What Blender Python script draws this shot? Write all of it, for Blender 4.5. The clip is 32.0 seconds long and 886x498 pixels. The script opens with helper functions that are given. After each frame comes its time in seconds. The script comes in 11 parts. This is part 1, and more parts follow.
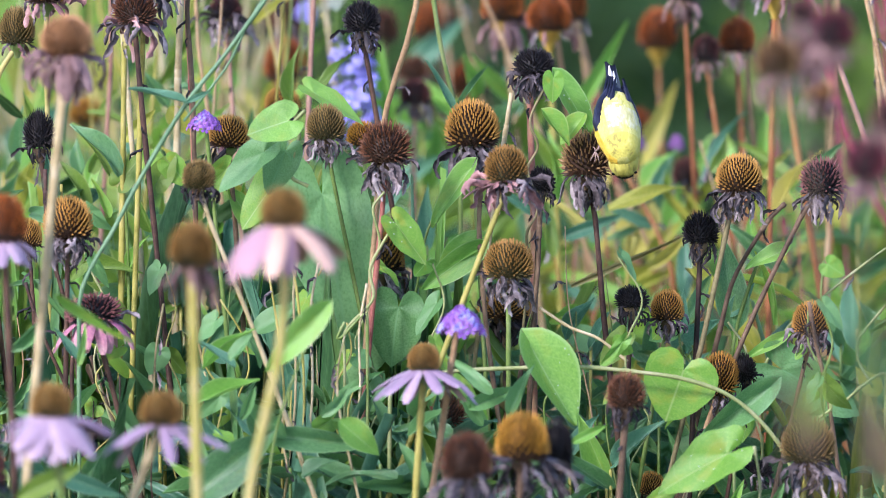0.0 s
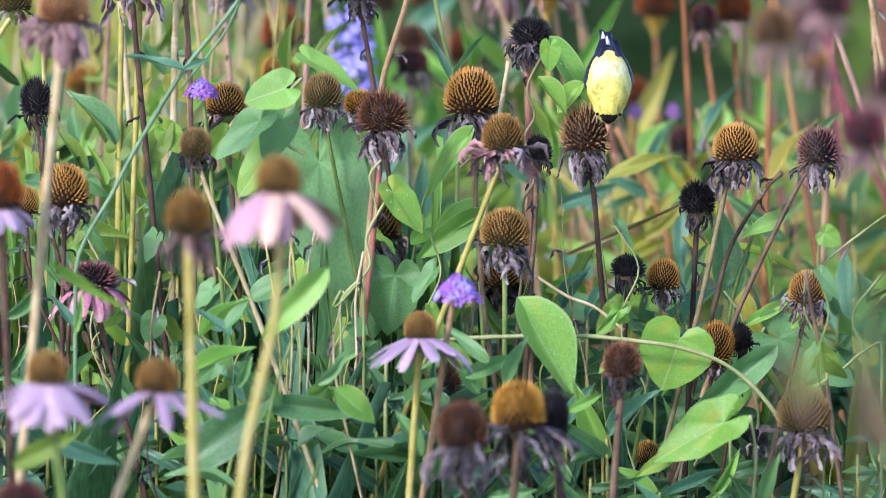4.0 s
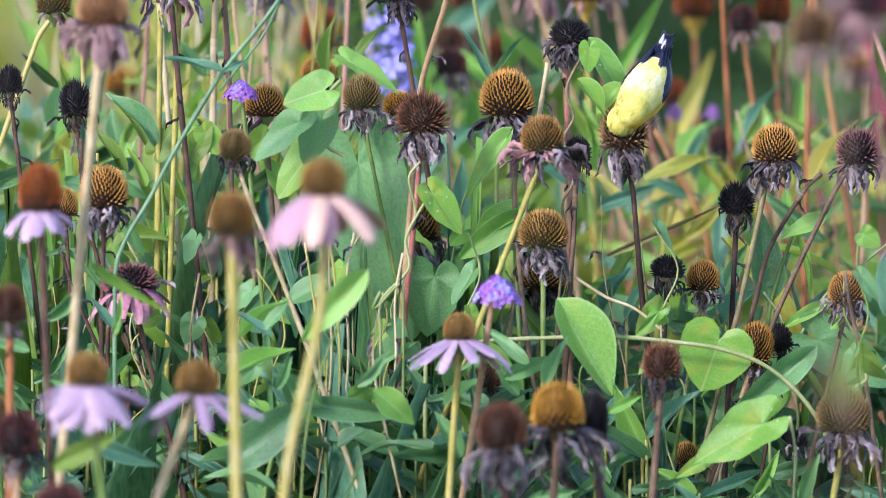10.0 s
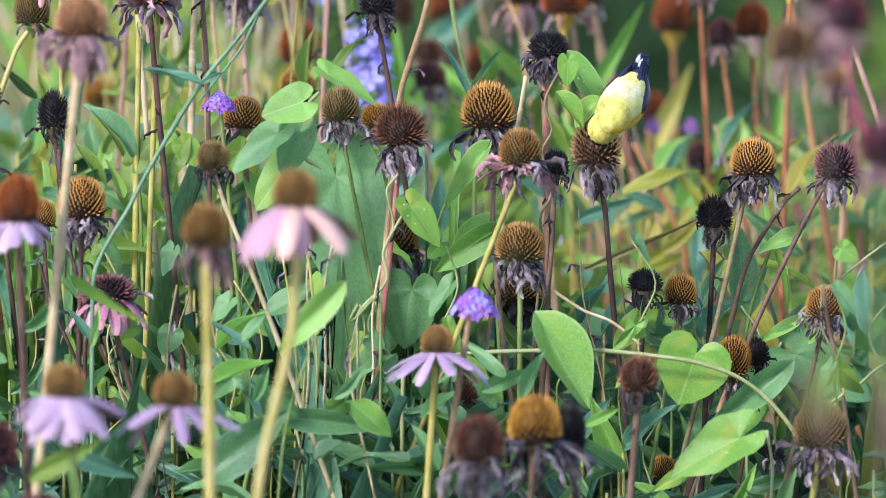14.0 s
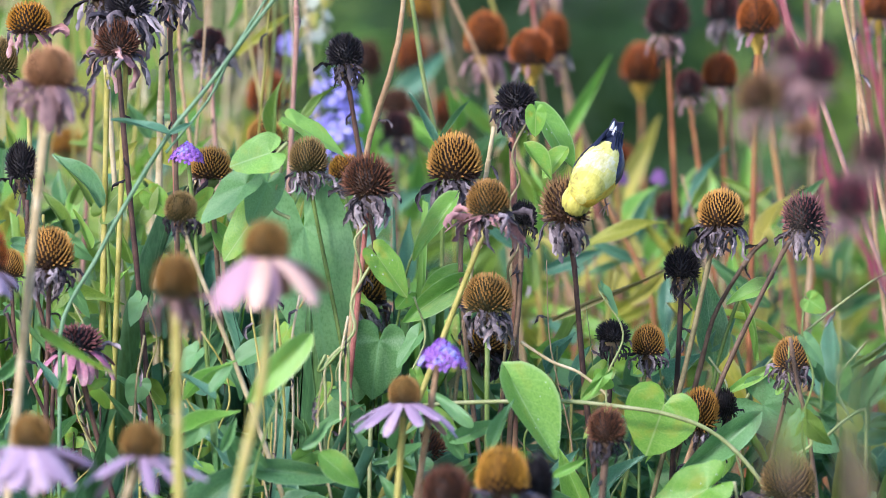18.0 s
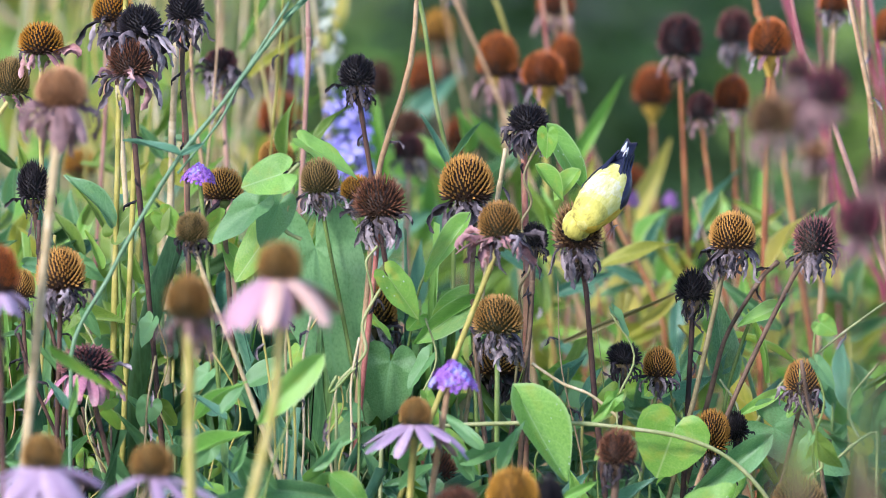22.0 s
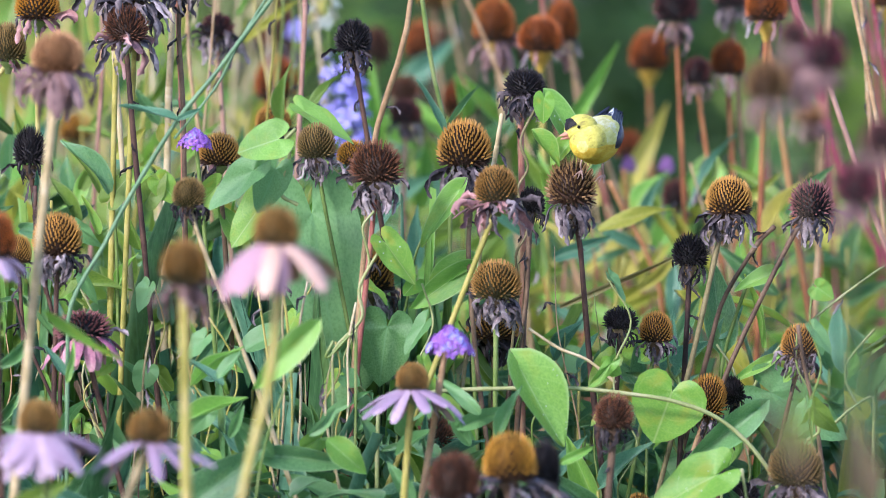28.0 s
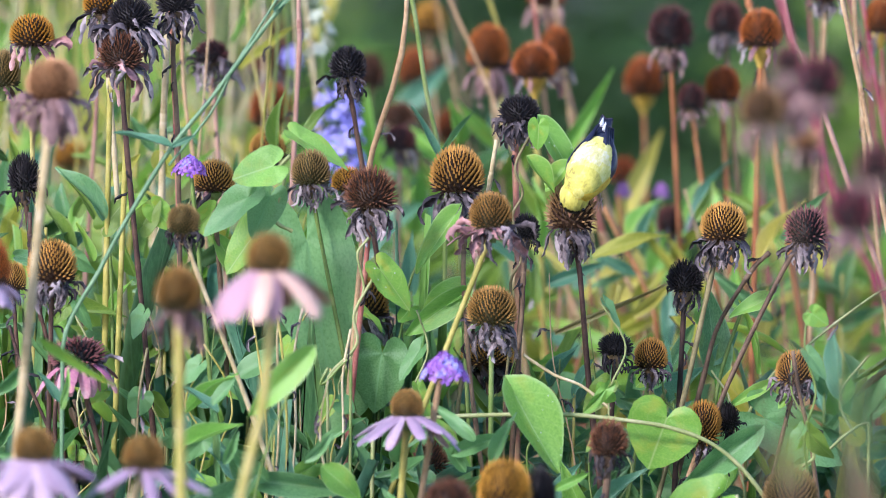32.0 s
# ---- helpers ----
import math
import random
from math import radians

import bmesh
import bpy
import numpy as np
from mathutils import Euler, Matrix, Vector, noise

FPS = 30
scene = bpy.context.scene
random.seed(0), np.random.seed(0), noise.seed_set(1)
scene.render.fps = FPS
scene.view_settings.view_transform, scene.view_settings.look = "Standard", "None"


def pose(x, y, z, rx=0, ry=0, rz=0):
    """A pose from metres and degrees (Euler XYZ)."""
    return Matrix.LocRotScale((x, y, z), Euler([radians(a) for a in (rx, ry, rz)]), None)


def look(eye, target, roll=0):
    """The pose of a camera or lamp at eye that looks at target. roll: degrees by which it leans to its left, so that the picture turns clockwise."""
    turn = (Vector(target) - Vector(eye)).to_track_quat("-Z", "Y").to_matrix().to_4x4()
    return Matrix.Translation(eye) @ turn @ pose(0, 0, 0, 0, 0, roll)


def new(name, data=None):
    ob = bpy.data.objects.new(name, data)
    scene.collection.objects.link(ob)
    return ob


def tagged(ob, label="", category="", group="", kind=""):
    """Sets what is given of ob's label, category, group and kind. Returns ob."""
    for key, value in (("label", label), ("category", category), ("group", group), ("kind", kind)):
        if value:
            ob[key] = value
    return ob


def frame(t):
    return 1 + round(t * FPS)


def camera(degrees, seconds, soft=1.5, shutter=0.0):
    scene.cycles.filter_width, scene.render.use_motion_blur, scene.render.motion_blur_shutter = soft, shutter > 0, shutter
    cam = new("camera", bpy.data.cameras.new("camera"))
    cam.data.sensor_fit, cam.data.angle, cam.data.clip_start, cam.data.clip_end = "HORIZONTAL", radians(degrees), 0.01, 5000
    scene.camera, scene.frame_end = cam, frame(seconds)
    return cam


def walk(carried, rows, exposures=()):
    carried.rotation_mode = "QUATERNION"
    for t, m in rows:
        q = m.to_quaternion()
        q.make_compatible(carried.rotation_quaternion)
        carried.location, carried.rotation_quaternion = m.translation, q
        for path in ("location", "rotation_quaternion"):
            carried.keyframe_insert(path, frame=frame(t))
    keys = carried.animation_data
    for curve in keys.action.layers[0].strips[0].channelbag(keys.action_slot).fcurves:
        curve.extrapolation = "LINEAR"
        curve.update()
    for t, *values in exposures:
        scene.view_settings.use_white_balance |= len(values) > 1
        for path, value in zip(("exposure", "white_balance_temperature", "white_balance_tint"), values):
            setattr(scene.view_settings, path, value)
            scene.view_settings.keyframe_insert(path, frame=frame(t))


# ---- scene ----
cam = camera(5.0, 32.0, 0.7)
cam.data.dof.use_dof = True
cam.data.dof.focus_distance = 9.08
cam.data.dof.aperture_fstop = 5.2
ROWS = [
    (0.0, 0.0000, -6.0000, -0.0000),
    (0.5, 0.0165, -5.9743, -0.0681),
    (1.0, -0.0018, -5.9618, -0.0676),
    (1.5, -0.0306, -5.9664, -0.0722),
    (2.0, -0.0681, -5.9899, -0.0810),
    (2.5, -0.0524, -6.0756, -0.1335),
    (3.0, -0.0244, -6.1423, -0.0934),
    (3.5, -0.0071, -6.1658, -0.1514),
    (5.5, 0.0061, -6.2022, -0.0785),
    (6.0, -0.0097, -6.1871, -0.0437),
    (6.5, -0.0241, -6.1796, -0.1196),
    (7.0, -0.0466, -6.1748, -0.0427),
    (7.5, -0.0440, -6.1924, 0.0039),
    (8.0, 0.0183, -6.2255, 0.0356),
    (8.5, 0.1199, -6.2614, 0.0107),
    (9.0, 0.1846, -6.2616, -0.0524),
    (9.5, 0.1873, -6.2107, -0.0195),
    (10.0, 0.2084, -6.1718, -0.0452),
    (10.5, 0.2411, -6.1468, -0.1358),
    (11.0, 0.2572, -6.1254, -0.2051),
    (11.5, 0.2543, -6.1064, -0.1964),
    (12.0, 0.2417, -6.0985, -0.2838),
    (12.5, 0.2264, -6.1050, -0.3124),
    (13.0, 0.2017, -6.1054, -0.3381),
    (13.5, 0.1627, -6.1057, -0.3273),
    (15.5, -0.0492, -6.0370, -0.3238),
    (16.0, -0.0745, -6.0005, -0.3748),
    (16.5, -0.0892, -5.9380, -0.3771),
    (17.0, -0.0884, -5.8769, -0.3946),
    (17.5, -0.0819, -5.8292, -0.3894),
    (18.0, -0.0644, -5.8125, -0.3893),
    (18.5, -0.0331, -5.7900, -0.5086),
    (19.0, -0.0433, -5.7768, -0.4904),
    (19.5, -0.0550, -5.7675, -0.4578),
    (20.0, -0.0670, -5.7723, -0.4531),
    (20.5, -0.0585, -5.7667, -0.4795),
    (21.0, -0.0570, -5.7209, -0.4805),
    (21.5, -0.0246, -5.6852, -0.4838),
    (22.0, 0.0168, -5.6916, -0.5552),
    (22.5, 0.0295, -5.6958, -0.5245),
    (23.0, 0.0274, -5.7038, -0.5328),
    (23.5, 0.0210, -5.7241, -0.5116),
    (24.0, 0.0026, -5.7491, -0.4310),
    (24.5, 0.0180, -5.7679, -0.4724),
    (26.5, 0.0467, -5.8374, -0.5999),
    (27.0, 0.0330, -5.8661, -0.5653),
    (27.5, 0.0020, -5.8784, -0.4863),
    (28.0, -0.0079, -5.8880, -0.5027),
    (28.5, 0.0034, -5.9005, -0.5783),
    (29.0, 0.0332, -5.8857, -0.5388),
    (29.5, 0.0350, -5.8295, -0.5353),
    (30.0, 0.0356, -5.7513, -0.5351),
    (30.5, 0.0004, -5.6843, -0.4911),
    (31.0, -0.0228, -5.6655, -0.5361),
    (31.5, -0.0460, -5.6852, -0.4369),
    (32.0, -0.0439, -5.7385, -0.4446),
]
EXPOSURES = ((0.0, 0.56, 5800, 24), (32.0, 0.56, 5800, 24))
EYE = 1.75
walk(cam, [(t, pose(0, 0, EYE, 90 + pitch, roll, yaw)) for t, yaw, pitch, roll in ROWS], EXPOSURES)

# ---------------------------------------------------------------- light
world = bpy.data.worlds.new("sky")
world.use_nodes = True
scene.world = world
sky = world.node_tree.nodes.new("ShaderNodeTexSky")
sky.sky_type, sky.sun_disc = "NISHITA", False
sky.sun_elevation, sky.sun_rotation = radians(32), radians(225)
world.node_tree.links.new(sky.outputs[0], world.node_tree.nodes["Background"].inputs["Color"])
world.node_tree.nodes["Background"].inputs["Strength"].default_value = 0.22
sun = new("sun", bpy.data.lights.new("sun", "SUN"))
sun.data.energy, sun.data.angle, sun.data.color = 2.9, radians(11), (1.0, 0.95, 0.87)
sun.matrix_basis = look((-6, -7, 6.5), (0, 0, 0))


# ---------------------------------------------------------------- materials
def shader(name, stops, rough=0.6, scale=60.0, fine=400.0, bump=0.25, vary=0.12, clear=0.0, metal=0.0, spec=0.4):
    """Procedural matter: two noise scales run through a colour ramp, shifted a little from object to object."""
    m = bpy.data.materials.new(name)
    m.use_nodes = True
    nt = m.node_tree
    ns, lk = nt.nodes, nt.links
    b = ns["Principled BSDF"]
    tc = ns.new("ShaderNodeTexCoord")
    big, small = ns.new("ShaderNodeTexNoise"), ns.new("ShaderNodeTexNoise")
    big.inputs["Scale"].default_value, big.inputs["Detail"].default_value = scale, 4
    small.inputs["Scale"].default_value, small.inputs["Detail"].default_value = fine, 3
    lk.new(tc.outputs["Object"], big.inputs["Vector"])
    lk.new(tc.outputs["Object"], small.inputs["Vector"])
    info = ns.new("ShaderNodeObjectInfo")
    mix = ns.new("ShaderNodeMath")
    mix.operation = "MULTIPLY_ADD"
    mix.inputs[1].default_value = 0.35
    lk.new(small.outputs["Fac"], mix.inputs[0])
    lk.new(big.outputs["Fac"], mix.inputs[2])
    rnd = ns.new("ShaderNodeMath")
    rnd.operation = "MULTIPLY_ADD"
    rnd.inputs[1].default_value = vary * 2
    lk.new(info.outputs["Random"], rnd.inputs[0])
    lk.new(mix.outputs[0], rnd.inputs[2])
    off = ns.new("ShaderNodeMath")
    off.operation = "SUBTRACT"
    off.inputs[1].default_value = 0.175 + vary
    lk.new(rnd.outputs[0], off.inputs[0])
    ramp = ns.new("ShaderNodeValToRGB")
    lk.new(off.outputs[0], ramp.inputs["Fac"])
    n = len(stops)
    while len(ramp.color_ramp.elements) < n:
        ramp.color_ramp.elements.new(0.5)
    for i, c in enumerate(stops):
        e = ramp.color_ramp.elements[i]
        e.position = 0.28 + 0.44 * i / max(1, n - 1)
        e.color = (*c, 1)
    lk.new(ramp.outputs["Color"], b.inputs["Base Color"])
    bp = ns.new("ShaderNodeBump")
    bp.inputs["Strength"].default_value, bp.inputs["Distance"].default_value = bump, 0.001
    lk.new(mix.outputs[0], bp.inputs["Height"])
    lk.new(bp.outputs["Normal"], b.inputs["Normal"])
    b.inputs["Roughness"].default_value = rough
    b.inputs["Metallic"].default_value = metal
    b.inputs["Specular IOR Level"].default_value = spec
    b.inputs["Coat Weight"].default_value = clear
    return m


def leaf_shader(name, dark, light, rib, rough=0.42, through_light=0.35, blotch=0.0):
    """Leaf tissue: blotched green, paler midrib and side veins from the blade's own coordinates, a lit rim painted pale
    along the margin, some light shining through; blotch is how far patches of it turn yellow.
    """
    m = shader(name, (dark, tuple((a + c) / 2 for a, c in zip(dark, light)), light), rough, 35, 300, 0.3, 0.16, spec=0.55)
    nt = m.node_tree
    ns, lk = nt.nodes, nt.links
    b, out = ns["Principled BSDF"], ns["Material Output"]
    ramp = [n for n in ns if n.bl_idname == "ShaderNodeValToRGB"][0]
    uv = ns.new("ShaderNodeUVMap")
    sep = ns.new("ShaderNodeSeparateXYZ")
    lk.new(uv.outputs["UV"], sep.inputs[0])

    def math_node(op, a, c, clampit=False):
        n = ns.new("ShaderNodeMath")
        n.operation, n.use_clamp = op, clampit
        for i, v in enumerate((a, c)):
            if isinstance(v, (int, float)):
                n.inputs[i].default_value = v
            else:
                lk.new(v, n.inputs[i])
        return n.outputs[0]

    across = math_node("ABSOLUTE", math_node("SUBTRACT", sep.outputs[0], 0.5), 0)
    mid = math_node("SUBTRACT", 0.8, math_node("MULTIPLY", across, 40.0), True)
    slant = math_node("SUBTRACT", math_node("MULTIPLY", sep.outputs[1], 6.0), math_node("MULTIPLY", across, 5.0))
    tooth = math_node("ABSOLUTE", math_node("SUBTRACT", math_node("FRACT", slant, 0), 0.5), 0)
    side = math_node("SUBTRACT", 0.22, math_node("MULTIPLY", tooth, 3.0), True)
    vein_rim = math_node("MAXIMUM", mid, side)
    # margin highlight painted into the colour, in the rib's pale tone
    edge = math_node("SUBTRACT", math_node("MULTIPLY", across, 13.0), 5.7, True)
    vein_rim = math_node("MAXIMUM", vein_rim, edge)
    mx = ns.new("ShaderNodeMix")
    mx.data_type = "RGBA"
    mx.inputs["B"].default_value = (*rib, 1)
    lk.new(vein_rim, mx.inputs["Factor"])
    lk.new(ramp.outputs["Color"], mx.inputs["A"])
    if blotch:
        tex, info, turn = ns.new("ShaderNodeTexNoise"), ns.new("ShaderNodeObjectInfo"), ns.new("ShaderNodeMix")
        tex.noise_dimensions = "4D"
        tex.inputs["Scale"].default_value = 2.4
        tex.inputs["Detail"].default_value = 4
        place = ns.new("ShaderNodeTexCoord")
        lk.new(place.outputs["Object"], tex.inputs["Vector"])
        lk.new(math_node("MULTIPLY", info.outputs["Random"], 20.0), tex.inputs["W"])
        turn.data_type = "RGBA"
        turn.inputs["B"].default_value = (0.42, 0.47, 0.05, 1)
        lk.new(math_node("MULTIPLY", math_node("MULTIPLY", math_node("SUBTRACT", tex.outputs[0], 0.53), 6.0, True), blotch), turn.inputs["Factor"])
        lk.new(ramp.outputs["Color"], turn.inputs["A"])
        lk.new(turn.outputs["Result"], mx.inputs["A"])
    lk.new(mx.outputs["Result"], b.inputs["Base Color"])
    tr = ns.new("ShaderNodeBsdfTranslucent")
    lk.new(mx.outputs["Result"], tr.inputs["Color"])
    ms = ns.new("ShaderNodeMixShader")
    ms.inputs[0].default_value = through_light
    lk.new(b.outputs[0], ms.inputs[1])
    lk.new(tr.outputs[0], ms.inputs[2])
    lk.new(ms.outputs[0], out.inputs["Surface"])
    return m


STEM = {
    "pale": shader("straw_stem", ((0.36, 0.28, 0.13), (0.53, 0.43, 0.235), (0.64, 0.55, 0.36)), 0.55, 45),
    "yellow": shader("yellow_green_stem", ((0.25, 0.235, 0.04), (0.40, 0.36, 0.08), (0.50, 0.43, 0.16)), 0.5, 40),
    "amber": shader("amber_calyx", ((0.34, 0.20, 0.03), (0.50, 0.33, 0.05), (0.60, 0.44, 0.11)), 0.55, 40),
    "green": shader("green_stem", ((0.10, 0.18, 0.03), (0.17, 0.25, 0.06), (0.24, 0.30, 0.11)), 0.5, 40),
    "tan": shader("tan_dry_stem", ((0.28, 0.17, 0.08), (0.44, 0.29, 0.15), (0.56, 0.42, 0.25)), 0.65, 45),
    "pink": shader("pinkish_brown_stem", ((0.22, 0.11, 0.08), (0.36, 0.19, 0.14), (0.46, 0.28, 0.21)), 0.6, 40),
    "red": shader("reddish_stem", ((0.24, 0.065, 0.050), (0.38, 0.135, 0.105), (0.46, 0.27, 0.15)), 0.55, 28),
    "orange": shader("orange_brown_stem", ((0.24, 0.08, 0.03), (0.38, 0.145, 0.05), (0.42, 0.23, 0.09)), 0.6, 28),
    "dark": shader("dark_dry_stem", ((0.022, 0.012, 0.010), (0.062, 0.030, 0.022), (0.13, 0.070, 0.042)), 0.65, 40),
    "brown": shader("brown_stem", ((0.08, 0.05, 0.03), (0.16, 0.10, 0.06), (0.25, 0.17, 0.10)), 0.65, 40),
    "bluegreen": shader("bluish_green_stalk", ((0.09, 0.19, 0.09), (0.14, 0.26, 0.13), (0.2, 0.32, 0.18)), 0.45, 40),
    "vine": shader("pale_green_vine_stem", ((0.22, 0.27, 0.09), (0.32, 0.36, 0.14), (0.42, 0.42, 0.22)), 0.5, 40),
    "olive": shader("olive_tan_stem", ((0.13, 0.115, 0.045), (0.25, 0.21, 0.095), (0.35, 0.29, 0.16)), 0.6, 40),
    "crimson": shader("crimson_stem", ((0.22, 0.03, 0.06), (0.33, 0.06, 0.09), (0.36, 0.14, 0.15)), 0.55, 28),
}
TIP = {
    "orange": shader("orange_cone_bract", ((0.30, 0.145, 0.028), (0.53, 0.270, 0.052), (0.65, 0.385, 0.100)), 0.5, 90),
    "brown": shader("brown_cone_bract", ((0.07, 0.026, 0.014), (0.15, 0.055, 0.025), (0.24, 0.10, 0.04)), 0.6, 90),
    "black": shader("black_cone_bract", ((0.007, 0.006, 0.008), (0.016, 0.012, 0.015), (0.04, 0.028, 0.027)), 0.55, 90),
    "olive": shader("olive_cone_bract", ((0.13, 0.085, 0.025), (0.23, 0.15, 0.045), (0.33, 0.22, 0.08)), 0.55, 90),
    "rust": shader("rust_cone_bract", ((0.20, 0.042, 0.010), (0.36, 0.088, 0.014), (0.46, 0.145, 0.022)), 0.55, 90),
    "tan": shader("tan_cone_bract", ((0.42, 0.21, 0.09), (0.60, 0.33, 0.16), (0.70, 0.45, 0.25)), 0.55, 90),
    "maroon": shader("maroon_cone_bract", ((0.05, 0.014, 0.014), (0.11, 0.028, 0.024), (0.19, 0.06, 0.045)), 0.6, 90),
    "amber": shader("amber_cone_bract", ((0.36, 0.15, 0.012), (0.52, 0.25, 0.02), (0.60, 0.33, 0.05)), 0.5, 90),
    "bronze": shader("bronze_cone_bract", ((0.10, 0.050, 0.020), (0.21, 0.115, 0.045), (0.37, 0.23, 0.095)), 0.55, 90),
    "crimson": shader("crimson_cone_bract", ((0.13, 0.026, 0.040), (0.24, 0.045, 0.068), (0.33, 0.09, 0.12)), 0.6, 90),
    "moss": shader("mossy_brown_cone_bract", ((0.20, 0.10, 0.020), (0.35, 0.185, 0.042), (0.45, 0.27, 0.08)), 0.55, 90),
    "mauve": shader("mauve_cone_bract", ((0.15, 0.05, 0.05), (0.25, 0.095, 0.09), (0.33, 0.16, 0.13)), 0.6, 90),
}
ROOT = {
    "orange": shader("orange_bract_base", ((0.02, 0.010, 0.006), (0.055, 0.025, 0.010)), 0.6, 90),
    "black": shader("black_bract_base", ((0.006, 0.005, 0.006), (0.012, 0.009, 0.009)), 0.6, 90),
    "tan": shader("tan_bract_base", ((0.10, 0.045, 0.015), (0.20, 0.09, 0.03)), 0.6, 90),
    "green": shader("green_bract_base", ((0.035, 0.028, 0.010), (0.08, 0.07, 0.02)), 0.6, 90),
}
DEAD = shader("withered_ray", ((0.024, 0.019, 0.022), (0.085, 0.068, 0.074), (0.20, 0.165, 0.172), (0.40, 0.345, 0.35)), 0.75, 70, 500, 0.5, 0.15)
DEAD_DARK = shader("blackened_ray", ((0.010, 0.008, 0.010), (0.03, 0.024, 0.028), (0.09, 0.075, 0.075)), 0.75, 70, 500, 0.5)
DEAD_PINK = shader("fading_pink_ray", ((0.17, 0.085, 0.09), (0.39, 0.205, 0.195), (0.55, 0.36, 0.33)), 0.65, 60, 500, 0.4)
DEAD_MAUVE = shader("faded_mauve_ray", ((0.10, 0.055, 0.055), (0.26, 0.155, 0.145), (0.44, 0.30, 0.28)), 0.7, 70, 500, 0.5)
RAY_PINK = shader("pale_pink_ray", ((0.43, 0.255, 0.30), (0.52, 0.305, 0.265), (0.58, 0.355, 0.265), (0.62, 0.42, 0.33)), 0.6, 50, 400, 0.3, 0.30)
RAY_LILAC = shader("lilac_ray", ((0.34, 0.235, 0.33), (0.46, 0.34, 0.43), (0.56, 0.445, 0.505)), 0.55, 50, 400, 0.3)
RAY_BRIGHT = shader("bright_pink_ray", ((0.30, 0.10, 0.18), (0.52, 0.23, 0.27), (0.66, 0.41, 0.41)), 0.55, 50, 400, 0.3)
RAY = {"dead": DEAD, "dark": DEAD_DARK, "fading": DEAD_PINK, "pink": RAY_PINK, "lilac": RAY_LILAC, "bright": RAY_BRIGHT}
LEAF = {
    "green": leaf_shader("green_leaf", (0.062, 0.168, 0.060), (0.155, 0.350, 0.130), (0.30, 0.48, 0.23), 0.30, 0.35, 0.25),
    "blue": leaf_shader("bluish_green_leaf", (0.060, 0.185, 0.105), (0.165, 0.375, 0.225), (0.32, 0.49, 0.29), 0.28),
    "bright": leaf_shader("bright_green_vine_leaf", (0.16, 0.40, 0.058), (0.29, 0.55, 0.10), (0.42, 0.63, 0.24), 0.42, 0.35, 0.4),
    "lime": leaf_shader("lime_green_vine_leaf", (0.18, 0.42, 0.05), (0.31, 0.54, 0.08), (0.45, 0.60, 0.20), 0.42, 0.4, 0.75),
    "vine": leaf_shader("mid_green_vine_leaf", (0.120, 0.300, 0.090), (0.220, 0.44, 0.165), (0.20, 0.42, 0.17), 0.4),
    "yellow": leaf_shader("yellowing_leaf", (0.27, 0.34, 0.03), (0.56, 0.52, 0.08), (0.55, 0.52, 0.18), 0.5, 0.4),
    "gold": leaf_shader("golden_yellow_leaf", (0.40, 0.38, 0.05), (0.66, 0.58, 0.13), (0.62, 0.58, 0.24), 0.5, 0.4),
    "straw": leaf_shader("straw_coloured_blade", (0.28, 0.25, 0.09), (0.50, 0.45, 0.22), (0.54, 0.50, 0.30), 0.6, 0.3),
    # leaf green darkened in its colour to stand for growth in shade
    "shaded": leaf_shader("shaded_green_leaf", (0.016, 0.050, 0.010), (0.042, 0.115, 0.020), (0.07, 0.14, 0.04), 0.75),
    "spring": leaf_shader("yellow_green_leaf", (0.12, 0.24, 0.03), (0.24, 0.36, 0.05), (0.34, 0.44, 0.14), 0.45, 0.4),
    "brown": leaf_shader("dried_brown_leaf", (0.05, 0.032, 0.018), (0.15, 0.095, 0.05), (0.20, 0.14, 0.08), 0.7, 0.1),
}
SOIL = shader("dark_soil", ((0.02, 0.018, 0.008), (0.035, 0.045, 0.015), (0.05, 0.075, 0.022)), 0.9, 6, 60, 0.6, 0.0)
DEW = bpy.data.materials.new("dew_drop")
DEW.use_nodes = True
DEW.node_tree.nodes["Principled BSDF"].inputs["Base Color"].default_value = (0.55, 0.68, 0.50, 1)
DEW.node_tree.nodes["Principled BSDF"].inputs["Roughness"].default_value = 0.08
PURPLE = shader("purple_floret", ((0.15, 0.05, 0.30), (0.28, 0.11, 0.46), (0.44, 0.22, 0.60)), 0.55, 120)
MAGENTA = shader("magenta_purple_floret", ((0.24, 0.08, 0.30), (0.38, 0.16, 0.44), (0.52, 0.28, 0.56)), 0.55, 120)
VIOLET = shader("violet_blue_floret", ((0.20, 0.17, 0.58), (0.32, 0.29, 0.74), (0.50, 0.48, 0.86)), 0.55, 120)
WHITISH = shader("greenish_white_floret", ((0.35, 0.42, 0.28), (0.55, 0.60, 0.48), (0.70, 0.72, 0.62)), 0.55, 120)


# ---------------------------------------------------------------- mesh helpers
def mesh_of(name, verts, faces, mats, slots=None, uvs=None, smooth=True):
    me = bpy.data.meshes.new(name)
    me.from_pydata(verts, [], faces)
    for m in mats:
        me.materials.append(m)
    if slots is not None:
        me.polygons.foreach_set("material_index", slots)
    me.polygons.foreach_set("use_smooth", [smooth] * len(faces))
    if uvs is not None:
        layer = me.uv_layers.new(name="UVMap")
        idx = np.zeros(len(me.loops), dtype=np.int32)
        me.loops.foreach_get("vertex_index", idx)
        layer.data.foreach_set("uv", np.asarray(uvs, dtype=np.float32)[idx].ravel())
    me.update()
    return me


def part_of(name, me, parent, m=None, label=""):
    ob = new(name, me)
    ob.parent = parent
    if m is not None:
        ob.matrix_basis = m
    if label:
        ob["label"] = label
    return ob


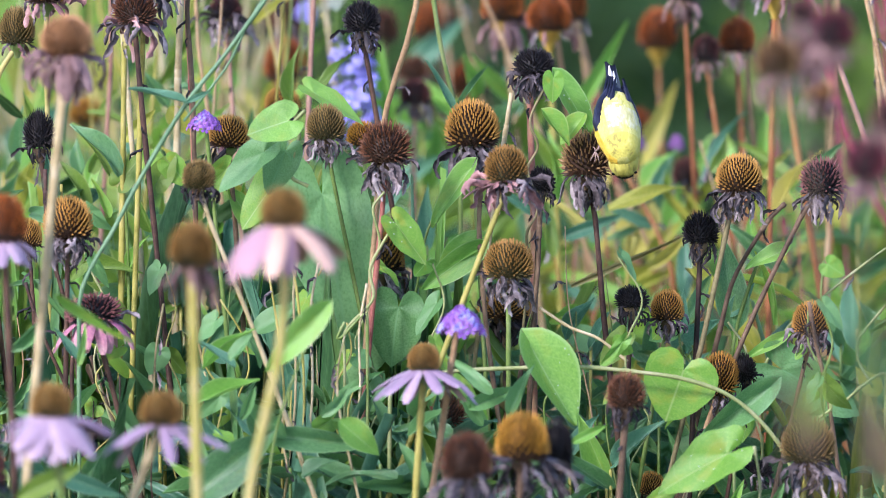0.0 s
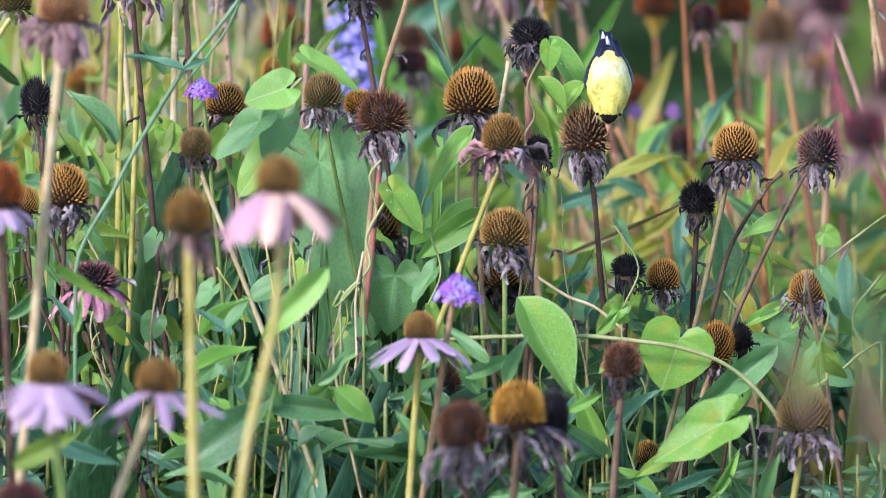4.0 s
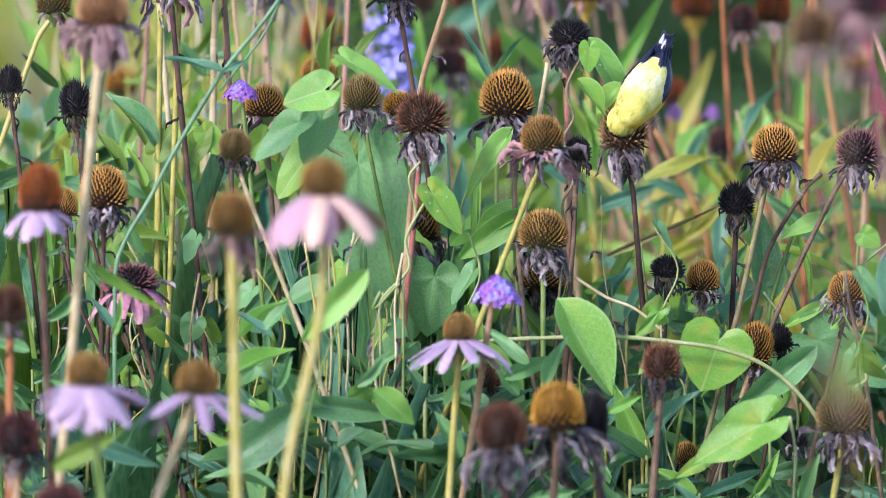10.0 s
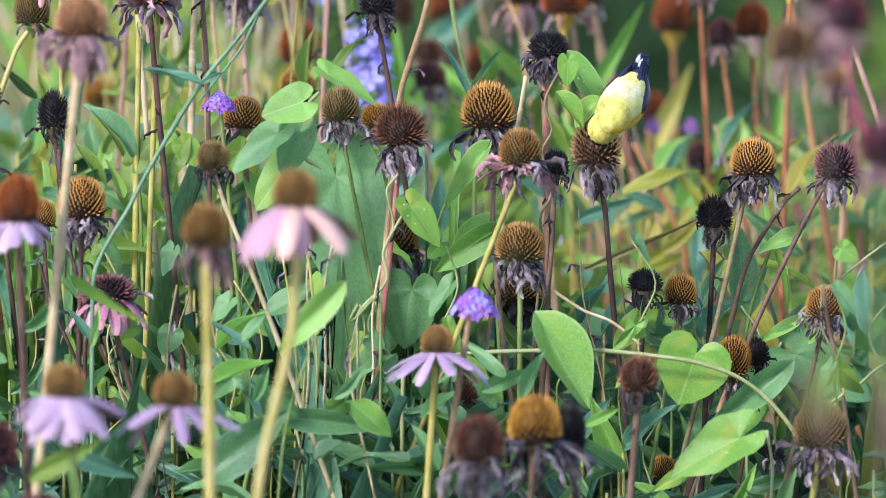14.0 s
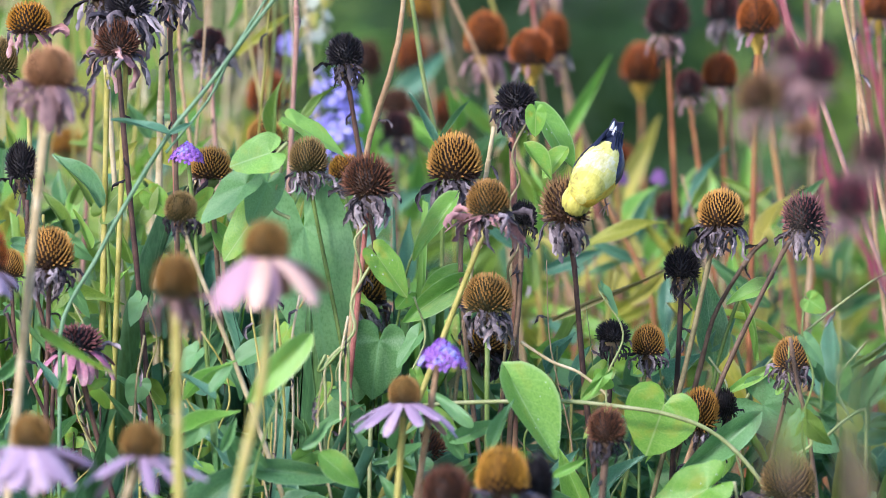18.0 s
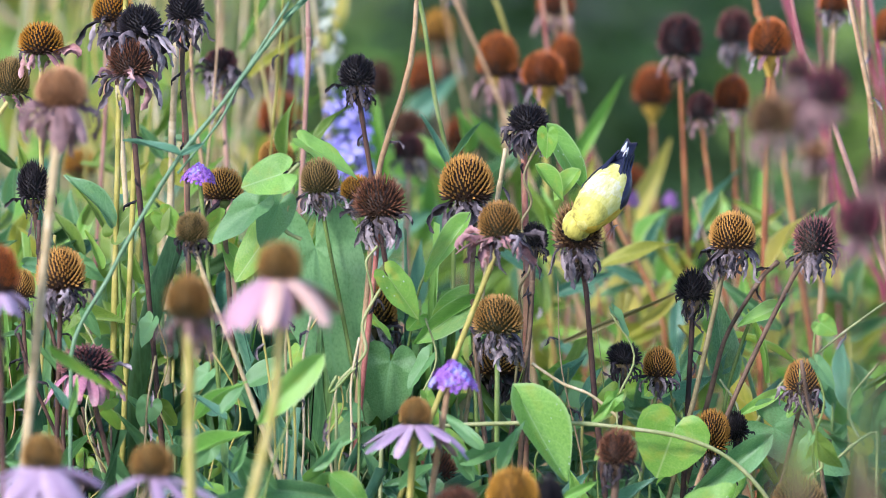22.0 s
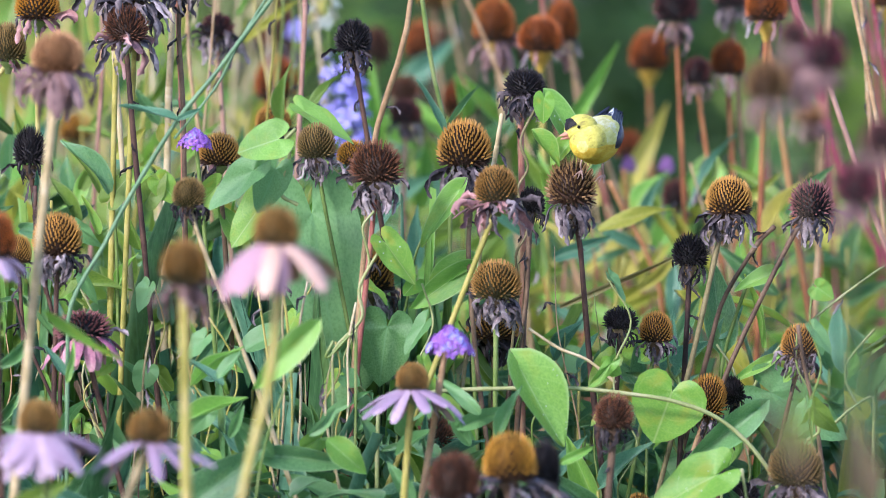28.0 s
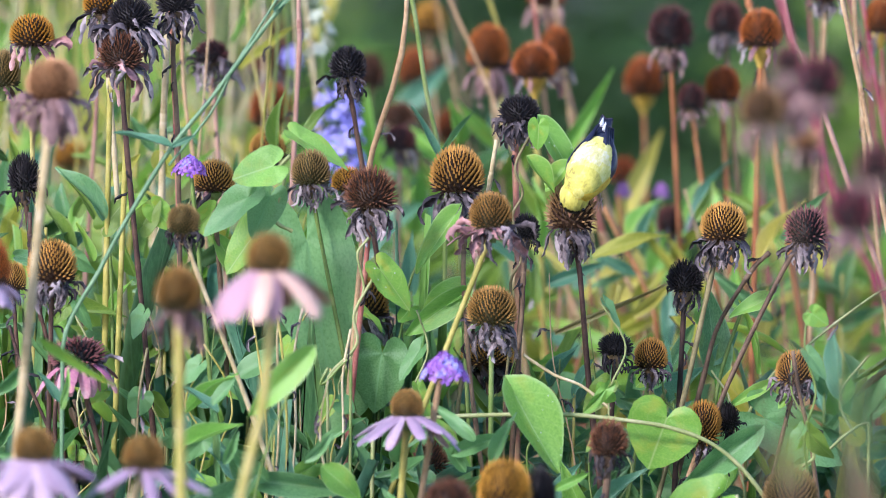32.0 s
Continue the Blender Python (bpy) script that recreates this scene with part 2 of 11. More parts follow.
def thing(name, at, label, category, group="", kind=""):
    ob = new(name)
    ob.empty_display_size = 0.02
    ob.location = at
    return tagged(ob, label, category, group, kind)


def smooth_path(pts, n):
    """A smooth curve through pts, n points; the slope at each point follows its neighbours, no longer than the shorter step."""
    p = [Vector(q) for q in pts]
    if len(p) == 2:
        return [p[0].lerp(p[1], i / (n - 1)) for i in range(n)]
    slope = []
    for k in range(len(p)):
        a, b = p[max(0, k - 1)], p[min(len(p) - 1, k + 1)]
        near = min((p[k] - a).length or 9, (b - p[k]).length or 9)
        slope.append((b - a).normalized() * near)
    out = []
    for i in range(n):
        s = i / (n - 1) * (len(p) - 1)
        k = min(int(s), len(p) - 2)
        u = s - k
        out.append((2 * u ** 3 - 3 * u * u + 1) * p[k] + (u ** 3 - 2 * u * u + u) * slope[k] + (3 * u * u - 2 * u ** 3) * p[k + 1] + (u ** 3 - u * u) * slope[k + 1])
    return out


def tube(name, pts, radius, mat, n=14, sides=7, knobs=0.12, seed=0):
    """A stalk along pts; radius: one number or (start, end). Slightly knobbly, capped."""
    rng = random.Random(seed)
    path = smooth_path(pts, n)
    r0, r1 = radius if isinstance(radius, tuple) else (radius, radius)
    verts, faces = [], []
    for i, p in enumerate(path):
        t = (path[min(i + 1, n - 1)] - path[max(i - 1, 0)]).normalized()
        a = t.cross(Vector((0.13, 0.97, 0.21))).normalized()
        b = t.cross(a)
        r = (r0 + (r1 - r0) * i / (n - 1)) * (1 + rng.uniform(-knobs, knobs))
        for k in range(sides):
            w = 2 * math.pi * k / sides
            verts.append(p + r * (math.cos(w) * a + math.sin(w) * b))
    for i in range(n - 1):
        for k in range(sides):
            j = (k + 1) % sides
            faces.append((i * sides + k, i * sides + j, (i + 1) * sides + j, (i + 1) * sides + k))
    faces.append(tuple(range(sides)))
    faces.append(tuple((n - 1) * sides + k for k in range(sides)))
    return mesh_of(name, verts, faces, [mat])


def cone_mesh(name, tip, root, n, length, seed, upright=0.5, thick=1.0, wild=0.3):
    """A coneflower's seed head of unit radius and unit height: a dark dome set with keeled bracts in spirals, dark at
    the base and coloured to the tip; the lowest are dark all over, as painted shade. wild: how uneven they stand.
    """
    rng = random.Random(seed)
    verts, faces, slots = [], [], []
    rings, sides, low, core = 8, 14, 0.50, 0.74
    for i in range(rings + 1):
        w = -math.asin(low) + (math.pi / 2 + math.asin(low)) * i / rings
        for k in range(sides):
            u = 2 * math.pi * k / sides
            verts.append((core * math.cos(w) * math.cos(u), core * math.cos(w) * math.sin(u), (core * math.sin(w) + low) / (1 + low)))
    for i in range(rings):
        for k in range(sides):
            j = (k + 1) % sides
            faces.append((i * sides + k, i * sides + j, (i + 1) * sides + j, (i + 1) * sides + k))
            slots.append(0)
    faces.append(tuple(range(sides))[::-1])
    slots.append(0)
    gold = math.pi * (3 - math.sqrt(5))
    n0 = len(verts)
    for i in range(n):
        f = (i + 0.5) / n
        h = -low + (1 + low) * f
        w = math.asin(min(1, h))
        u = gold * i + rng.uniform(-0.05, 0.05) * wild
        d = Vector((math.cos(w) * math.cos(u), math.cos(w) * math.sin(u), math.sin(w)))
        base = core * d + Vector((0, 0, low))
        way = (d + Vector((0, 0, upright * math.cos(w) * min(1, 0.25 + 2.2 * f)))).normalized()
        way = (way + wild * Vector((rng.gauss(0, 0.16), rng.gauss(0, 0.16), rng.gauss(0, 0.12)))).normalized()
        a = way.cross(Vector((0, 0, 1)) if abs(way.z) < 0.95 else Vector((1, 0, 0))).normalized()
        b = way.cross(a)
        ln = length * (1 + wild * rng.uniform(-0.35, 0.25)) * (0.75 + 0.25 * min(1, f * 5)) * (1 - 0.2 * f)
        r = 0.078 * thick * (1 - 0.30 * f ** 3)
        o = len(verts)
        rise = Vector((0, 0, 0.10 * length * upright))
        for step, rr, lift in ((0.0, r * 0.85, 0.0), (0.42, r, 0.15), (0.80, r * 0.52, 0.6)):
            for k in range(3):
                c = 2 * math.pi * k / 3 + 0.5
                verts.append(base + way * ln * step + rise * lift + rr * (math.cos(c) * a + math.sin(c) * b))
        verts.append(base + way * ln + rise)
        # lowest bracts keep the root colour to the tip: shade under the head, painted
        shade_low = f < 0.10 + rng.uniform(-0.06, 0.06)
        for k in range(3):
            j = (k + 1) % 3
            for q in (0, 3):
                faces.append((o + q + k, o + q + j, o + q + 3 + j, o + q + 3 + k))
                slots.append(1 if q == 0 or shade_low else 2)
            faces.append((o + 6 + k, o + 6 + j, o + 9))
            slots.append(1 if shade_low else 2)
    verts = verts[:n0] + [(v[0], v[1], v[2] / (1 + low)) for v in verts[n0:]]
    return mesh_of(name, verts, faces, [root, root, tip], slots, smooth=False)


CONES = {}
for style, root, n, ln, up, th, wild in (("orange", "orange", 330, 0.37, 0.9, 0.62, 0.25), ("brown", "orange", 300, 0.46, 0.5, 0.54, 0.8), ("black", "black", 230, 0.38, 0.45, 0.74, 0.8),
                                         ("olive", "green", 340, 0.37, 0.9, 0.60, 0.3), ("rust", "orange", 250, 0.38, 0.8, 0.72, 0.4), ("tan", "tan", 250, 0.36, 0.9, 0.72, 0.3),
                                         ("maroon", "black", 210, 0.46, 0.5, 0.72, 0.8), ("amber", "orange", 250, 0.36, 0.9, 0.74, 0.3), ("bronze", "orange", 240, 0.50, 0.55, 0.64, 0.55),
                                         ("mauve", "black", 210, 0.46, 0.4, 0.72, 0.7), ("crimson", "black", 210, 0.44, 0.4, 0.72, 0.7), ("moss", "green", 340, 0.37, 0.9, 0.62, 0.3)):
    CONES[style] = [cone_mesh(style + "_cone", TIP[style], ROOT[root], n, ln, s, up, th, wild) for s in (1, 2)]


def strip(name, path, widths, mat, cup=0.3, twist=0.0, rows=3):
    """A ribbon of tissue along a path in the y-z plane, cupped across, twisted along. x is its width."""
    n = len(path)
    verts, faces, uvs = [], [], []
    for i, (p, w) in enumerate(zip(path, widths)):
        p = Vector(p)
        t = (Vector(path[min(i + 1, n - 1)]) - Vector(path[max(i - 1, 0)])).normalized()
        side = Matrix.Rotation(twist * i / (n - 1), 3, t) @ Vector((1, 0, 0))
        nor = side.cross(t)
        for k in range(rows):
            u = 2 * k / (rows - 1) - 1
            verts.append(p + side * (u * w) - nor * (cup * w * u * u))
            uvs.append((k / (rows - 1), i / (n - 1)))
    for i in range(n - 1):
        for k in range(rows - 1):
            o = i * rows + k
            faces.append((o, o + 1, o + rows + 1, o + rows))
    return mesh_of(name, verts, faces, [mat], None, uvs)


def withered_ray(name, mat, seed, reach=0.031, broad=1.0):
    """A shrivelled ray: narrow and crumpled; it runs outward, then hangs, and curls at its end."""
    rng = random.Random(seed)
    n, ang, p = 12, rng.uniform(-0.25, 0.75), Vector((0, 0, 0))
    path, widths = [], []
    turn = rng.randrange(2, 6)
    curl = rng.choice((-0.4, -0.2, 0.2, 0.3, 0.0))
    sway = rng.uniform(-0.3, 0.3)
    for i in range(n):
        path.append(p.copy())
        widths.append(0.0018 * broad * (0.6 + 0.6 * math.sin(math.pi * i / (n - 1))) * rng.uniform(0.5, 1.5) * (0.4 if i == n - 1 else 1))
        if i < turn:
            ang += rng.uniform(-0.1, 0.15)
        elif i < 9:
            ang = min(1.6, ang + rng.uniform(-0.1, 0.65))
        else:
            ang += curl * rng.uniform(0.5, 1.5)
        p = p + reach / (n - 1) * Vector((sway + rng.uniform(-0.6, 0.6), math.cos(ang) * rng.uniform(0.6, 1.1), -math.sin(ang)))
    return strip(name, path, widths, mat, rng.uniform(0.6, 1.8), rng.uniform(-3.0, 3.0))


def fresh_ray(name, mat, seed, reach=0.044, width=0.0058, droop=0.10):
    rng = random.Random(seed)
    n, ang, p = 9, rng.uniform(0.15, 0.45), Vector((0, 0, 0))
    path, widths = [], []
    for i in range(n):
        f = i / (n - 1)
        path.append(p.copy())
        widths.append(width * (0.45 + 0.75 * math.sin(math.pi * min(1, f * 0.8 + 0.08)) ** 0.8) * (0.62 if i == n - 1 else 1))
        ang += droop * rng.uniform(0.7, 1.3)
        p = p + reach / (n - 1) * Vector((0, math.cos(ang), -math.sin(ang)))
    return strip(name, path, widths, mat, 0.35, rng.uniform(-0.25, 0.25), 5)


RAYS = {k: [withered_ray("petal", RAY[k], 10 + s) for s in range(20)] for k in ("dead", "dark")}
RAYS["fading"] = [fresh_ray("petal", DEAD_PINK, 30 + s, 0.018 + 0.0018 * s, 0.0022 + 0.0001 * s, 0.06 + 0.045 * (s % 4)) for s in range(6)]
RAYS["fading"] += [withered_ray("petal", DEAD_PINK, 36 + s, 0.029, 1.25) for s in range(10)]
RAYS["flat"] = [fresh_ray("petal", RAY_LILAC, 70 + s, 0.042, 0.0042, 0.035 + 0.02 * (s % 3)) for s in range(6)]
RAYS["mauve"] = [withered_ray("petal", DEAD_MAUVE, 100 + s, 0.036) for s in range(8)] + [fresh_ray("petal", DEAD_MAUVE, 120 + s, 0.03, 0.0034, 0.11) for s in range(4)]
RAYS["pink"] = [fresh_ray("petal", RAY_PINK, 40 + s, 0.050, 0.0068, 0.090 + 0.013 * s) for s in range(6)]
RAYS["lilac"] = [fresh_ray("petal", RAY_LILAC, 50 + s, 0.036, 0.0056, 0.045 + 0.014 * s) for s in range(5)]
RAYS["bright"] = [fresh_ray("petal", RAY_BRIGHT, 60 + s, 0.034, 0.0038, 0.07 + 0.030 * s) for s in range(5)]
RAYS["long"] = [withered_ray("petal", DEAD, 80 + s, 0.052) for s in range(6)]


def blade_mesh(name, mat, outline, bend, fold, seed, ripple=0.02, rows=7, n=11):
    """A leaf blade of unit length along y, upper face to +z, x its half width. outline(v) is the half width, bend its droop, fold how far the halves rise from the midrib."""
    rng = random.Random(seed)
    verts, faces, uvs = [], [], []
    phase = rng.uniform(0, 6)
    for i in range(n):
        v = i / (n - 1)
        w, back = outline(v)
        for k in range(rows):
            u = 2 * k / (rows - 1) - 1
            x = u * w
            y = v - back * abs(u) ** 1.6
            z = -bend * v * v + fold * abs(x) + ripple * math.sin(7 * v + phase + 2.4 * u) * abs(u)
            verts.append((x, y, z))
            uvs.append((k / (rows - 1), v))
    for i in range(n - 1):
        for k in range(rows - 1):
            o = i * rows + k
            faces.append((o, o + 1, o + rows + 1, o + rows))
    return mesh_of(name, verts, faces, [mat], None, uvs)


def heart_mesh(name, mat, bend, fold, seed, ripple):
    """A heart-shaped blade: rings round the point where its stalk joins, two rounded lobes behind it, the tip at y = 1."""
    rng = random.Random(seed)
    bearing = (0, 12, 28, 45, 62, 80, 100, 120, 138, 152, 164)
    reach = (1.0, 0.90, 0.75, 0.645, 0.575, 0.535, 0.505, 0.475, 0.43, 0.36, 0.22)
    arc = [-b for b in bearing[:0:-1]] + list(bearing)
    far_out = list(reach[:0:-1]) + list(reach)
    rings, m = 7, len(arc)
    verts, faces, uvs = [], [], []
    for i in range(rings):
        s = i / (rings - 1)
        for k in range(m):
            r = s * far_out[k] * (1 + (rng.uniform(-0.025, 0.025) if i == rings - 1 else 0))
            a = radians(arc[k])
            x, y = r * math.sin(a), r * math.cos(a)
            z = -bend * y * abs(y) + fold * abs(x) * (1 - 0.5 * abs(x)) + ripple * s * math.sin(5 * a + seed * 2)
            verts.append((x, y, z))
            uvs.append((0.5 + 0.85 * x, 0.2 + 0.8 * s))
    for i in range(rings - 1):
        for k in range(m - 1):
            o = i * m + k
            faces.append((o + 1, o, o + m, o + m + 1))
    return mesh_of(name, verts, faces, [mat], None, uvs)


def lance(v):
    return 0.5 * max(0.02, math.sin(math.pi * min(1, 0.06 + 0.94 * v ** 0.75)) ** 0.9), 0.0


def grassy(v):
    return 0.5 * max(0.03, (1 - v ** 2.2) * (0.55 + 0.45 * min(1, v * 4))), 0.0


def ovate(v):
    return 0.5 * max(0.02, math.sin(math.pi * min(1, v ** 0.68)) ** 0.8), 0.20 * (1 - v) ** 2


LEAVES = {}
for key in LEAF:
    for form, fn in (("lance", lance), ("heart", None), ("grass", grassy), ("ovate", ovate)):
        LEAVES[key, form] = [heart_mesh("leaf", LEAF[key], b * 0.6, f * 0.8, s, r) if form == "heart" else blade_mesh("leaf", LEAF[key], fn, b, f, s, r, 7, 17 if form == "ovate" else 11) for s, (b, f, r) in enumerate(
            ((0.05, 0.25, 0.035), (0.22, 0.35, 0.05), (0.40, 0.15, 0.06), (-0.10, 0.45, 0.035)))]


def blade_pose(base, tip, width, roll=0.0):
    """The pose that lays a unit blade from base to tip, that wide, with its upper face turned towards -y and up, and rolled about its length."""
    base, tip = Vector(base), Vector(tip)
    y = (tip - base)
    length = y.length
    y.normalize()
    z = Vector((0, -0.92, 0.4))
    z = (z - y * z.dot(y)).normalized()
    x = y.cross(z)
    rot = Matrix((x, y, z)).transposed().to_4x4()
    return Matrix.Translation(base) @ rot @ Matrix.Rotation(radians(roll), 4, "Y") @ Matrix.Diagonal((width, length, length, 1))


def blade(parent, base, tip, width, colour="green", form="lance", roll=0.0, shape=0, name="leaf", label=""):
    """One leaf as a part of a plant whose foot is parent; base and tip are in the world."""
    o = parent.location
    return part_of(name, LEAVES[colour, form][shape], parent, blade_pose(Vector(base) - o, Vector(tip) - o, width, roll), label)


def dew_on(leaf, count, seed):
    """Dew drops on a leaf's upper face."""
    rng = random.Random(seed)
    sx, sy = leaf.matrix_basis.to_scale()[:2]
    me = leaf.data
    verts, faces = [], []
    for _ in range(count):
        quad = me.polygons[rng.randrange(len(me.polygons) // 4, len(me.polygons))]
        v = quad.center
        r = rng.uniform(0.0003, 0.0008)
        o = len(verts)
        for i in range(4):
            w = math.pi / 2 * i / 3
            for k in range(8):
                u = 2 * math.pi * k / 8
                verts.append((v.x + r * math.cos(w) * math.cos(u) / sx, v.y + r * math.cos(w) * math.sin(u) / sy, v.z + (r * 0.7 * math.sin(w) + 0.0002) / sy))
        for i in range(3):
            for k in range(8):
                j = (k + 1) % 8
                faces.append((o + i * 8 + k, o + i * 8 + j, o + (i + 1) * 8 + j, o + (i + 1) * 8 + k))
    ob = part_of("dew", mesh_of("dew", verts, faces, [DEW]), leaf, None, "clear round dew drops")
    ob["kind"] = "stuff"


# ---------------------------------------------------------------- kinds of plants
WORDS = {"orange": "orange-brown", "brown": "dark brown", "black": "black", "olive": "olive-brown", "rust": "rusty red-brown", "tan": "tan-orange", "maroon": "dark maroon",
         "amber": "amber-orange", "mauve": "mauve-brown", "moss": "mossy golden-brown", "crimson": "faded crimson", "bronze": "dark bronze"}
PETAL_WORDS = {"dead": "withered grey petals", "dark": "blackened shrivelled petals", "fading": "short fading pink petals", "pink": "drooping pale pink petals",
               "lilac": "drooping lilac petals", "bright": "bright pink petals", "long": "long withered grey petals", "flat": "narrow spreading lilac petals", "mauve": "ragged faded mauve petals", "": "bare of petals"}


def coneflower(style, head, foot, r, h, stalk="tan", thick=0.0022, petals="dead", count=14, tilt=(0, 0), via=(), seed=0, leaves=0, span=(0, 360), swell=1.0, flare=0, base=""):
    """One coneflower stalk: head is the middle of the cone's underside, foot the point where the stalk meets the ground; flare lifts the petals, base colours a swollen calyx."""
    rng = random.Random(seed * 7 + 3)
    thick *= 0.8 if head[1] > 8.8 else 1.0
    head, foot = Vector(head), Vector((foot[0], foot[1], 0))
    plant = thing("coneflower", foot, "coneflower, %s seed head, %s, %s stalk" % (WORDS[style], PETAL_WORDS[petals], {"pale": "straw-coloured", "bluegreen": "bluish green"}.get(stalk, stalk)), "flower",
                  "coneflowers in the meadow")
    top = head - foot
    pts = [Vector((0, 0, 0)), *[Vector((x - foot.x, top.y, z)) for x, z in via], top]
    part_of("stem", tube("stem", pts, (thick * 1.15, thick), STEM[stalk], 18, 8, 0.10, seed), plant)
    lean = Matrix.Translation(top) @ Euler((radians(tilt[0]), radians(tilt[1]), rng.uniform(0, 6))).to_matrix().to_4x4()
    part_of("cone", CONES[style][seed % 2], plant, lean @ Matrix.Diagonal((r, r, h, 1)))
    n = 9
    prof = [(thick * 1.1, -0.011), (thick * 1.5, -0.007), (r * 0.30, -0.004), (r * 0.40, -0.0015), (r * 0.40, 0.001)]
    if base:
        prof = [(thick * 1.2, -0.85 * r), (thick * 1.7, -0.6 * r), (r * 0.34, -0.38 * r), (r * 0.50, -0.16 * r), (r * 0.56, 0.10 * r)]
    verts = [(q * math.cos(2 * math.pi * k / n), q * math.sin(2 * math.pi * k / n), z) for q, z in prof for k in range(n)]
    faces = [(i * n + k, i * n + (k + 1) % n, (i + 1) * n + (k + 1) % n, (i + 1) * n + k) for i in range(len(prof) - 1) for k in range(n)]
    part_of("calyx", mesh_of("calyx", verts, faces, [STEM[base or "green" if base or petals in ("pink", "lilac", "bright", "flat", "fading") else "brown"]]), plant, lean)
    for i in range(count):
        a = span[0] + (span[1] - span[0]) * (i + rng.uniform(-0.3, 0.3)) / count
        s = swell * r / 0.021 * (rng.uniform(0.86, 1.12) if petals in ("pink", "lilac", "bright", "flat") else rng.uniform(0.6, 1.25))
        m = lean @ Matrix.Rotation(radians(a), 4, "Z") @ Matrix.Translation((0, r * 0.52, 0.0040)) @ Matrix.Rotation(radians(rng.uniform(-14, 8) if petals in ("pink", "lilac", "bright", "flat") else rng.uniform(-24, 12) if petals == "fading" else rng.uniform(-48, 10) + flare), 4, "X") @ Matrix.Diagonal((s, s, s, 1))
        part_of("petal", rng.choice(RAYS["dead" if rng.random() < {"fading": 0.42, "bright": 0.25, "flat": 0.12}.get(petals, 0.0) else petals]), plant, m)
    if petals in ("dead", "dark", "long", "mauve"):
        for i in range(count + 3):
            s = swell * r / 0.021 * rng.uniform(0.5, 0.95)
            m = lean @ Matrix.Rotation(rng.uniform(0, 6.28), 4, "Z") @ Matrix.Translation((0, r * 0.45, -0.002)) @ Matrix.Rotation(radians(rng.uniform(-55, -5) + 0.6 * flare), 4, "X") @ Matrix.Diagonal((s, s, s, 1))
            part_of("petal", rng.choice(RAYS[petals]), plant, m)
    if stalk in ("dark", "red", "brown", "tan", "orange", "pink"):
        path = smooth_path(pts, 40)
        for i in range(3):
            p = path[rng.randrange(22, 37)]
            d = Vector((rng.choice((-1, 1)), rng.uniform(-0.8, 0.4), rng.uniform(-1.2, 0.4))).normalized()
            s = rng.uniform(0.4, 0.8)
            part_of("withered_leaf", rng.choice(RAYS["dark"]), plant, Matrix.Translation(p) @ d.to_track_quat("Y", "Z").to_matrix().to_4x4() @ Matrix.Diagonal((s, s, s, 1)))
    for i in range(leaves):
        f = rng.uniform(0.35, 0.8)
        p = foot + top * f
        a = rng.uniform(0, 6.28)
        d = Vector((math.cos(a), 0.6 * math.sin(a), rng.uniform(-0.1, 0.6))).normalized()
        blade(plant, p, p + d * rng.uniform(0.05, 0.10), rng.uniform(0.012, 0.022), rng.choice(("green", "blue", "green", "spring")), "lance", rng.uniform(-50, 50), rng.randrange(4))
    return plant


def bare_stalk(pts, thick, colour, name="dry_stalk", label="", seed=0):
    """A leafless stalk through points of the world, its foot first."""
    thick = tuple(0.82 * t for t in thick)
    foot = Vector(pts[0])
    ob = thing(name, foot, label or "bare %s flower stalk standing in the meadow" % {"pale": "straw-coloured", "bluegreen": "bluish green"}.get(colour, colour), "stalk", "bare stalks")
    part_of("stem", tube("stem", [Vector(p) - foot for p in pts], thick, STEM[colour], 16, 8, 0.12, seed), ob)
    rng = random.Random(seed)
    path = smooth_path([Vector(p) - foot for p in pts], 60)
    for i in (rng.randrange(30, 44), rng.randrange(46, 57)):
        p, d = path[i], (path[i + 1] - path[i - 1]).normalized()
        r = thick[1]
        part_of("node", tube("node", [p - d * r * 3, p - d * r, p + d * r, p + d * r * 3], r * 1.16, STEM[colour], 6, 8, 0.15, seed + i), ob)
        side = Vector((rng.choice((-1, 1)), rng.uniform(-0.6, 0.3), rng.uniform(-0.9, 0.3))).normalized()
        part_of("withered_leaf", rng.choice(RAYS["dark" if colour in ("dark", "brown", "red") else "dead"]), ob,
                Matrix.Translation(p) @ side.to_track_quat("Y", "Z").to_matrix().to_4x4() @ Matrix.Diagonal((0.7, 0.7, 0.7, 1)), "shrivelled brown leaf remnant")
    return ob


# ---------------------------------------------------------------- the goldfinch
def plumage(name, stops, rough=0.7, stretch=(1, 0.28, 1)):
    m = shader(name, stops, rough, 150, 600, 0.9, 0.0, spec=0.25)
    ns, lk = m.node_tree.nodes, m.node_tree.links
    tc = [n for n in ns if n.bl_idname == "ShaderNodeTexCoord"][0]
    mp = ns.new("ShaderNodeMapping")
    mp.inputs["Scale"].default_value = stretch
    lk.new(tc.outputs["Object"], mp.inputs["Vector"])
    for n in ns:
        if n.bl_idname == "ShaderNodeTexNoise":
            lk.new(mp.outputs[0], n.inputs["Vector"])
    return m


YELLOW = plumage("yellow_plumage", ((0.47, 0.44, 0.10), (0.63, 0.595, 0.14), (0.70, 0.665, 0.20), (0.72, 0.70, 0.32)))
PALE = plumage("worn_whitish_yellow_plumage", ((0.48, 0.455, 0.17), (0.64, 0.61, 0.25), (0.70, 0.68, 0.40), (0.73, 0.72, 0.56)))
GOLD = plumage("golden_breast_plumage", ((0.58, 0.36, 0.03), (0.72, 0.50, 0.05), (0.76, 0.60, 0.10)))
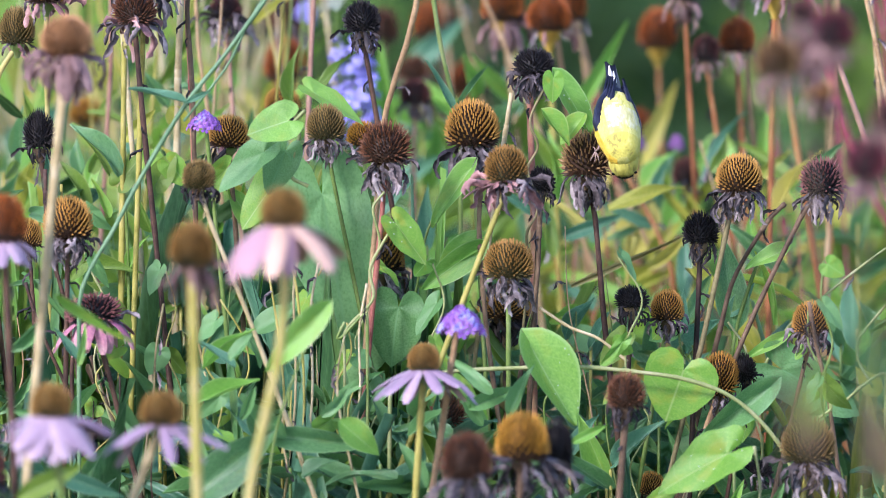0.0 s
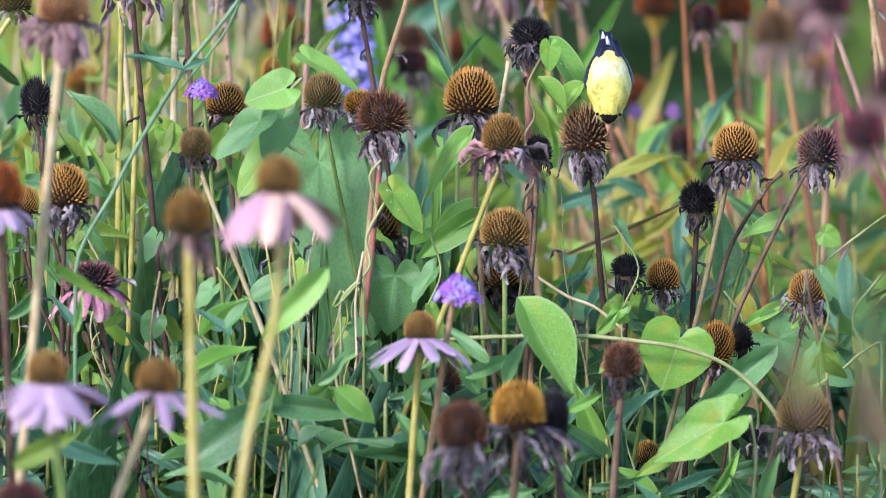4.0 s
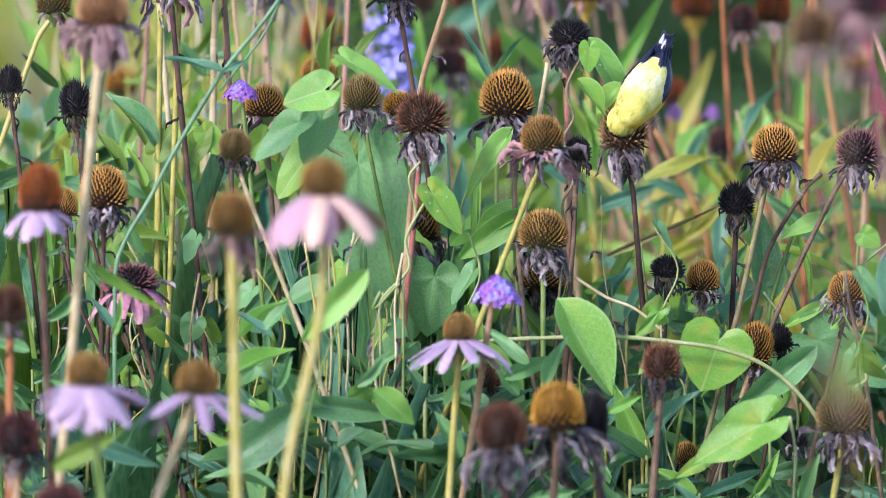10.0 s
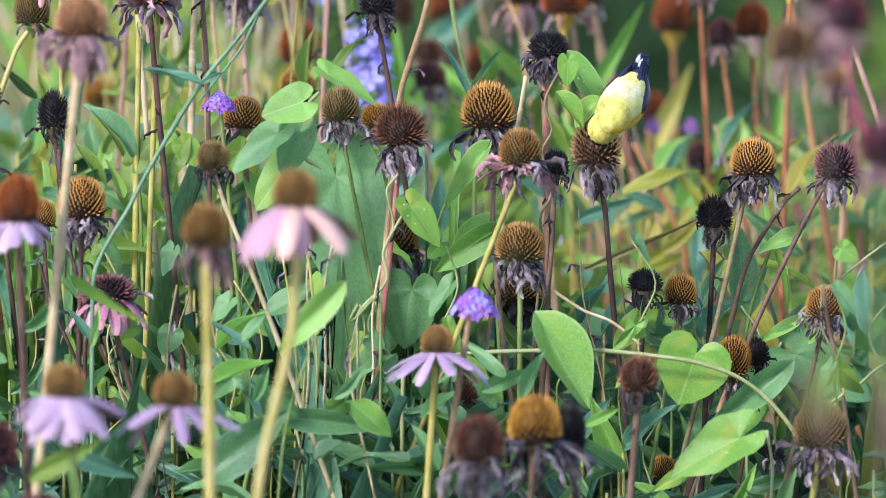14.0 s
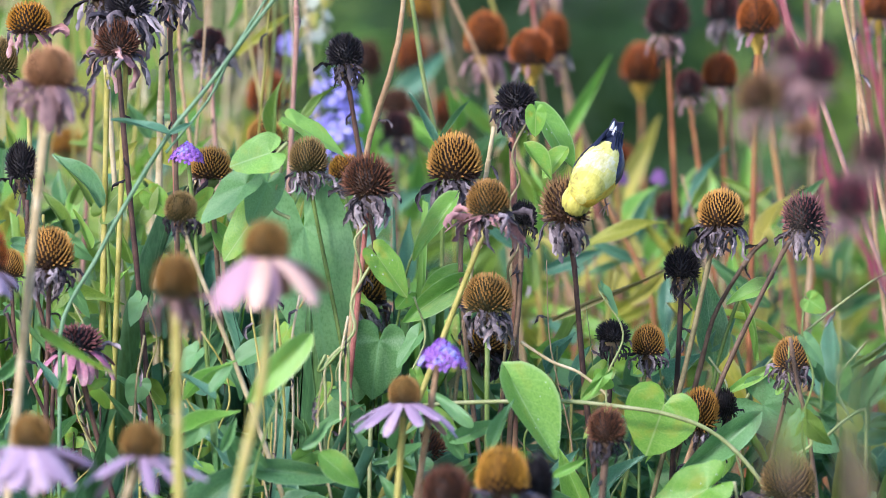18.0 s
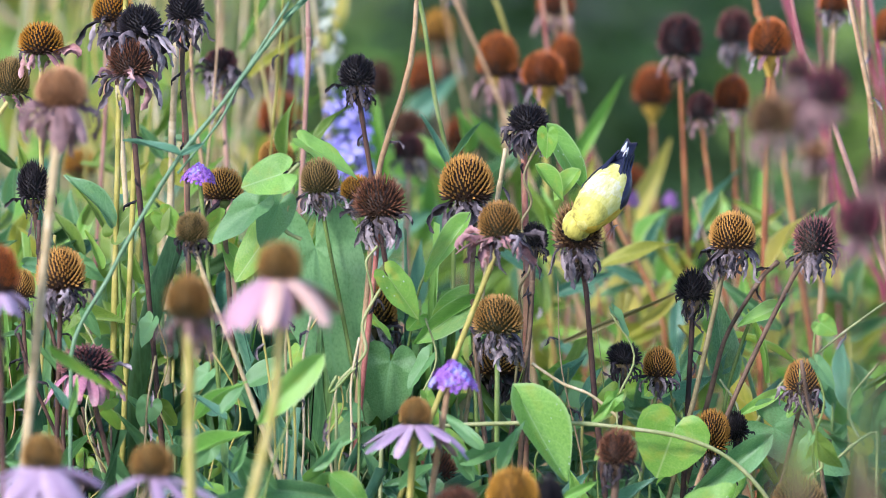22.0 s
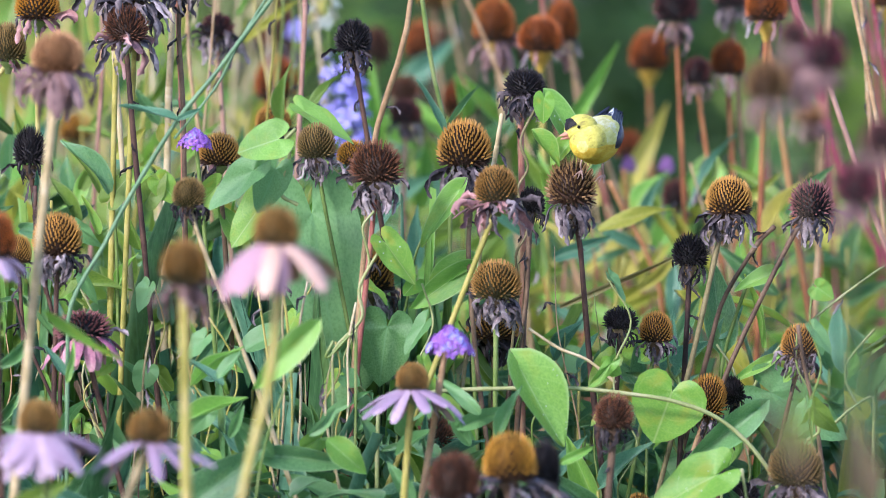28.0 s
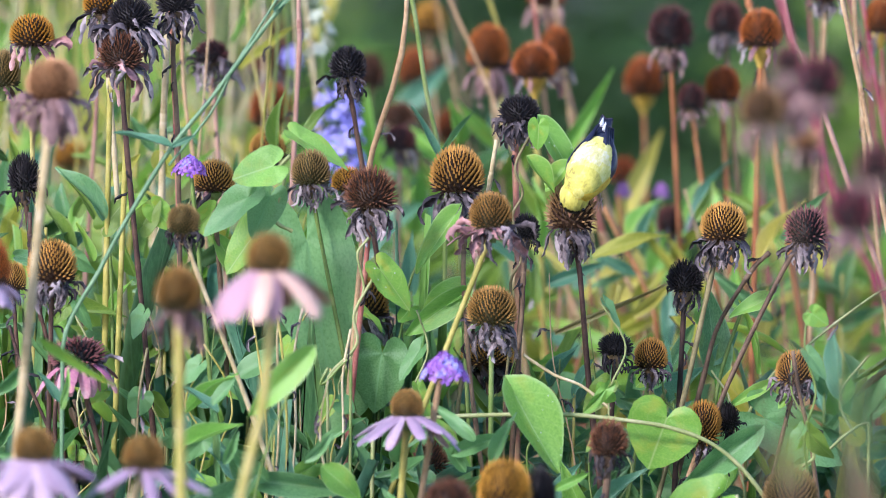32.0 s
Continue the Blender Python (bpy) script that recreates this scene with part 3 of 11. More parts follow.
NAPE = plumage("olive_flecked_yellow_plumage", ((0.30, 0.26, 0.07), (0.54, 0.49, 0.09), (0.64, 0.59, 0.12), (0.68, 0.63, 0.19)))
INK = plumage("blue_black_plumage", ((0.006, 0.007, 0.016), (0.012, 0.015, 0.036), (0.03, 0.035, 0.07)), 0.45)
CAP = plumage("black_cap_plumage", ((0.006, 0.005, 0.006), (0.012, 0.010, 0.010), (0.03, 0.026, 0.022)), 0.6)
FEATHER_WHITE = plumage("white_plumage", ((0.60, 0.60, 0.60), (0.76, 0.76, 0.75)))
BEAK = shader("pink_horn_beak", ((0.50, 0.22, 0.14), (0.62, 0.33, 0.22)), 0.35, 200, 600, 0.1, 0.0)
EYE_MAT = shader("glossy_dark_eye", ((0.004, 0.004, 0.004), (0.008, 0.007, 0.006)), 0.08, 90, 300, 0.0, 0.0)
LEG_MAT = shader("pinkish_grey_leg", ((0.30, 0.20, 0.17), (0.42, 0.30, 0.26)), 0.5, 200, 600, 0.2, 0.0)


def loft(name, rings, mats, sides=24, slot=None, close=True, ruffle=0.0, seed=1):
    """Rings along y: (y, z, half width, half height up, half height down)."""
    rng = random.Random(seed)
    verts, faces, slots = [], [], []
    for y, z, w, up, dn in rings:
        for k in range(sides):
            a = 2 * math.pi * k / sides
            c, s = math.cos(a), math.sin(a)
            q = 1 + rng.uniform(-ruffle, ruffle)
            verts.append((w * c * q, y, z + (up if s > 0 else dn) * s * q))
    for i in range(len(rings) - 1):
        for k in range(sides):
            j = (k + 1) % sides
            faces.append((i * sides + k, (i + 1) * sides + k, (i + 1) * sides + j, i * sides + j))
            slots.append(slot(rings[i], (k + 0.5) / sides) if slot else 0)
    if close:
        faces.append(tuple(range(sides)))
        faces.append(tuple((len(rings) - 1) * sides + k for k in range(sides))[::-1])
        slots += [0, 0]
    return mesh_of(name, verts, faces, mats, slots)


def feather(name, length, width, mat, bend=0.0, point=0.4, thick=0.0006):
    """A flight feather along -y from its root, slightly keeled."""
    n = 8
    verts, faces = [], []
    for i in range(n):
        f = i / (n - 1)
        w = width * (0.55 + 0.45 * math.sin(math.pi * min(1, f + 0.25))) * (1 if f < 0.8 else 1 - (1 - point) * (f - 0.8) / 0.2)
        y, z = -length * f, -bend * length * f * f
        verts += [(-w, y, z - thick), (0, y, z + thick * 1.5), (w, y, z - thick), (0, y, z - thick * 2)]
    for i in range(n - 1):
        o = 4 * i
        for k in range(4):
            j = (k + 1) % 4
            faces.append((o + k, o + j, o + 4 + j, o + 4 + k))
    faces += [(0, 1, 2, 3), tuple(4 * (n - 1) + k for k in (3, 2, 1, 0))]
    return mesh_of(name, verts, faces, [mat])


def goldfinch():
    """A goldfinch 12 cm long; y towards its beak, z out of its back, its origin in the middle of the body."""
    bird = thing("goldfinch", (0, 0, 0), "yellow goldfinch, black cap, wings and tail, feeding on a coneflower", "bird")
    rings = []
    for y, z, w, up, dn in ((-0.046, 0.006, 0.0035, 0.003, 0.003), (-0.040, 0.004, 0.0085, 0.0075, 0.008), (-0.032, 0.002, 0.0130, 0.0118, 0.013), (-0.020, 0.000, 0.0176, 0.0160, 0.018),
                            (-0.006, 0.000, 0.0198, 0.0180, 0.0208), (0.008, 0.001, 0.0198, 0.0182, 0.0208), (0.020, 0.003, 0.0180, 0.0168, 0.0185), (0.030, 0.005, 0.0164, 0.0156, 0.0162),
                            (0.037, 0.005, 0.0150, 0.0144, 0.0144), (0.043, 0.004, 0.0122, 0.0116, 0.0116), (0.048, 0.004, 0.0050, 0.0050, 0.0050)):
        rings.append((y, z, w * 1.02, up * 1.04, dn * 1.08))
    dense = []
    for a, b in zip(rings, rings[1:]):
        for k in range(5):
            dense.append(tuple(p + (q - p) * k / 5 for p, q in zip(a, b)))
    dense.append(rings[-1])

    def body_slot(ring, u):
        low = 0.5 < u < 1.0
        if ring[0] < -0.033:
            return 2
        if low and ring[0] > -0.012:
            return 1
        patch = ((ring[0] - 0.002) / 0.016) ** 2 + ((u - 0.25) / 0.17) ** 2 + 0.9 * noise.noise((ring[0] * 160, u * 14, 0.4))
        if patch < 1:
            return 3
        return 4 if ring[0] > 0.026 else 0
    part_of("body", loft("body", dense, [YELLOW, GOLD, INK, PALE, NAPE], 36, body_slot, True, 0.016), bird)
    # head, turning about the neck
    prof = []
    for i in range(15):
        a = math.pi * i / 14
        c, s = -math.cos(a), max(0.05, math.sin(a))
        prof.append((0.0115 + 0.0175 * c, 0.004, 0.0150 * s, 0.0147 * s, 0.0142 * s))
    head = part_of("head", loft("head", prof, [NAPE], 24, None, True, 0.01, 4), bird)
    cap = []
    for i in range(8):
        a = math.radians(122 + 50 * i / 7)
        c, s = -math.cos(a), math.sin(a)
        cap.append((0.013 + 0.0166 * c, 0.0045, 0.0098 * s ** 0.8, 0.0156 * s, 0.000))
    verts, faces, m = [], [], 13
    for i_cap, (y, z, w, up, dn) in enumerate(cap):
        s = up / 0.0156
        for k in range(m):
            a = math.radians(46 + 88 * k / (m - 1))
            ragged = 0.0016 * noise.noise((17 * a, 900 * y, 2.0)) if i_cap == 0 or k in (0, m - 1) else 0
            verts.append((0.0156 * s * math.cos(a), y + 1.5 * ragged, 0.004 + 0.0153 * s * math.sin(a) + ragged * 0.4))
    for i in range(len(cap) - 1):
        for k in range(m - 1):
            faces.append((i * m + k, i * m + k + 1, (i + 1) * m + k + 1, (i + 1) * m + k))
    part_of("cap", mesh_of("cap", verts, faces, [CAP]), head, None, "black cap over the forehead")
    for dz, ln, name in ((0.0012, 0.0115, "upper_beak"), (-0.0022, 0.0095, "lower_beak")):
        rr = [(0.026 + ln * f, 0.001 + dz - 0.0010 * f, 0.0040 * (1 - f) + 0.0003, 0.0030 * (1 - f) + 0.0003, 0.0022 * (1 - f) + 0.0003) for f in (0, 0.3, 0.6, 0.85, 1)]
        part_of(name, loft(name, rr, [BEAK], 12), head, None, "pinkish conical beak")
    for sx in (-1, 1):
        bm = bmesh.new()
        bmesh.ops.create_uvsphere(bm, u_segments=12, v_segments=8, radius=0.0017)
        me = bpy.data.meshes.new("eye")
        bm.to_mesh(me)
        bm.free()
        me.materials.append(EYE_MAT)
        part_of("eye", me, head, Matrix.Translation((sx * 0.0110, 0.0208, 0.0112)))
    # wings folded along the sides, tips crossing over the rump
    for sx in (-1, 1):
        wing_rings = []
        for y, x, z, w, t in ((0.013, 0.0164, 0.004, 0.0010, 0.0030), (0.007, 0.0182, 0.003, 0.0024, 0.0080), (-0.004, 0.0188, 0.003, 0.0030, 0.0108), (-0.016, 0.0170, 0.004, 0.0030, 0.0100),
                              (-0.026, 0.0140, 0.006, 0.0028, 0.0085), (-0.036, 0.0095, 0.009, 0.0022, 0.0060), (-0.044, 0.0060, 0.0115, 0.0012, 0.0035)):
            wing_rings.append((y, x * 1.05, z - 0.0015, w, t * 0.72))
        verts, faces, n = [], [], 12
        for y, x, z, w, t in wing_rings:
            for k in range(n):
                a = 2 * math.pi * k / n
                verts.append((sx * (x + w * math.cos(a) - 0.25 * t * math.sin(a) * (1 if math.sin(a) > 0 else -0.4)), y, z + t * math.sin(a)))
        for i in range(len(wing_rings) - 1):
            for k in range(n):
                j = (k + 1) % n
                faces.append((i * n + k, i * n + j, (i + 1) * n + j, (i + 1) * n + k))
        faces += [tuple(range(n)), tuple((len(wing_rings) - 1) * n + k for k in range(n))]
        wing = part_of("wing", mesh_of("wing", verts, faces, [INK]), bird, None, "blue-black folded wing with white bars")
        for i in range(4):
            f = feather("flight_feather", 0.041 - 0.0022 * i, 0.0025, INK, 0.03)
            part_of("flight_feather", f, wing, pose(sx * (0.0160 - 0.0020 * i), -0.015 + 0.0010 * i, 0.0062 + 0.0022 * i, -13, sx * (60 - 9 * i), sx * -(22 - 1.5 * i)))
        for y, x, z, rz in ((0.002, 0.0205, 0.004, 10), (-0.012, 0.0194, 0.004, -6)):
            part_of("wing_bar", feather("wing_bar", 0.010, 0.0016, FEATHER_WHITE), wing, pose(sx * x, y, z, 60, sx * 70, sx * rz), "white wing bar")
    # notched tail
    for i in range(8):
        u = (i - 3.5) / 3.5
        ln = 0.032 + 0.005 * abs(u)
        tail_feather = part_of("tail_feather", feather("tail_feather", ln, 0.0034, INK, 0.02, 0.75), bird, pose(0.0030 * u, -0.037, 0.0070 - 0.0010 * abs(u) + 0.0003 * i, -4, 0, 4 + 2 * u))
        if i in (3, 6):
            part_of("white_patch", feather("white_patch", 0.013, 0.0021, FEATHER_WHITE), tail_feather, pose(0, -0.006 - 0.002 * i, 0.0012), "white patch on the tail feather")
    # legs
    for sx in (-1, 1):
        pts = [(sx * 0.008, -0.002, -0.015), (sx * 0.010, 0.005, -0.023), (sx * 0.010, 0.000, -0.032)]
        leg = part_of("leg", tube("leg", pts, (0.0016, 0.0008), LEG_MAT, 8, 6, 0.05), bird)
        for a in (-25, 0, 25, 180):
            d = Vector((math.sin(radians(a)), math.cos(radians(a)), -0.25))
            p = Vector(pts[2])
            part_of("toe", tube("toe", [p, p + 0.006 * d, p + 0.010 * d - Vector((0, 0, 0.002))], (0.0008, 0.0004), LEG_MAT, 5, 5, 0.05), leg)
    head.scale = (0.90, 0.90, 0.90)
    return bird, head


# ---------------------------------------------------------------- ground and background
def ground_sheet():
    n = 60
    verts, faces = [], []
    for i in range(n + 1):
        for k in range(n + 1):
            u, w = 2 * i / n - 1, 2 * k / n - 1
            x, y = 400 * u ** 5 + 12 * u, 9 + 400 * w ** 5 + 14 * w
            verts.append((x, y, 0.03 * noise.noise((x * 0.7, y * 0.7, 0)) - 0.02))
    for i in range(n):
        for k in range(n):
            o = i * (n + 1) + k
            faces.append((o, o + n + 1, o + n + 2, o + 1))
    ob = new("ground", mesh_of("ground", verts, faces, [SOIL]))
    tagged(ob, "dark soil and low green growth under the meadow", "ground", "", "structure")


ground_sheet()


def foliage_mesh(name, colour, count, spread, height, size, seed, form="lance", upright=0.6):
    """Many leaves of one clump joined in one mesh."""
    rng = random.Random(seed)
    verts, faces, uvs = [], [], []
    for i in range(count):
        src = LEAVES[colour, form][rng.randrange(4)]
        a, f = rng.uniform(0, 6.283), rng.random() ** 0.6
        p = Vector((spread * f * math.cos(a), spread * f * math.sin(a), height * rng.uniform(0.1, 0.92)))
        b = rng.uniform(0, 6.283)
        d = Vector((math.cos(b), math.sin(b), rng.uniform(-0.3, 1.0) * upright * 2)).normalized()
        ln = size * rng.uniform(0.6, 1.3)
        m = blade_pose(p, p + d * ln, ln * rng.uniform(0.22, 0.4) * (0.3 if form == "grass" else 1), rng.uniform(-60, 60))
        o = len(verts)
        uv = np.zeros(len(src.loops) * 2, dtype=np.float32)
        src.uv_layers[0].data.foreach_get("uv", uv)
        table = {}
        for li, loop in enumerate(src.loops):
            table[loop.vertex_index] = (uv[2 * li], uv[2 * li + 1])
        for k, q in enumerate(src.vertices):
            verts.append(m @ q.co)
            uvs.append(table.get(k, (0.5, 0.5)))
        faces += [tuple(o + j for j in poly.vertices) for poly in src.polygons]
    return mesh_of(name, verts, faces, [LEAF[colour]], None, uvs)


def meadow_plant(at, height, colours, count, seed, size=0.10, width=0.26, stalk="green", reach=1.0):
    """A leafy stalk with lance-shaped leaves, each a part."""
    rng = random.Random(seed)
    plant = thing("meadow_plant", at, "leafy green meadow plant with lance-shaped leaves", "plant", "leafy meadow plants")
    bend = Vector((rng.uniform(-0.05, 0.05), rng.uniform(-0.04, 0.04), 0))
    top = Vector((0, 0, height)) + bend
    part_of("stem", tube("stem", [(0, 0, 0), top * 0.5 + bend * 0.3, top], (0.0028, 0.0014), STEM[stalk], 9, 6, 0.1, seed), plant)
    turn = rng.uniform(0, 6.28)
    for i in range(count):
        f = 0.66 + 0.34 * (i + rng.uniform(0, 0.9)) / count
        p = Vector((0, 0, height)) * f + bend * f
        turn += 2.4 + rng.uniform(-0.3, 0.3)
        up = rng.uniform(-0.15, 0.9) + 0.5 * (f - 0.5)
        d = Vector((math.cos(turn) * reach, math.sin(turn) * 0.8, up)).normalized()
        ln = size * rng.uniform(0.65, 1.25) * (1.15 - 0.4 * f)
        part_of("leaf", LEAVES[rng.choice(colours), "lance"][rng.randrange(4)], plant, blade_pose(p, p + d * ln, ln * width * rng.uniform(0.8, 1.25), rng.uniform(-45, 45)))
    return plant


# far growth: one clump mesh a kind, set out in rows and turned
CLUMPS = {k: [foliage_mesh("leaf_spray", k, 26, 0.22, 0.75, 0.13, 10 * s + i, "lance", 0.6) for i in range(3)] for s, k in enumerate(("shaded", "green", "spring", "bright", "blue", "lime"))}
CLUMPS["straw"] = [foliage_mesh("leaf_spray", "straw", 34, 0.16, 0.35, 0.42, 95 + i, "grass", 2.0) for i in range(3)]
CLUMPS["grassy"] = [foliage_mesh("leaf_spray", "yellow", 30, 0.16, 0.35, 0.42, 90 + i, "grass", 2.0) for i in range(3)]
far = random.Random(11)


def far_clump(kind, x, y, s, zs=1.0):
    word = {"shaded": "dark green", "green": "green", "spring": "yellow-green", "bright": "bright green", "blue": "bluish green", "lime": "light green", "grassy": "tall yellow grassy", "straw": "straw-coloured"}[kind]
    ob = thing("shrub" if kind == "shaded" else "foliage_clump", (x, y, 0), "%s leafy growth far behind the coneflowers" % word, "foliage", "growth behind the flowers")
    for i in range(4):
        part_of("leaf_spray", CLUMPS[kind][i % 3], ob, Matrix.Rotation(1.57 * i + far.uniform(0, 1.5), 4, "Z") @ Matrix.Diagonal((s, s, s * zs, 1)))["kind"] = "stuff"
    part_of("stem", tube("stem", [(0, 0, 0), (0.01, 0, 0.3 * s), (0, 0.01, 0.62 * s * zs)], (0.004, 0.002), STEM["green"], 6, 5), ob)


for row in range(9):
    y = 11.6 + row * 0.85
    half = 0.10 + y * 0.047
    x = -half
    while x < half:
        u = x / half
        if u > 0.78:
            kind = far.choice(("green", "bright", "spring", "blue"))
        elif u > -0.2:
            # shaded area behind the bird, its darkness carried by the leaf colour
            kind = "shaded" if row > 1 else far.choice(("green", "shaded", "shaded", "blue"))
        else:
            kind = far.choice(("straw", "grassy", "straw", "grassy", "lime", "spring"))
        far_clump(kind, x + far.uniform(-0.08, 0.08), y + far.uniform(-0.3, 0.3), far.uniform(0.75, 1.0), far.uniform(0.62, 0.78))
        x += 0.24

# leafy growth between the flowers
grow = random.Random(5)


def sight(y, rise):
    """Height of the view's middle line at distance y, raised by a share of the distance."""
    return 1.75 - 0.1051 * y + rise * y


def thicket(n, x0, x1, y0, y1, rise0, rise1, colours, size, count, stalks=("green", "yellow", "green"), slim=1.0):
    for i in range(n):
        y = grow.uniform(y0, y1)
        x = (x0 + (x1 - x0) * (i + grow.random()) / n) * y / 9
        meadow_plant((x, y, 0), max(0.3, sight(y, grow.uniform(rise0, rise1))), colours, count, i + int(1000 * y0), size, slim * grow.uniform(0.2, 0.3), grow.choice(stalks))


thicket(46, -0.46, 0.05, 9.12, 9.42, -0.012, 0.008, ("green", "blue", "green", "spring", "vine"), 0.085, 11)
thicket(40, -0.46, -0.02, 8.99, 9.12, -0.026, -0.010, ("green", "blue", "green", "vine"), 0.090, 11, slim=0.8)
thicket(40, -0.02, 0.46, 9.12, 9.42, -0.024, -0.007, ("green", "blue", "green", "vine"), 0.085, 11)
thicket(24, 0.05, 0.46, 8.95, 9.1, -0.032, -0.019, ("green", "blue", "vine"), 0.080, 10)
thicket(36, -0.48, 0.10, 9.8, 11.2, -0.004, 0.018, ("green", "spring", "blue", "spring", "bright"), 0.12, 11, ("yellow", "green", "pale"))
thicket(40, 0.10, 0.50, 9.8, 11.2, -0.014, 0.006, ("spring", "lime", "yellow", "bright", "green", "lime", "gold"), 0.12, 10, ("yellow", "tan", "pale", "orange"))


thicket(36, -0.46, 0.06, 8.86, 8.98, -0.031, -0.016, ("blue", "green", "vine", "blue", "spring"), 0.092, 12, slim=0.68)
thicket(12, 0.06, 0.44, 8.75, 8.95, -0.034, -0.024, ("blue", "green", "vine"), 0.088, 10, slim=0.7)


def grass_tuft(at, top, colour, count, seed, reach=0.10, wide=0.006):
    """A tuft of narrow blades on one foot, standing and bending over."""
    rng = random.Random(seed)
    tuft = thing("grass_tuft", at, "tuft of narrow green grass blades among the flowers", "grass", "grass tufts")
    for i in range(count):
        h = top * rng.uniform(0.72, 1.0)
        a = rng.uniform(0, 6.28)
        p = Vector((rng.uniform(-0.02, 0.02), rng.uniform(-0.02, 0.02), 0.45 * h))
        q = Vector((math.cos(a) * reach * rng.uniform(0.2, 1), math.sin(a) * reach * 0.5, h))
        m = blade_pose(p, q, wide * rng.uniform(0.7, 1.4), rng.uniform(-40, 40))
        part_of("blade", LEAVES[rng.choice(colour), "grass"][rng.randrange(4)], tuft, m)
        part_of("stem", tube("stem", [(0, 0, 0), (p.x, p.y, 0.25 * h), p], (0.0016, 0.0012), STEM["green"], 5, 5), tuft)
    return tuft


for i in range(34):
    y = grow.uniform(9.05, 9.35)
    grass_tuft(((-0.44 + 0.48 * (i + grow.random()) / 34) * y / 9, y, 0), sight(y, grow.uniform(-0.006, 0.013)), ("green", "blue", "spring", "bright"), 5, 500 + i)
for i in range(12):
    y = grow.uniform(8.82, 8.97)
    grass_tuft(((-0.44 + 0.50 * (i + grow.random()) / 12) * y / 9, y, 0), sight(y, grow.uniform(-0.021, -0.006)), ("green", "blue", "spring", "blue", "vine"), 5, 900 + i, 0.16, 0.0026)
for i in range(22):
    y = grow.uniform(9.1, 9.5)
    grass_tuft(((0.02 + 0.42 * (i + grow.random()) / 22) * y / 9, y, 0), sight(y, grow.uniform(-0.018, 0.002)), ("green", "blue", "spring", "yellow"), 5, 700 + i)


def floret_mesh(name, mat, seed):
    """A small flower: a short tube opening into five rounded lobes."""
    rng = random.Random(seed)
    verts, faces = [(0, 0, -0.9)], []
    for k in range(5):
        a = 2 * math.pi * k / 5
        o = len(verts)
        for r, w, z in ((0.18, 0.10, -0.1), (0.60, 0.30, 0.12), (0.95, 0.24, 0.02 + rng.uniform(-0.15, 0.15))):
            for s in (-1, 0, 1):
                verts.append((r * math.cos(a) - s * w * math.sin(a), r * math.sin(a) + s * w * math.cos(a), z + (0.06 if s == 0 else 0)))
        for i in range(2):
            for j in range(2):
                faces.append((o + 3 * i + j, o + 3 * i + j + 1, o + 3 * i + j + 4, o + 3 * i + j + 3))
        faces.append((0, o + 2, o))
    return mesh_of(name, verts, faces, [mat])


FLORETS = {k: [floret_mesh("floret", m, s) for s in range(3)] for k, m in (("purple", PURPLE), ("violet", VIOLET), ("magenta", MAGENTA), ("white", WHITISH))}


def flower_spike(name, label, pts, colour, across, up, count, size, stalk="green", thick=0.0016, seed=0):
    """A stalk whose top carries florets in a cluster that wide and high; pts runs from the foot to the cluster's top."""
    rng = random.Random(seed)
    foot = Vector(pts[0])
    ob = thing(name, foot, label, "flower", "small purple and blue flowers")
    pts = [Vector(p) - foot for p in pts]
    part_of("stem", tube("stem", pts, (thick * 1.2, thick), STEM[stalk], 14, 7, 0.1, seed), ob)
    top = pts[-1]
    for i in range(count):
        f = (i + 0.5) / count
        a = 2.4 * i
        q = Vector((math.cos(a), math.sin(a), 0))
        p = top + q * across * math.cos(1.45 * f) * rng.uniform(0.75, 1) + Vector((0, 0, up * (f - 1)))
        d = (q + Vector((0, 0, 0.35 + 0.9 * f))).normalized()
        m = Matrix.Translation(p) @ d.to_track_quat("Z", "Y").to_matrix().to_4x4() @ Matrix.Diagonal((size, size, size, 1))
        part_of("floret", rng.choice(FLORETS["violet" if colour == "purple" and count > 20 and rng.random() < 0.2 else colour]), ob, m)
    return ob


# ---------------------------------------------------------------- the meadow, plant by plant
coneflower("olive", (-0.3855, 9.1500, 0.9730), (-0.7355, 9.1500), 0.0168, 0.0366, "yellow", 0.0028, "fading", 6, (0, 0), ((-0.4010, 0.9482),), 1)
coneflower("tan", (-0.3164, 8.5000, 1.0188), (-0.4155, 8.5000), 0.0232, 0.0366, "pale", 0.0038, "mauve", 20, (0, 0), ((-0.3526, 0.6460), (-0.3292, 0.8954),), 2, swell=1.10)
coneflower("brown", (-0.2745, 9.0000, 1.0038), (-0.1787, 9.0000), 0.0194, 0.0332, "dark", 0.0030, "fading", 20, (0, 0), ((-0.2550, 0.7995), (-0.2663, 0.9109),), 3, swell=1.25)
coneflower("maroon", (-0.2027, 9.4500, 0.9730), (-0.1308, 9.4500), 0.0153, 0.0223, "pink", 0.0026, "dead", 18, (0, 0), ((-0.1950, 0.8689),), 4, swell=1.5, flare=32)
coneflower("rust", (-0.1560, 10.0000, 0.8640), (-0.1574, 10.0000), 0.0217, 0.0461, "brown", 0.0028, "", 0, (0, 0), ((-0.1561, 0.7783),), 5, base="orange")
coneflower("brown", (-0.1596, 10.5000, 0.8704), (-0.1316, 10.5000), 0.0167, 0.0301, "brown", 0.0023, "dead", 8, (0, 0), ((-0.1579, 0.8182),), 6)
coneflower("black", (-0.3635, 9.1000, 0.8833), (-0.2418, 9.1000), 0.0148, 0.0373, "dark", 0.0030, "dark", 14, (0, 0), ((-0.3526, 0.8043),), 7)
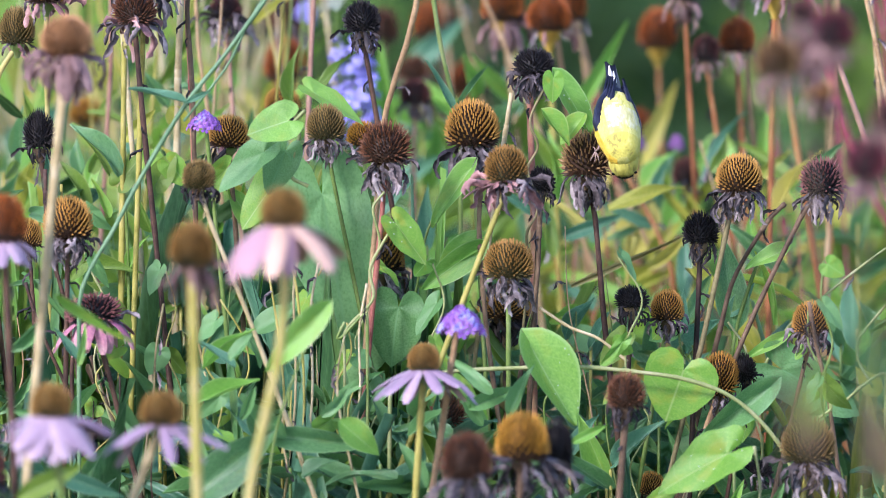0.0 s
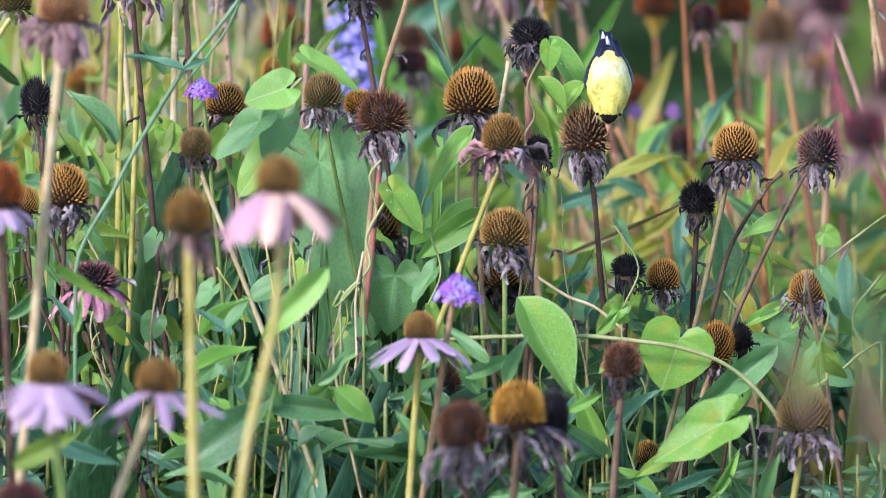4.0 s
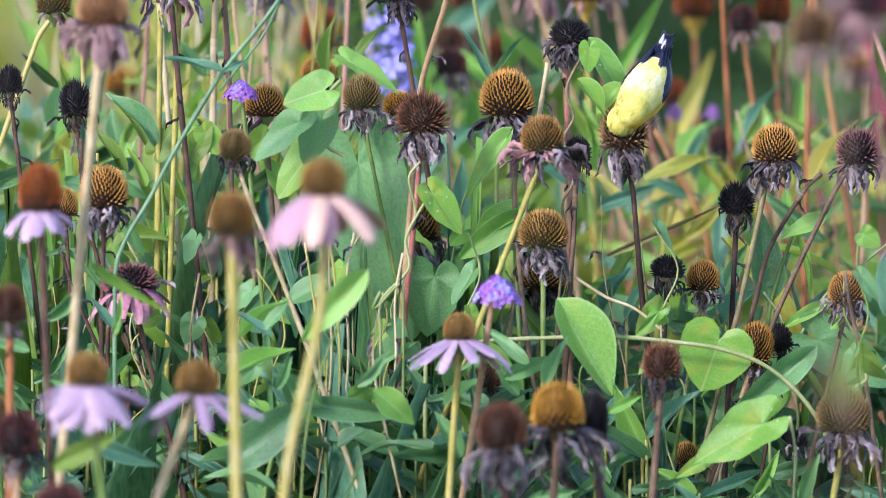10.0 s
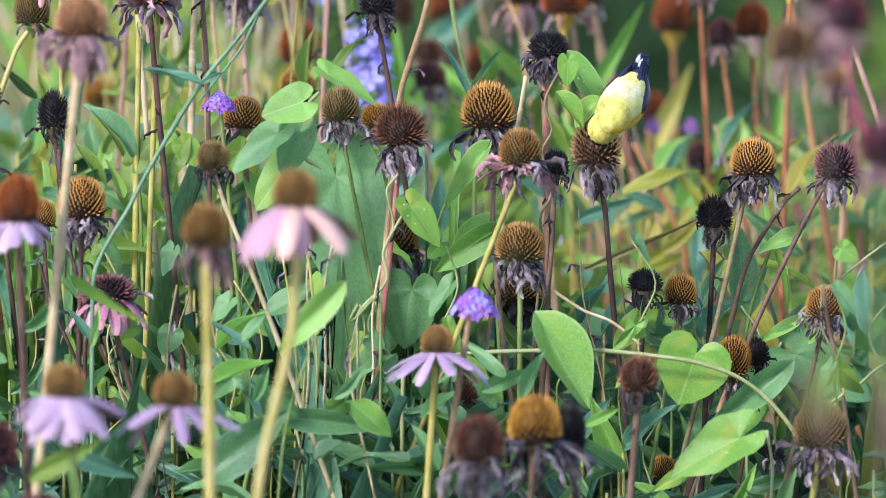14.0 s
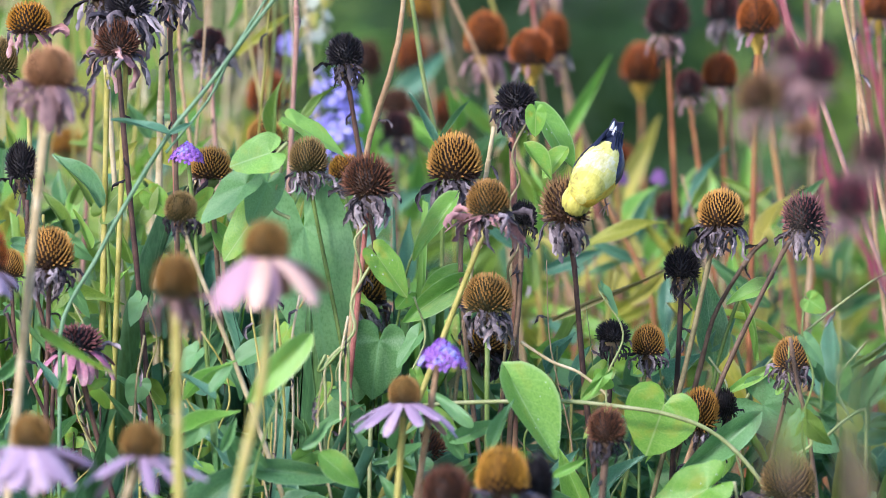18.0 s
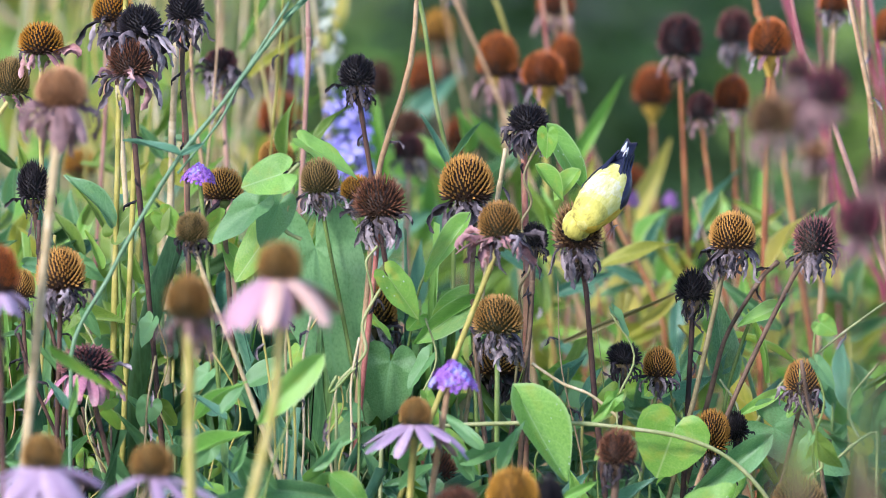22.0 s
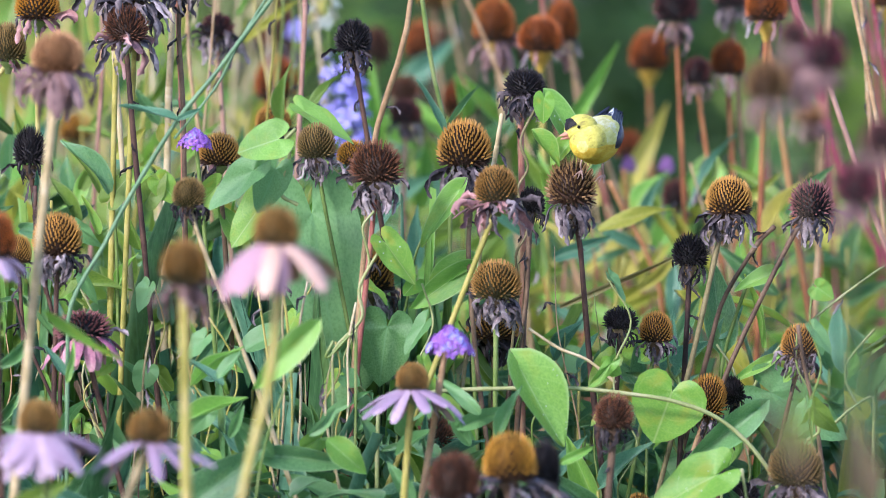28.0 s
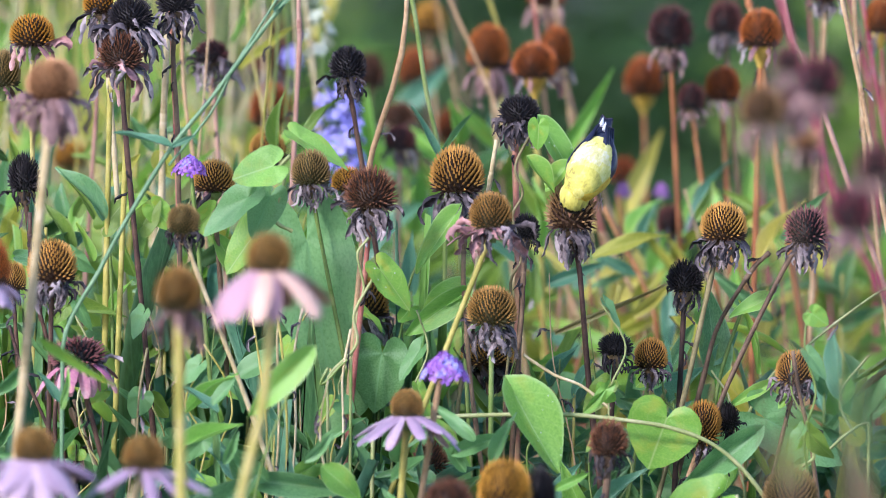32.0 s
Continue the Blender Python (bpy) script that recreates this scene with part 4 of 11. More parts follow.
coneflower("orange", (-0.1485, 9.3500, 0.8932), (-0.1319, 9.3500), 0.0172, 0.0259, "green", 0.0023, "dark", 6, (0, 0), ((-0.1475, 0.8414),), 8)
coneflower("orange", (-0.1934, 9.1200, 0.8827), (-0.1225, 9.1200), 0.0198, 0.0308, "brown", 0.0028, "fading", 12, (0, 0), ((-0.1869, 0.8022),), 9)
coneflower("olive", (-0.2137, 8.8400, 0.8745), (0.1034, 8.8400), 0.0152, 0.0263, "pale", 0.0025, "dark", 12, (0, -12), ((-0.1556, 0.7217), (-0.2024, 0.8413),), 10)
coneflower("olive", (-0.1042, 9.0000, 0.9008), (0.0755, 9.0000), 0.0180, 0.0332, "green", 0.0023, "dead", 15, (0, 0), ((-0.0676, 0.7173), (-0.0967, 0.8603),), 11)
coneflower("brown", (-0.0506, 8.9500, 0.8846), (-0.1331, 8.9500), 0.0225, 0.0385, "red", 0.0029, "dead", 22, (0, 0), ((-0.0632, 0.7493), (-0.0551, 0.8300),), 12)
coneflower("amber", (-0.0731, 9.2000, 0.8765), (0.0075, 9.2000), 0.0154, 0.0245, "green", 0.0020, "dead", 5, (0, 0), ((-0.0664, 0.8043),), 13)
coneflower("black", (-0.0731, 9.1500, 0.9847), (0.0960, 9.1500), 0.0173, 0.0309, "dark", 0.0028, "dark", 12, (0, 0), ((-0.0594, 0.9046),), 14, flare=14)
coneflower("maroon", (-0.0268, 9.8000, 0.8608), (-0.0496, 9.8000), 0.0153, 0.0251, "pink", 0.0027, "dead", 13, (0, 0), ((-0.0285, 0.7977),), 15)
coneflower("brown", (-0.0296, 10.2000, 0.8485), (-0.0081, 10.2000), 0.0162, 0.0261, "brown", 0.0023, "dead", 8, (0, 0), ((-0.0280, 0.7818),), 16)
centre = coneflower("orange", (0.0263, 9.0500, 0.8894), (0.0774, 9.0500), 0.0252, 0.0445, "green", 0.0023, "dead", 16, (0, 0), ((0.0309, 0.8095),), 17, swell=1.10)
coneflower("moss", (0.0566, 8.8800, 0.8743), (-0.2721, 8.8800), 0.0198, 0.0346, "yellow", 0.0030, "fading", 34, (5, 3), ((0.0154, 0.7646), (0.0487, 0.8522),), 18, swell=1.42)
coneflower("black", (0.0821, 9.1200, 0.9477), (0.0830, 9.1200), 0.0187, 0.0280, "red", 0.0037, "dead", 26, (0, 0), ((0.0822, 0.8022), (0.0785, 0.9150),), 19)
coneflower("black", (0.0884, 9.0800, 0.8470), (0.0410, 9.0800), 0.0125, 0.0242, "brown", 0.0028, "dark", 12, (0, 0), ((0.0844, 0.7757),), 20)
perch = coneflower("bronze", (0.1299, 9.0000, 0.8627), (0.2349, 9.0000), 0.0212, 0.0424, "dark", 0.0030, "dead", 17, (0, 0), ((0.1493, 0.7031), (0.1381, 0.8248),), 21, swell=1.05)
coneflower("orange", (0.2645, 9.0200, 0.8519), (0.0569, 9.0200), 0.0216, 0.0360, "olive", 0.0028, "dead", 20, (0, 0), ((0.2296, 0.7084), (0.2555, 0.8279),), 22)
coneflower("black", (0.2311, 9.0500, 0.8029), (0.1971, 9.0500), 0.0165, 0.0306, "dark", 0.0030, "dark", 8, (0, 0), ((0.2273, 0.7126),), 23)
coneflower("orange", (0.2009, 9.0300, 0.7352), (0.0746, 9.0300), 0.0156, 0.0296, "green", 0.0023, "dead", 15, (0, 0), ((0.1904, 0.6741),), 24)
coneflower("black", (0.1684, 9.0000, 0.7510), (0.1270, 9.0000), 0.0156, 0.0212, "dark", 0.0028, "dark", 8, (0, 0), ((0.1655, 0.6980),), 25)
mid = coneflower("moss", (0.0582, 8.9500, 0.7818), (0.0587, 8.9500), 0.0229, 0.0367, "green", 0.0027, "dead", 16, (0, 0), ((0.0582, 0.6887),), 26)
coneflower("orange", (0.0551, 9.1000, 0.7293), (0.0718, 9.1000), 0.0253, 0.0261, "brown", 0.0025, "dark", 14, (0, 0), ((0.0566, 0.6606),), 27)
coneflower("orange", (-0.0556, 9.1000, 0.7698), (0.0459, 9.1000), 0.0223, 0.0410, "brown", 0.0025, "dead", 14, (0, 6), ((-0.0479, 0.7120),), 28)
pinkie = coneflower("moss", (-0.1275, 8.0500, 0.9209), (-0.2404, 8.0500), 0.0188, 0.0330, "yellow", 0.0037, "pink", 13, (0, 0), ((-0.1554, 0.7035), (-0.1318, 0.8136), (-0.1254, 0.8863),), 29, swell=1.25)
fgbrown = coneflower("moss", (-0.2014, 8.1000, 0.8830), (-0.1821, 8.1000), 0.0195, 0.0382, "yellow", 0.0041, "mauve", 12, (0, 0), ((-0.1974, 0.6970),), 30, swell=1.15)
coneflower("orange", (-0.3309, 8.9000, 0.8229), (-0.3461, 8.9000), 0.0228, 0.0392, "dark", 0.0027, "dead", 16, (0, 0), ((-0.3321, 0.7549),), 31, swell=1.10)
coneflower("orange", (-0.3710, 9.0500, 0.7992), (-0.3213, 9.0500), 0.0121, 0.0278, "dark", 0.0023, "dead", 6, (0, 0), ((-0.3672, 0.7381),), 32)
coneflower("rust", (-0.3672, 8.4500, 0.8657), (-0.3350, 8.4500), 0.0193, 0.0433, "dark", 0.0028, "lilac", 12, (0, 0), ((-0.3642, 0.7861),), 33, swell=0.90)
coneflower("mauve", (-0.3065, 8.8800, 0.7510), (-0.1119, 8.8800), 0.0237, 0.0264, "dark", 0.0030, "bright", 24, (6, 0), ((-0.2834, 0.6619),), 34, swell=0.92)
coneflower("moss", (-0.3173, 8.1500, 0.7555), (-0.2197, 8.1500), 0.0173, 0.0292, "green", 0.0033, "lilac", 21, (0, 0), ((-0.3083, 0.6915),), 35, swell=1.55)
coneflower("moss", (-0.2291, 8.2000, 0.7425), (-0.5083, 8.2000), 0.0182, 0.0303, "pale", 0.0035, "flat", 7, (0, 0), ((-0.2527, 0.6840),), 36, swell=1.35, span=(40, 330))
coneflower("moss", (-0.0165, 8.6800, 0.7309), (-0.0656, 8.6800), 0.0147, 0.0258, "yellow", 0.0029, "flat", 13, (0, 0), ((-0.0239, 0.6216),), 37, swell=1.60)
coneflower("brown", (0.0040, 8.9000, 0.6563), (-0.0065, 8.9000), 0.0160, 0.0274, "brown", 0.0022, "bright", 5, (0, 0), ((0.0030, 0.5940),), 38, span=(60, 130))
coneflower("amber", (0.0668, 8.5000, 0.6744), (0.0240, 8.5000), 0.0237, 0.0453, "brown", 0.0033, "long", 14, (0, 0), ((0.0625, 0.6075),), 39)
coneflower("brown", (0.0198, 8.4000, 0.6727), (0.0751, 8.4000), 0.0215, 0.0413, "dark", 0.0035, "long", 16, (0, 0), ((0.0241, 0.6209),), 40)
coneflower("black", (0.0965, 8.5500, 0.6618), (0.2014, 8.5500), 0.0143, 0.0456, "dark", 0.0031, "dead", 10, (0, 0), ((0.1061, 0.6007),), 41)
coneflower("brown", (0.1590, 8.7500, 0.6912), (0.1079, 8.7500), 0.0171, 0.0314, "brown", 0.0032, "dark", 9, (0, 0), ((0.1533, 0.6135),), 42)
coneflower("olive", (0.3198, 8.8200, 0.6337), (0.2224, 8.8200), 0.0251, 0.0416, "yellow", 0.0034, "dead", 16, (0, 0), ((0.3091, 0.5645),), 43)
coneflower("orange", (0.2453, 9.0000, 0.6750), (0.0234, 9.0000), 0.0175, 0.0424, "tan", 0.0028, "dead", 13, (0, 28), ((0.2177, 0.5912),), 44)
coneflower("black", (0.2724, 9.0300, 0.6842), (0.1594, 9.0300), 0.0111, 0.0278, "dark", 0.0023, "dark", 9, (0, 30), ((0.2615, 0.6180),), 45)
coneflower("orange", (0.3289, 9.0000, 0.7265), (0.1596, 9.0000), 0.0180, 0.0314, "brown", 0.0023, "dead", 18, (0, 0), ((0.3110, 0.6497),), 46, swell=1.05)
coneflower("mauve", (0.3380, 9.0000, 0.8518), (-0.0120, 9.0000), 0.0195, 0.0341, "brown", 0.0028, "dead", 12, (0, 0), ((0.2654, 0.7173), (0.3229, 0.8400),), 47)
coneflower("maroon", (0.2358, 9.8000, 0.7821), (0.2887, 9.8000), 0.0131, 0.0281, "brown", 0.0025, "dead", 6, (0, 0), ((0.2392, 0.7316),), 48)
coneflower("rust", (0.2182, 10.2500, 0.8751), (0.2473, 10.2500), 0.0205, 0.0441, "orange", 0.0026, "", 0, (0, 0), ((0.2213, 0.7828),), 49, base="amber")
coneflower("maroon", (0.2539, 9.7500, 0.9064), (0.3895, 9.7500), 0.0136, 0.0270, "orange", 0.0027, "mauve", 5, (0, 0), ((0.2678, 0.8135),), 50)
coneflower("rust", (0.2853, 9.8000, 0.9101), (0.3395, 9.8000), 0.0180, 0.0362, "orange", 0.0032, "fading", 6, (0, 0), ((0.2917, 0.8032),), 51, base="pale")
coneflower("rust", (0.0270, 10.5000, 0.8087), (0.1129, 10.5000), 0.0205, 0.0355, "brown", 0.0026, "", 0, (0, 0), ((0.0329, 0.7533),), 52, base="orange")
coneflower("brown", (-0.0024, 10.6000, 0.8581), (0.0300, 10.6000), 0.0168, 0.0380, "brown", 0.0027, "", 0, (0, 0), ((0.0006, 0.7795),), 53)
coneflower("amber", (-0.3652, 10.3000, 0.7930), (-0.3681, 10.3000), 0.0172, 0.0317, "green", 0.0029, "", 0, (0, 0), ((-0.3654, 0.7318),), 54)
coneflower("orange", (0.1870, 9.0500, 0.5748), (0.2095, 9.0500), 0.0136, 0.0232, "brown", 0.0023, "dark", 8, (0, 0), ((0.1886, 0.5335),), 55)
coneflower("black", (0.2824, 9.0500, 0.5930), (0.2336, 9.0500), 0.0139, 0.0158, "tan", 0.0025, "dead", 14, (0, 0), ((0.2775, 0.5335),), 56)
coneflower("amber", (-0.3570, 9.1000, 1.0147), (-0.3503, 9.1000), 0.0213, 0.0308, "yellow", 0.0028, "fading", 14, (0, 0), ((-0.3564, 0.9193),), 57)
coneflower("black", (-0.2662, 9.0200, 1.0384), (-0.3022, 9.0200), 0.0203, 0.0305, "yellow", 0.0030, "dead", 18, (0, 0), ((-0.2700, 0.9266),), 58, swell=1.35, flare=28)
coneflower("amber", (-0.2930, 9.1200, 1.0432), (-0.2125, 9.1200), 0.0203, 0.0280, "pale", 0.0030, "dead", 12, (0, 0), ((-0.2857, 0.9482),), 59, swell=1.2, flare=15)
coneflower("black", (-0.2266, 9.0500, 1.0506), (-0.2031, 9.0500), 0.0171, 0.0278, "brown", 0.0025, "dead", 14, (0, 0), ((-0.2239, 0.9290), (-0.2287, 1.0102),), 60, swell=1.25, flare=12)
coneflower("rust", (0.0581, 9.8500, 0.9353), (0.1811, 9.8500), 0.0219, 0.0464, "tan", 0.0030, "mauve", 11, (0, 0), ((0.0714, 0.8343),), 61, swell=1.25, base="amber")
coneflower("rust", (0.1017, 9.7000, 0.9392), (0.1419, 9.7000), 0.0227, 0.0368, "yellow", 0.0035, "fading", 4, (0, 0), ((0.1056, 0.8482),), 62, base="amber")
coneflower("rust", (0.1249, 9.9500, 0.9270), (0.4749, 9.9500), 0.0166, 0.0459, "tan", 0.0030, "dead", 4, (0, 0), ((0.1472, 0.8752),), 63, base="tan")
coneflower("rust", (0.1171, 10.1000, 0.9784), (0.3670, 10.1000), 0.0197, 0.0269, "red", 0.0034, "mauve", 7, (0, 0), ((0.1352, 0.9074),), 64, base="tan")
coneflower("amber", (-0.0002, 10.5000, 0.9164), (0.0813, 10.5000), 0.0181, 0.0377, "tan", 0.0026, "", 0, (0, 0), ((0.0056, 0.8504),), 65)
coneflower("rust", (-0.0149, 10.5000, 0.8636), (0.0201, 10.5000), 0.0175, 0.0430, "brown", 0.0026, "", 0, (0, 0), ((-0.0120, 0.7915),), 66)
coneflower("maroon", (0.2329, 9.7500, 0.9658), (0.2870, 9.7500), 0.0212, 0.0430, "orange", 0.0027, "mauve", 7, (0, 0), ((0.2397, 0.8436), (0.2340, 0.9420),), 67)
coneflower("maroon", (0.2900, 9.9000, 0.9679), (0.3840, 9.9000), 0.0165, 0.0355, "brown", 0.0028, "dead", 10, (0, 0), ((0.2986, 0.8796),), 68)
coneflower("rust", (0.3118, 9.5000, 0.9864), (0.2947, 9.5000), 0.0206, 0.0389, "orange", 0.0034, "fading", 7, (0, 0), ((0.3105, 0.9095),), 69, base="amber")
coneflower("rust", (0.3760, 9.6000, 1.0238), (0.3403, 9.6000), 0.0160, 0.0167, "tan", 0.0029, "dead", 9, (0, 0), ((0.3726, 0.9275),), 70)
coneflower("rust", (0.4331, 9.7000, 0.9854), (0.4983, 9.7000), 0.0162, 0.0348, "red", 0.0027, "fading", 6, (0, 0), ((0.4390, 0.8972),), 71, base="amber")
coneflower("brown", (-0.0612, 10.4000, 0.8690), (-0.0248, 10.4000), 0.0160, 0.0373, "brown", 0.0023, "", 0, (0, 0), ((-0.0584, 0.8007),), 72)
coneflower("brown", (-0.1586, 10.5000, 0.8782), (-0.1256, 10.5000), 0.0167, 0.0377, "brown", 0.0023, "dead", 8, (0, 0), ((-0.1558, 0.8033),), 73)
coneflower("black", (-0.4223, 9.1000, 0.9055), (-0.3138, 9.1000), 0.0116, 0.0280, "dark", 0.0025, "dark", 10, (0, 0), ((-0.4149, 0.8442),), 74)
coneflower("maroon", (-0.3842, 8.4000, 0.6660), (-0.4208, 8.4000), 0.0196, 0.0396, "tan", 0.0035, "dead", 10, (0, 0), ((-0.3868, 0.6190),), 75)
coneflower("maroon", (-0.3324, 8.0000, 0.6658), (-0.2709, 8.0000), 0.0200, 0.0328, "dark", 0.0031, "dead", 8, (0, 0), ((-0.3281, 0.6193),), 76)
coneflower("brown", (-0.3954, 8.5000, 0.7672), (-0.3991, 8.5000), 0.0131, 0.0331, "orange", 0.0033, "dead", 8, (0, 0), ((-0.3957, 0.6931),), 77)
coneflower("olive", (0.3356, 9.2000, 0.6328), (0.3661, 9.2000), 0.0154, 0.0236, "brown", 0.0023, "dead", 8, (0, 0), ((0.3384, 0.5748),), 78)
coneflower("olive", (-0.4120, 8.6000, 0.6647), (-0.3798, 8.6000), 0.0144, 0.0308, "green", 0.0034, "lilac", 12, (0, 0), ((-0.4081, 0.5833),), 79)
bare_stalk(((-0.1250, 8.9900, 0.0000), (-0.0600, 8.9900, 0.8300), (-0.0521, 8.9900, 0.9226), (-0.0230, 8.9500, 1.0310), (-0.0180, 8.9500, 1.1661)), (0.0032, 0.0027), "tan", "dry_stalk", "", 80)
bare_stalk(((-0.1648, 9.2500, 0.0000), (-0.1231, 9.2500, 0.9031), (-0.1183, 9.2500, 1.0069), (-0.1193, 9.2500, 1.0380), (-0.1220, 9.2500, 1.1466)), (0.0030, 0.0026), "pink", "dry_stalk", "", 81)
bare_stalk(((-0.2515, 9.2000, 0.0000), (-0.2431, 9.2000, 0.7939), (-0.2417, 9.2000, 0.9258), (-0.2384, 9.2000, 1.0109), (-0.2358, 9.2000, 1.1498)), (0.0041, 0.0036), "pale", "dry_stalk", "", 82)
bare_stalk(((-0.0841, 9.4000, 0.0000), (-0.2166, 9.4000, 0.8788), (-0.2269, 9.4000, 0.9474), (-0.2304, 9.4000, 1.0159), (-0.2353, 9.4000, 1.1368)), (0.0024, 0.0021), "tan", "dry_stalk", "", 83)
bare_stalk(((-0.3024, 9.1000, 0.0000), (-0.2900, 9.1000, 0.7736), (-0.2868, 9.1000, 0.9730), (-0.2857, 9.1000, 0.9883), (-0.2763, 9.1000, 1.1563)), (0.0035, 0.0030), "yellow", "dry_stalk", "", 84)
bare_stalk(((-0.3679, 9.5000, 0.0000), (-0.3167, 9.5000, 0.8482), (-0.3122, 9.5000, 0.9229), (-0.3121, 9.5000, 0.9549), (-0.3115, 9.5000, 1.1302)), (0.0027, 0.0024), "pink", "dry_stalk", "", 85)
bare_stalk(((-0.0557, 9.1000, 0.0000), (0.0479, 9.1000, 0.8504), (0.0540, 9.1000, 0.8852), (0.0616, 9.1000, 0.9347)), (0.0027, 0.0024), "pale", "dry_stalk", "", 86)
bare_stalk(((-0.1965, 9.0800, 0.0000), (-0.2231, 9.0800, 0.8268), (-0.2264, 9.0800, 0.9289), (-0.2303, 9.0800, 1.0104), (-0.2358, 9.0800, 1.1576)), (0.0026, 0.0023), "red", "dry_stalk", "", 87)
bare_stalk(((0.4265, 9.8000, 0.0000), (0.0765, 9.8000, 0.8774), (0.0491, 9.8000, 0.9434), (-0.0265, 9.8000, 1.1107)), (0.0028, 0.0025), "tan", "dry_stalk", "", 88)
bare_stalk(((0.1366, 9.9000, 0.0000), (0.0717, 9.9000, 0.9018), (0.0661, 9.9000, 0.9795), (0.0144, 9.9000, 1.1042)), (0.0029, 0.0025), "yellow", "dry_stalk", "", 89)
bare_stalk(((0.4711, 9.5500, 0.0000), (0.3091, 9.5500, 1.0014), (0.3010, 9.5500, 1.0281), (0.2788, 9.5500, 1.1270)), (0.0043, 0.0037), "orange", "dry_stalk", "", 90)
bare_stalk(((0.7031, 9.3000, 0.0000), (0.3531, 9.3000, 0.9741), (0.3322, 9.3000, 1.0158), (0.3079, 9.3000, 1.1433)), (0.0030, 0.0026), "pink", "dry_stalk", "", 91)
bare_stalk(((0.5917, 9.2000, 0.0000), (0.4051, 9.2000, 0.9154), (0.3904, 9.2000, 0.9876), (0.3543, 9.2000, 1.1498)), (0.0029, 0.0026), "tan", "dry_stalk", "", 92)
bare_stalk(((0.5993, 9.7000, 0.0000), (0.4379, 9.7000, 0.8918), (0.4251, 9.7000, 0.9625), (0.3980, 9.7000, 1.1172)), (0.0034, 0.0030), "crimson", "dry_stalk", "", 93)
bare_stalk(((0.5263, 9.4000, 0.0000), (0.4160, 9.4000, 0.8366), (0.4035, 9.4000, 0.9316), (0.3869, 9.4000, 1.1368)), (0.0030, 0.0026), "tan", "dry_stalk", "", 94)
bare_stalk(((0.0682, 9.1000, 0.0000), (0.2504, 9.1000, 0.7223), (0.2630, 9.1000, 0.7684), (0.2934, 9.1000, 0.8197), (0.3087, 9.1000, 0.8350)), (0.0029, 0.0025), "brown", "dry_stalk", "", 95)
bare_stalk(((-0.0501, 9.1000, 0.0000), (0.2999, 9.1000, 0.7069), (0.3497, 9.1000, 0.7556), (0.3995, 9.1000, 0.7941), (0.4259, 9.1000, 0.8094)), (0.0017, 0.0015), "vine", "dry_stalk", "", 96)
bare_stalk(((0.4375, 8.9200, 0.0000), (0.3535, 8.9200, 0.5914), (0.3407, 8.9200, 0.6822), (0.3290, 8.9200, 0.7325), (0.3238, 8.9200, 0.7652)), (0.0026, 0.0022), "brown", "dry_stalk", "", 97)
bare_stalk(((0.1374, 9.0200, 0.0000), (0.0511, 9.0200, 0.6396), (0.0394, 9.0200, 0.7262), (0.0323, 9.0200, 0.8126), (0.0333, 9.0200, 0.8583)), (0.0029, 0.0025), "brown", "dry_stalk", "", 98)
bare_stalk(((-0.0516, 9.0500, 0.0000), (0.0715, 9.0500, 0.6973), (0.0842, 9.0500, 0.7687), (0.0866, 9.0500, 0.8401)), (0.0029, 0.0025), "brown", "dry_stalk", "", 99)
bare_stalk(((-0.2632, 9.0500, 0.0000), (-0.3220, 9.0500, 0.6155), (-0.3317, 9.0500, 0.7177), (-0.3542, 9.0500, 0.8095), (-0.3565, 9.0500, 0.8706)), (0.0026, 0.0023), "dark", "dry_stalk", "", 100)
bare_stalk(((-0.0300, 8.9800, 0.0000), (-0.3344, 8.9800, 0.6801), (-0.3593, 8.9800, 0.7358), (-0.3717, 8.9800, 0.7763)), (0.0023, 0.0020), "dark", "dry_stalk", "", 101)
bare_stalk(((-0.2195, 8.9800, 0.0000), (-0.3195, 8.9800, 0.6090), (-0.3304, 8.9800, 0.6750), (-0.3292, 8.9800, 0.7257)), (0.0026, 0.0023), "dark", "dry_stalk", "", 102)
bare_stalk(((-0.0492, 9.0000, 0.0000), (-0.2748, 9.0000, 0.5963), (-0.2998, 9.0000, 0.6624), (-0.3148, 9.0000, 0.7082)), (0.0026, 0.0023), "brown", "dry_stalk", "", 103)
bare_stalk(((-0.1021, 9.0500, 0.0000), (-0.1138, 9.0500, 0.5643), (-0.1149, 9.0500, 0.6163), (-0.1127, 9.0500, 0.6682), (-0.1136, 9.0500, 0.7126)), (0.0020, 0.0007), "pale", "dry_stalk", "", 105)
bare_stalk(((-0.0325, 9.0000, 0.0000), (-0.0839, 9.0000, 0.5708), (-0.0884, 9.0000, 0.6136), (-0.0899, 9.0000, 0.6563), (-0.0868, 9.0000, 0.6929)), (0.0017, 0.0006), "green", "dry_stalk", "", 108)
bare_stalk(((-0.1165, 9.1000, 0.0000), (-0.0634, 9.1000, 0.5577), (-0.0586, 9.1000, 0.5956), (-0.0534, 9.1000, 0.6334), (-0.0429, 9.1000, 0.6658)), (0.0015, 0.0005), "pale", "dry_stalk", "", 110)
bare_stalk(((-0.1268, 9.0500, 0.0000), (-0.0874, 9.0500, 0.5643), (-0.0839, 9.0500, 0.5966), (-0.0718, 9.0500, 0.6288), (-0.0756, 9.0500, 0.6564)), (0.0020, 0.0007), "green", "dry_stalk", "", 113)
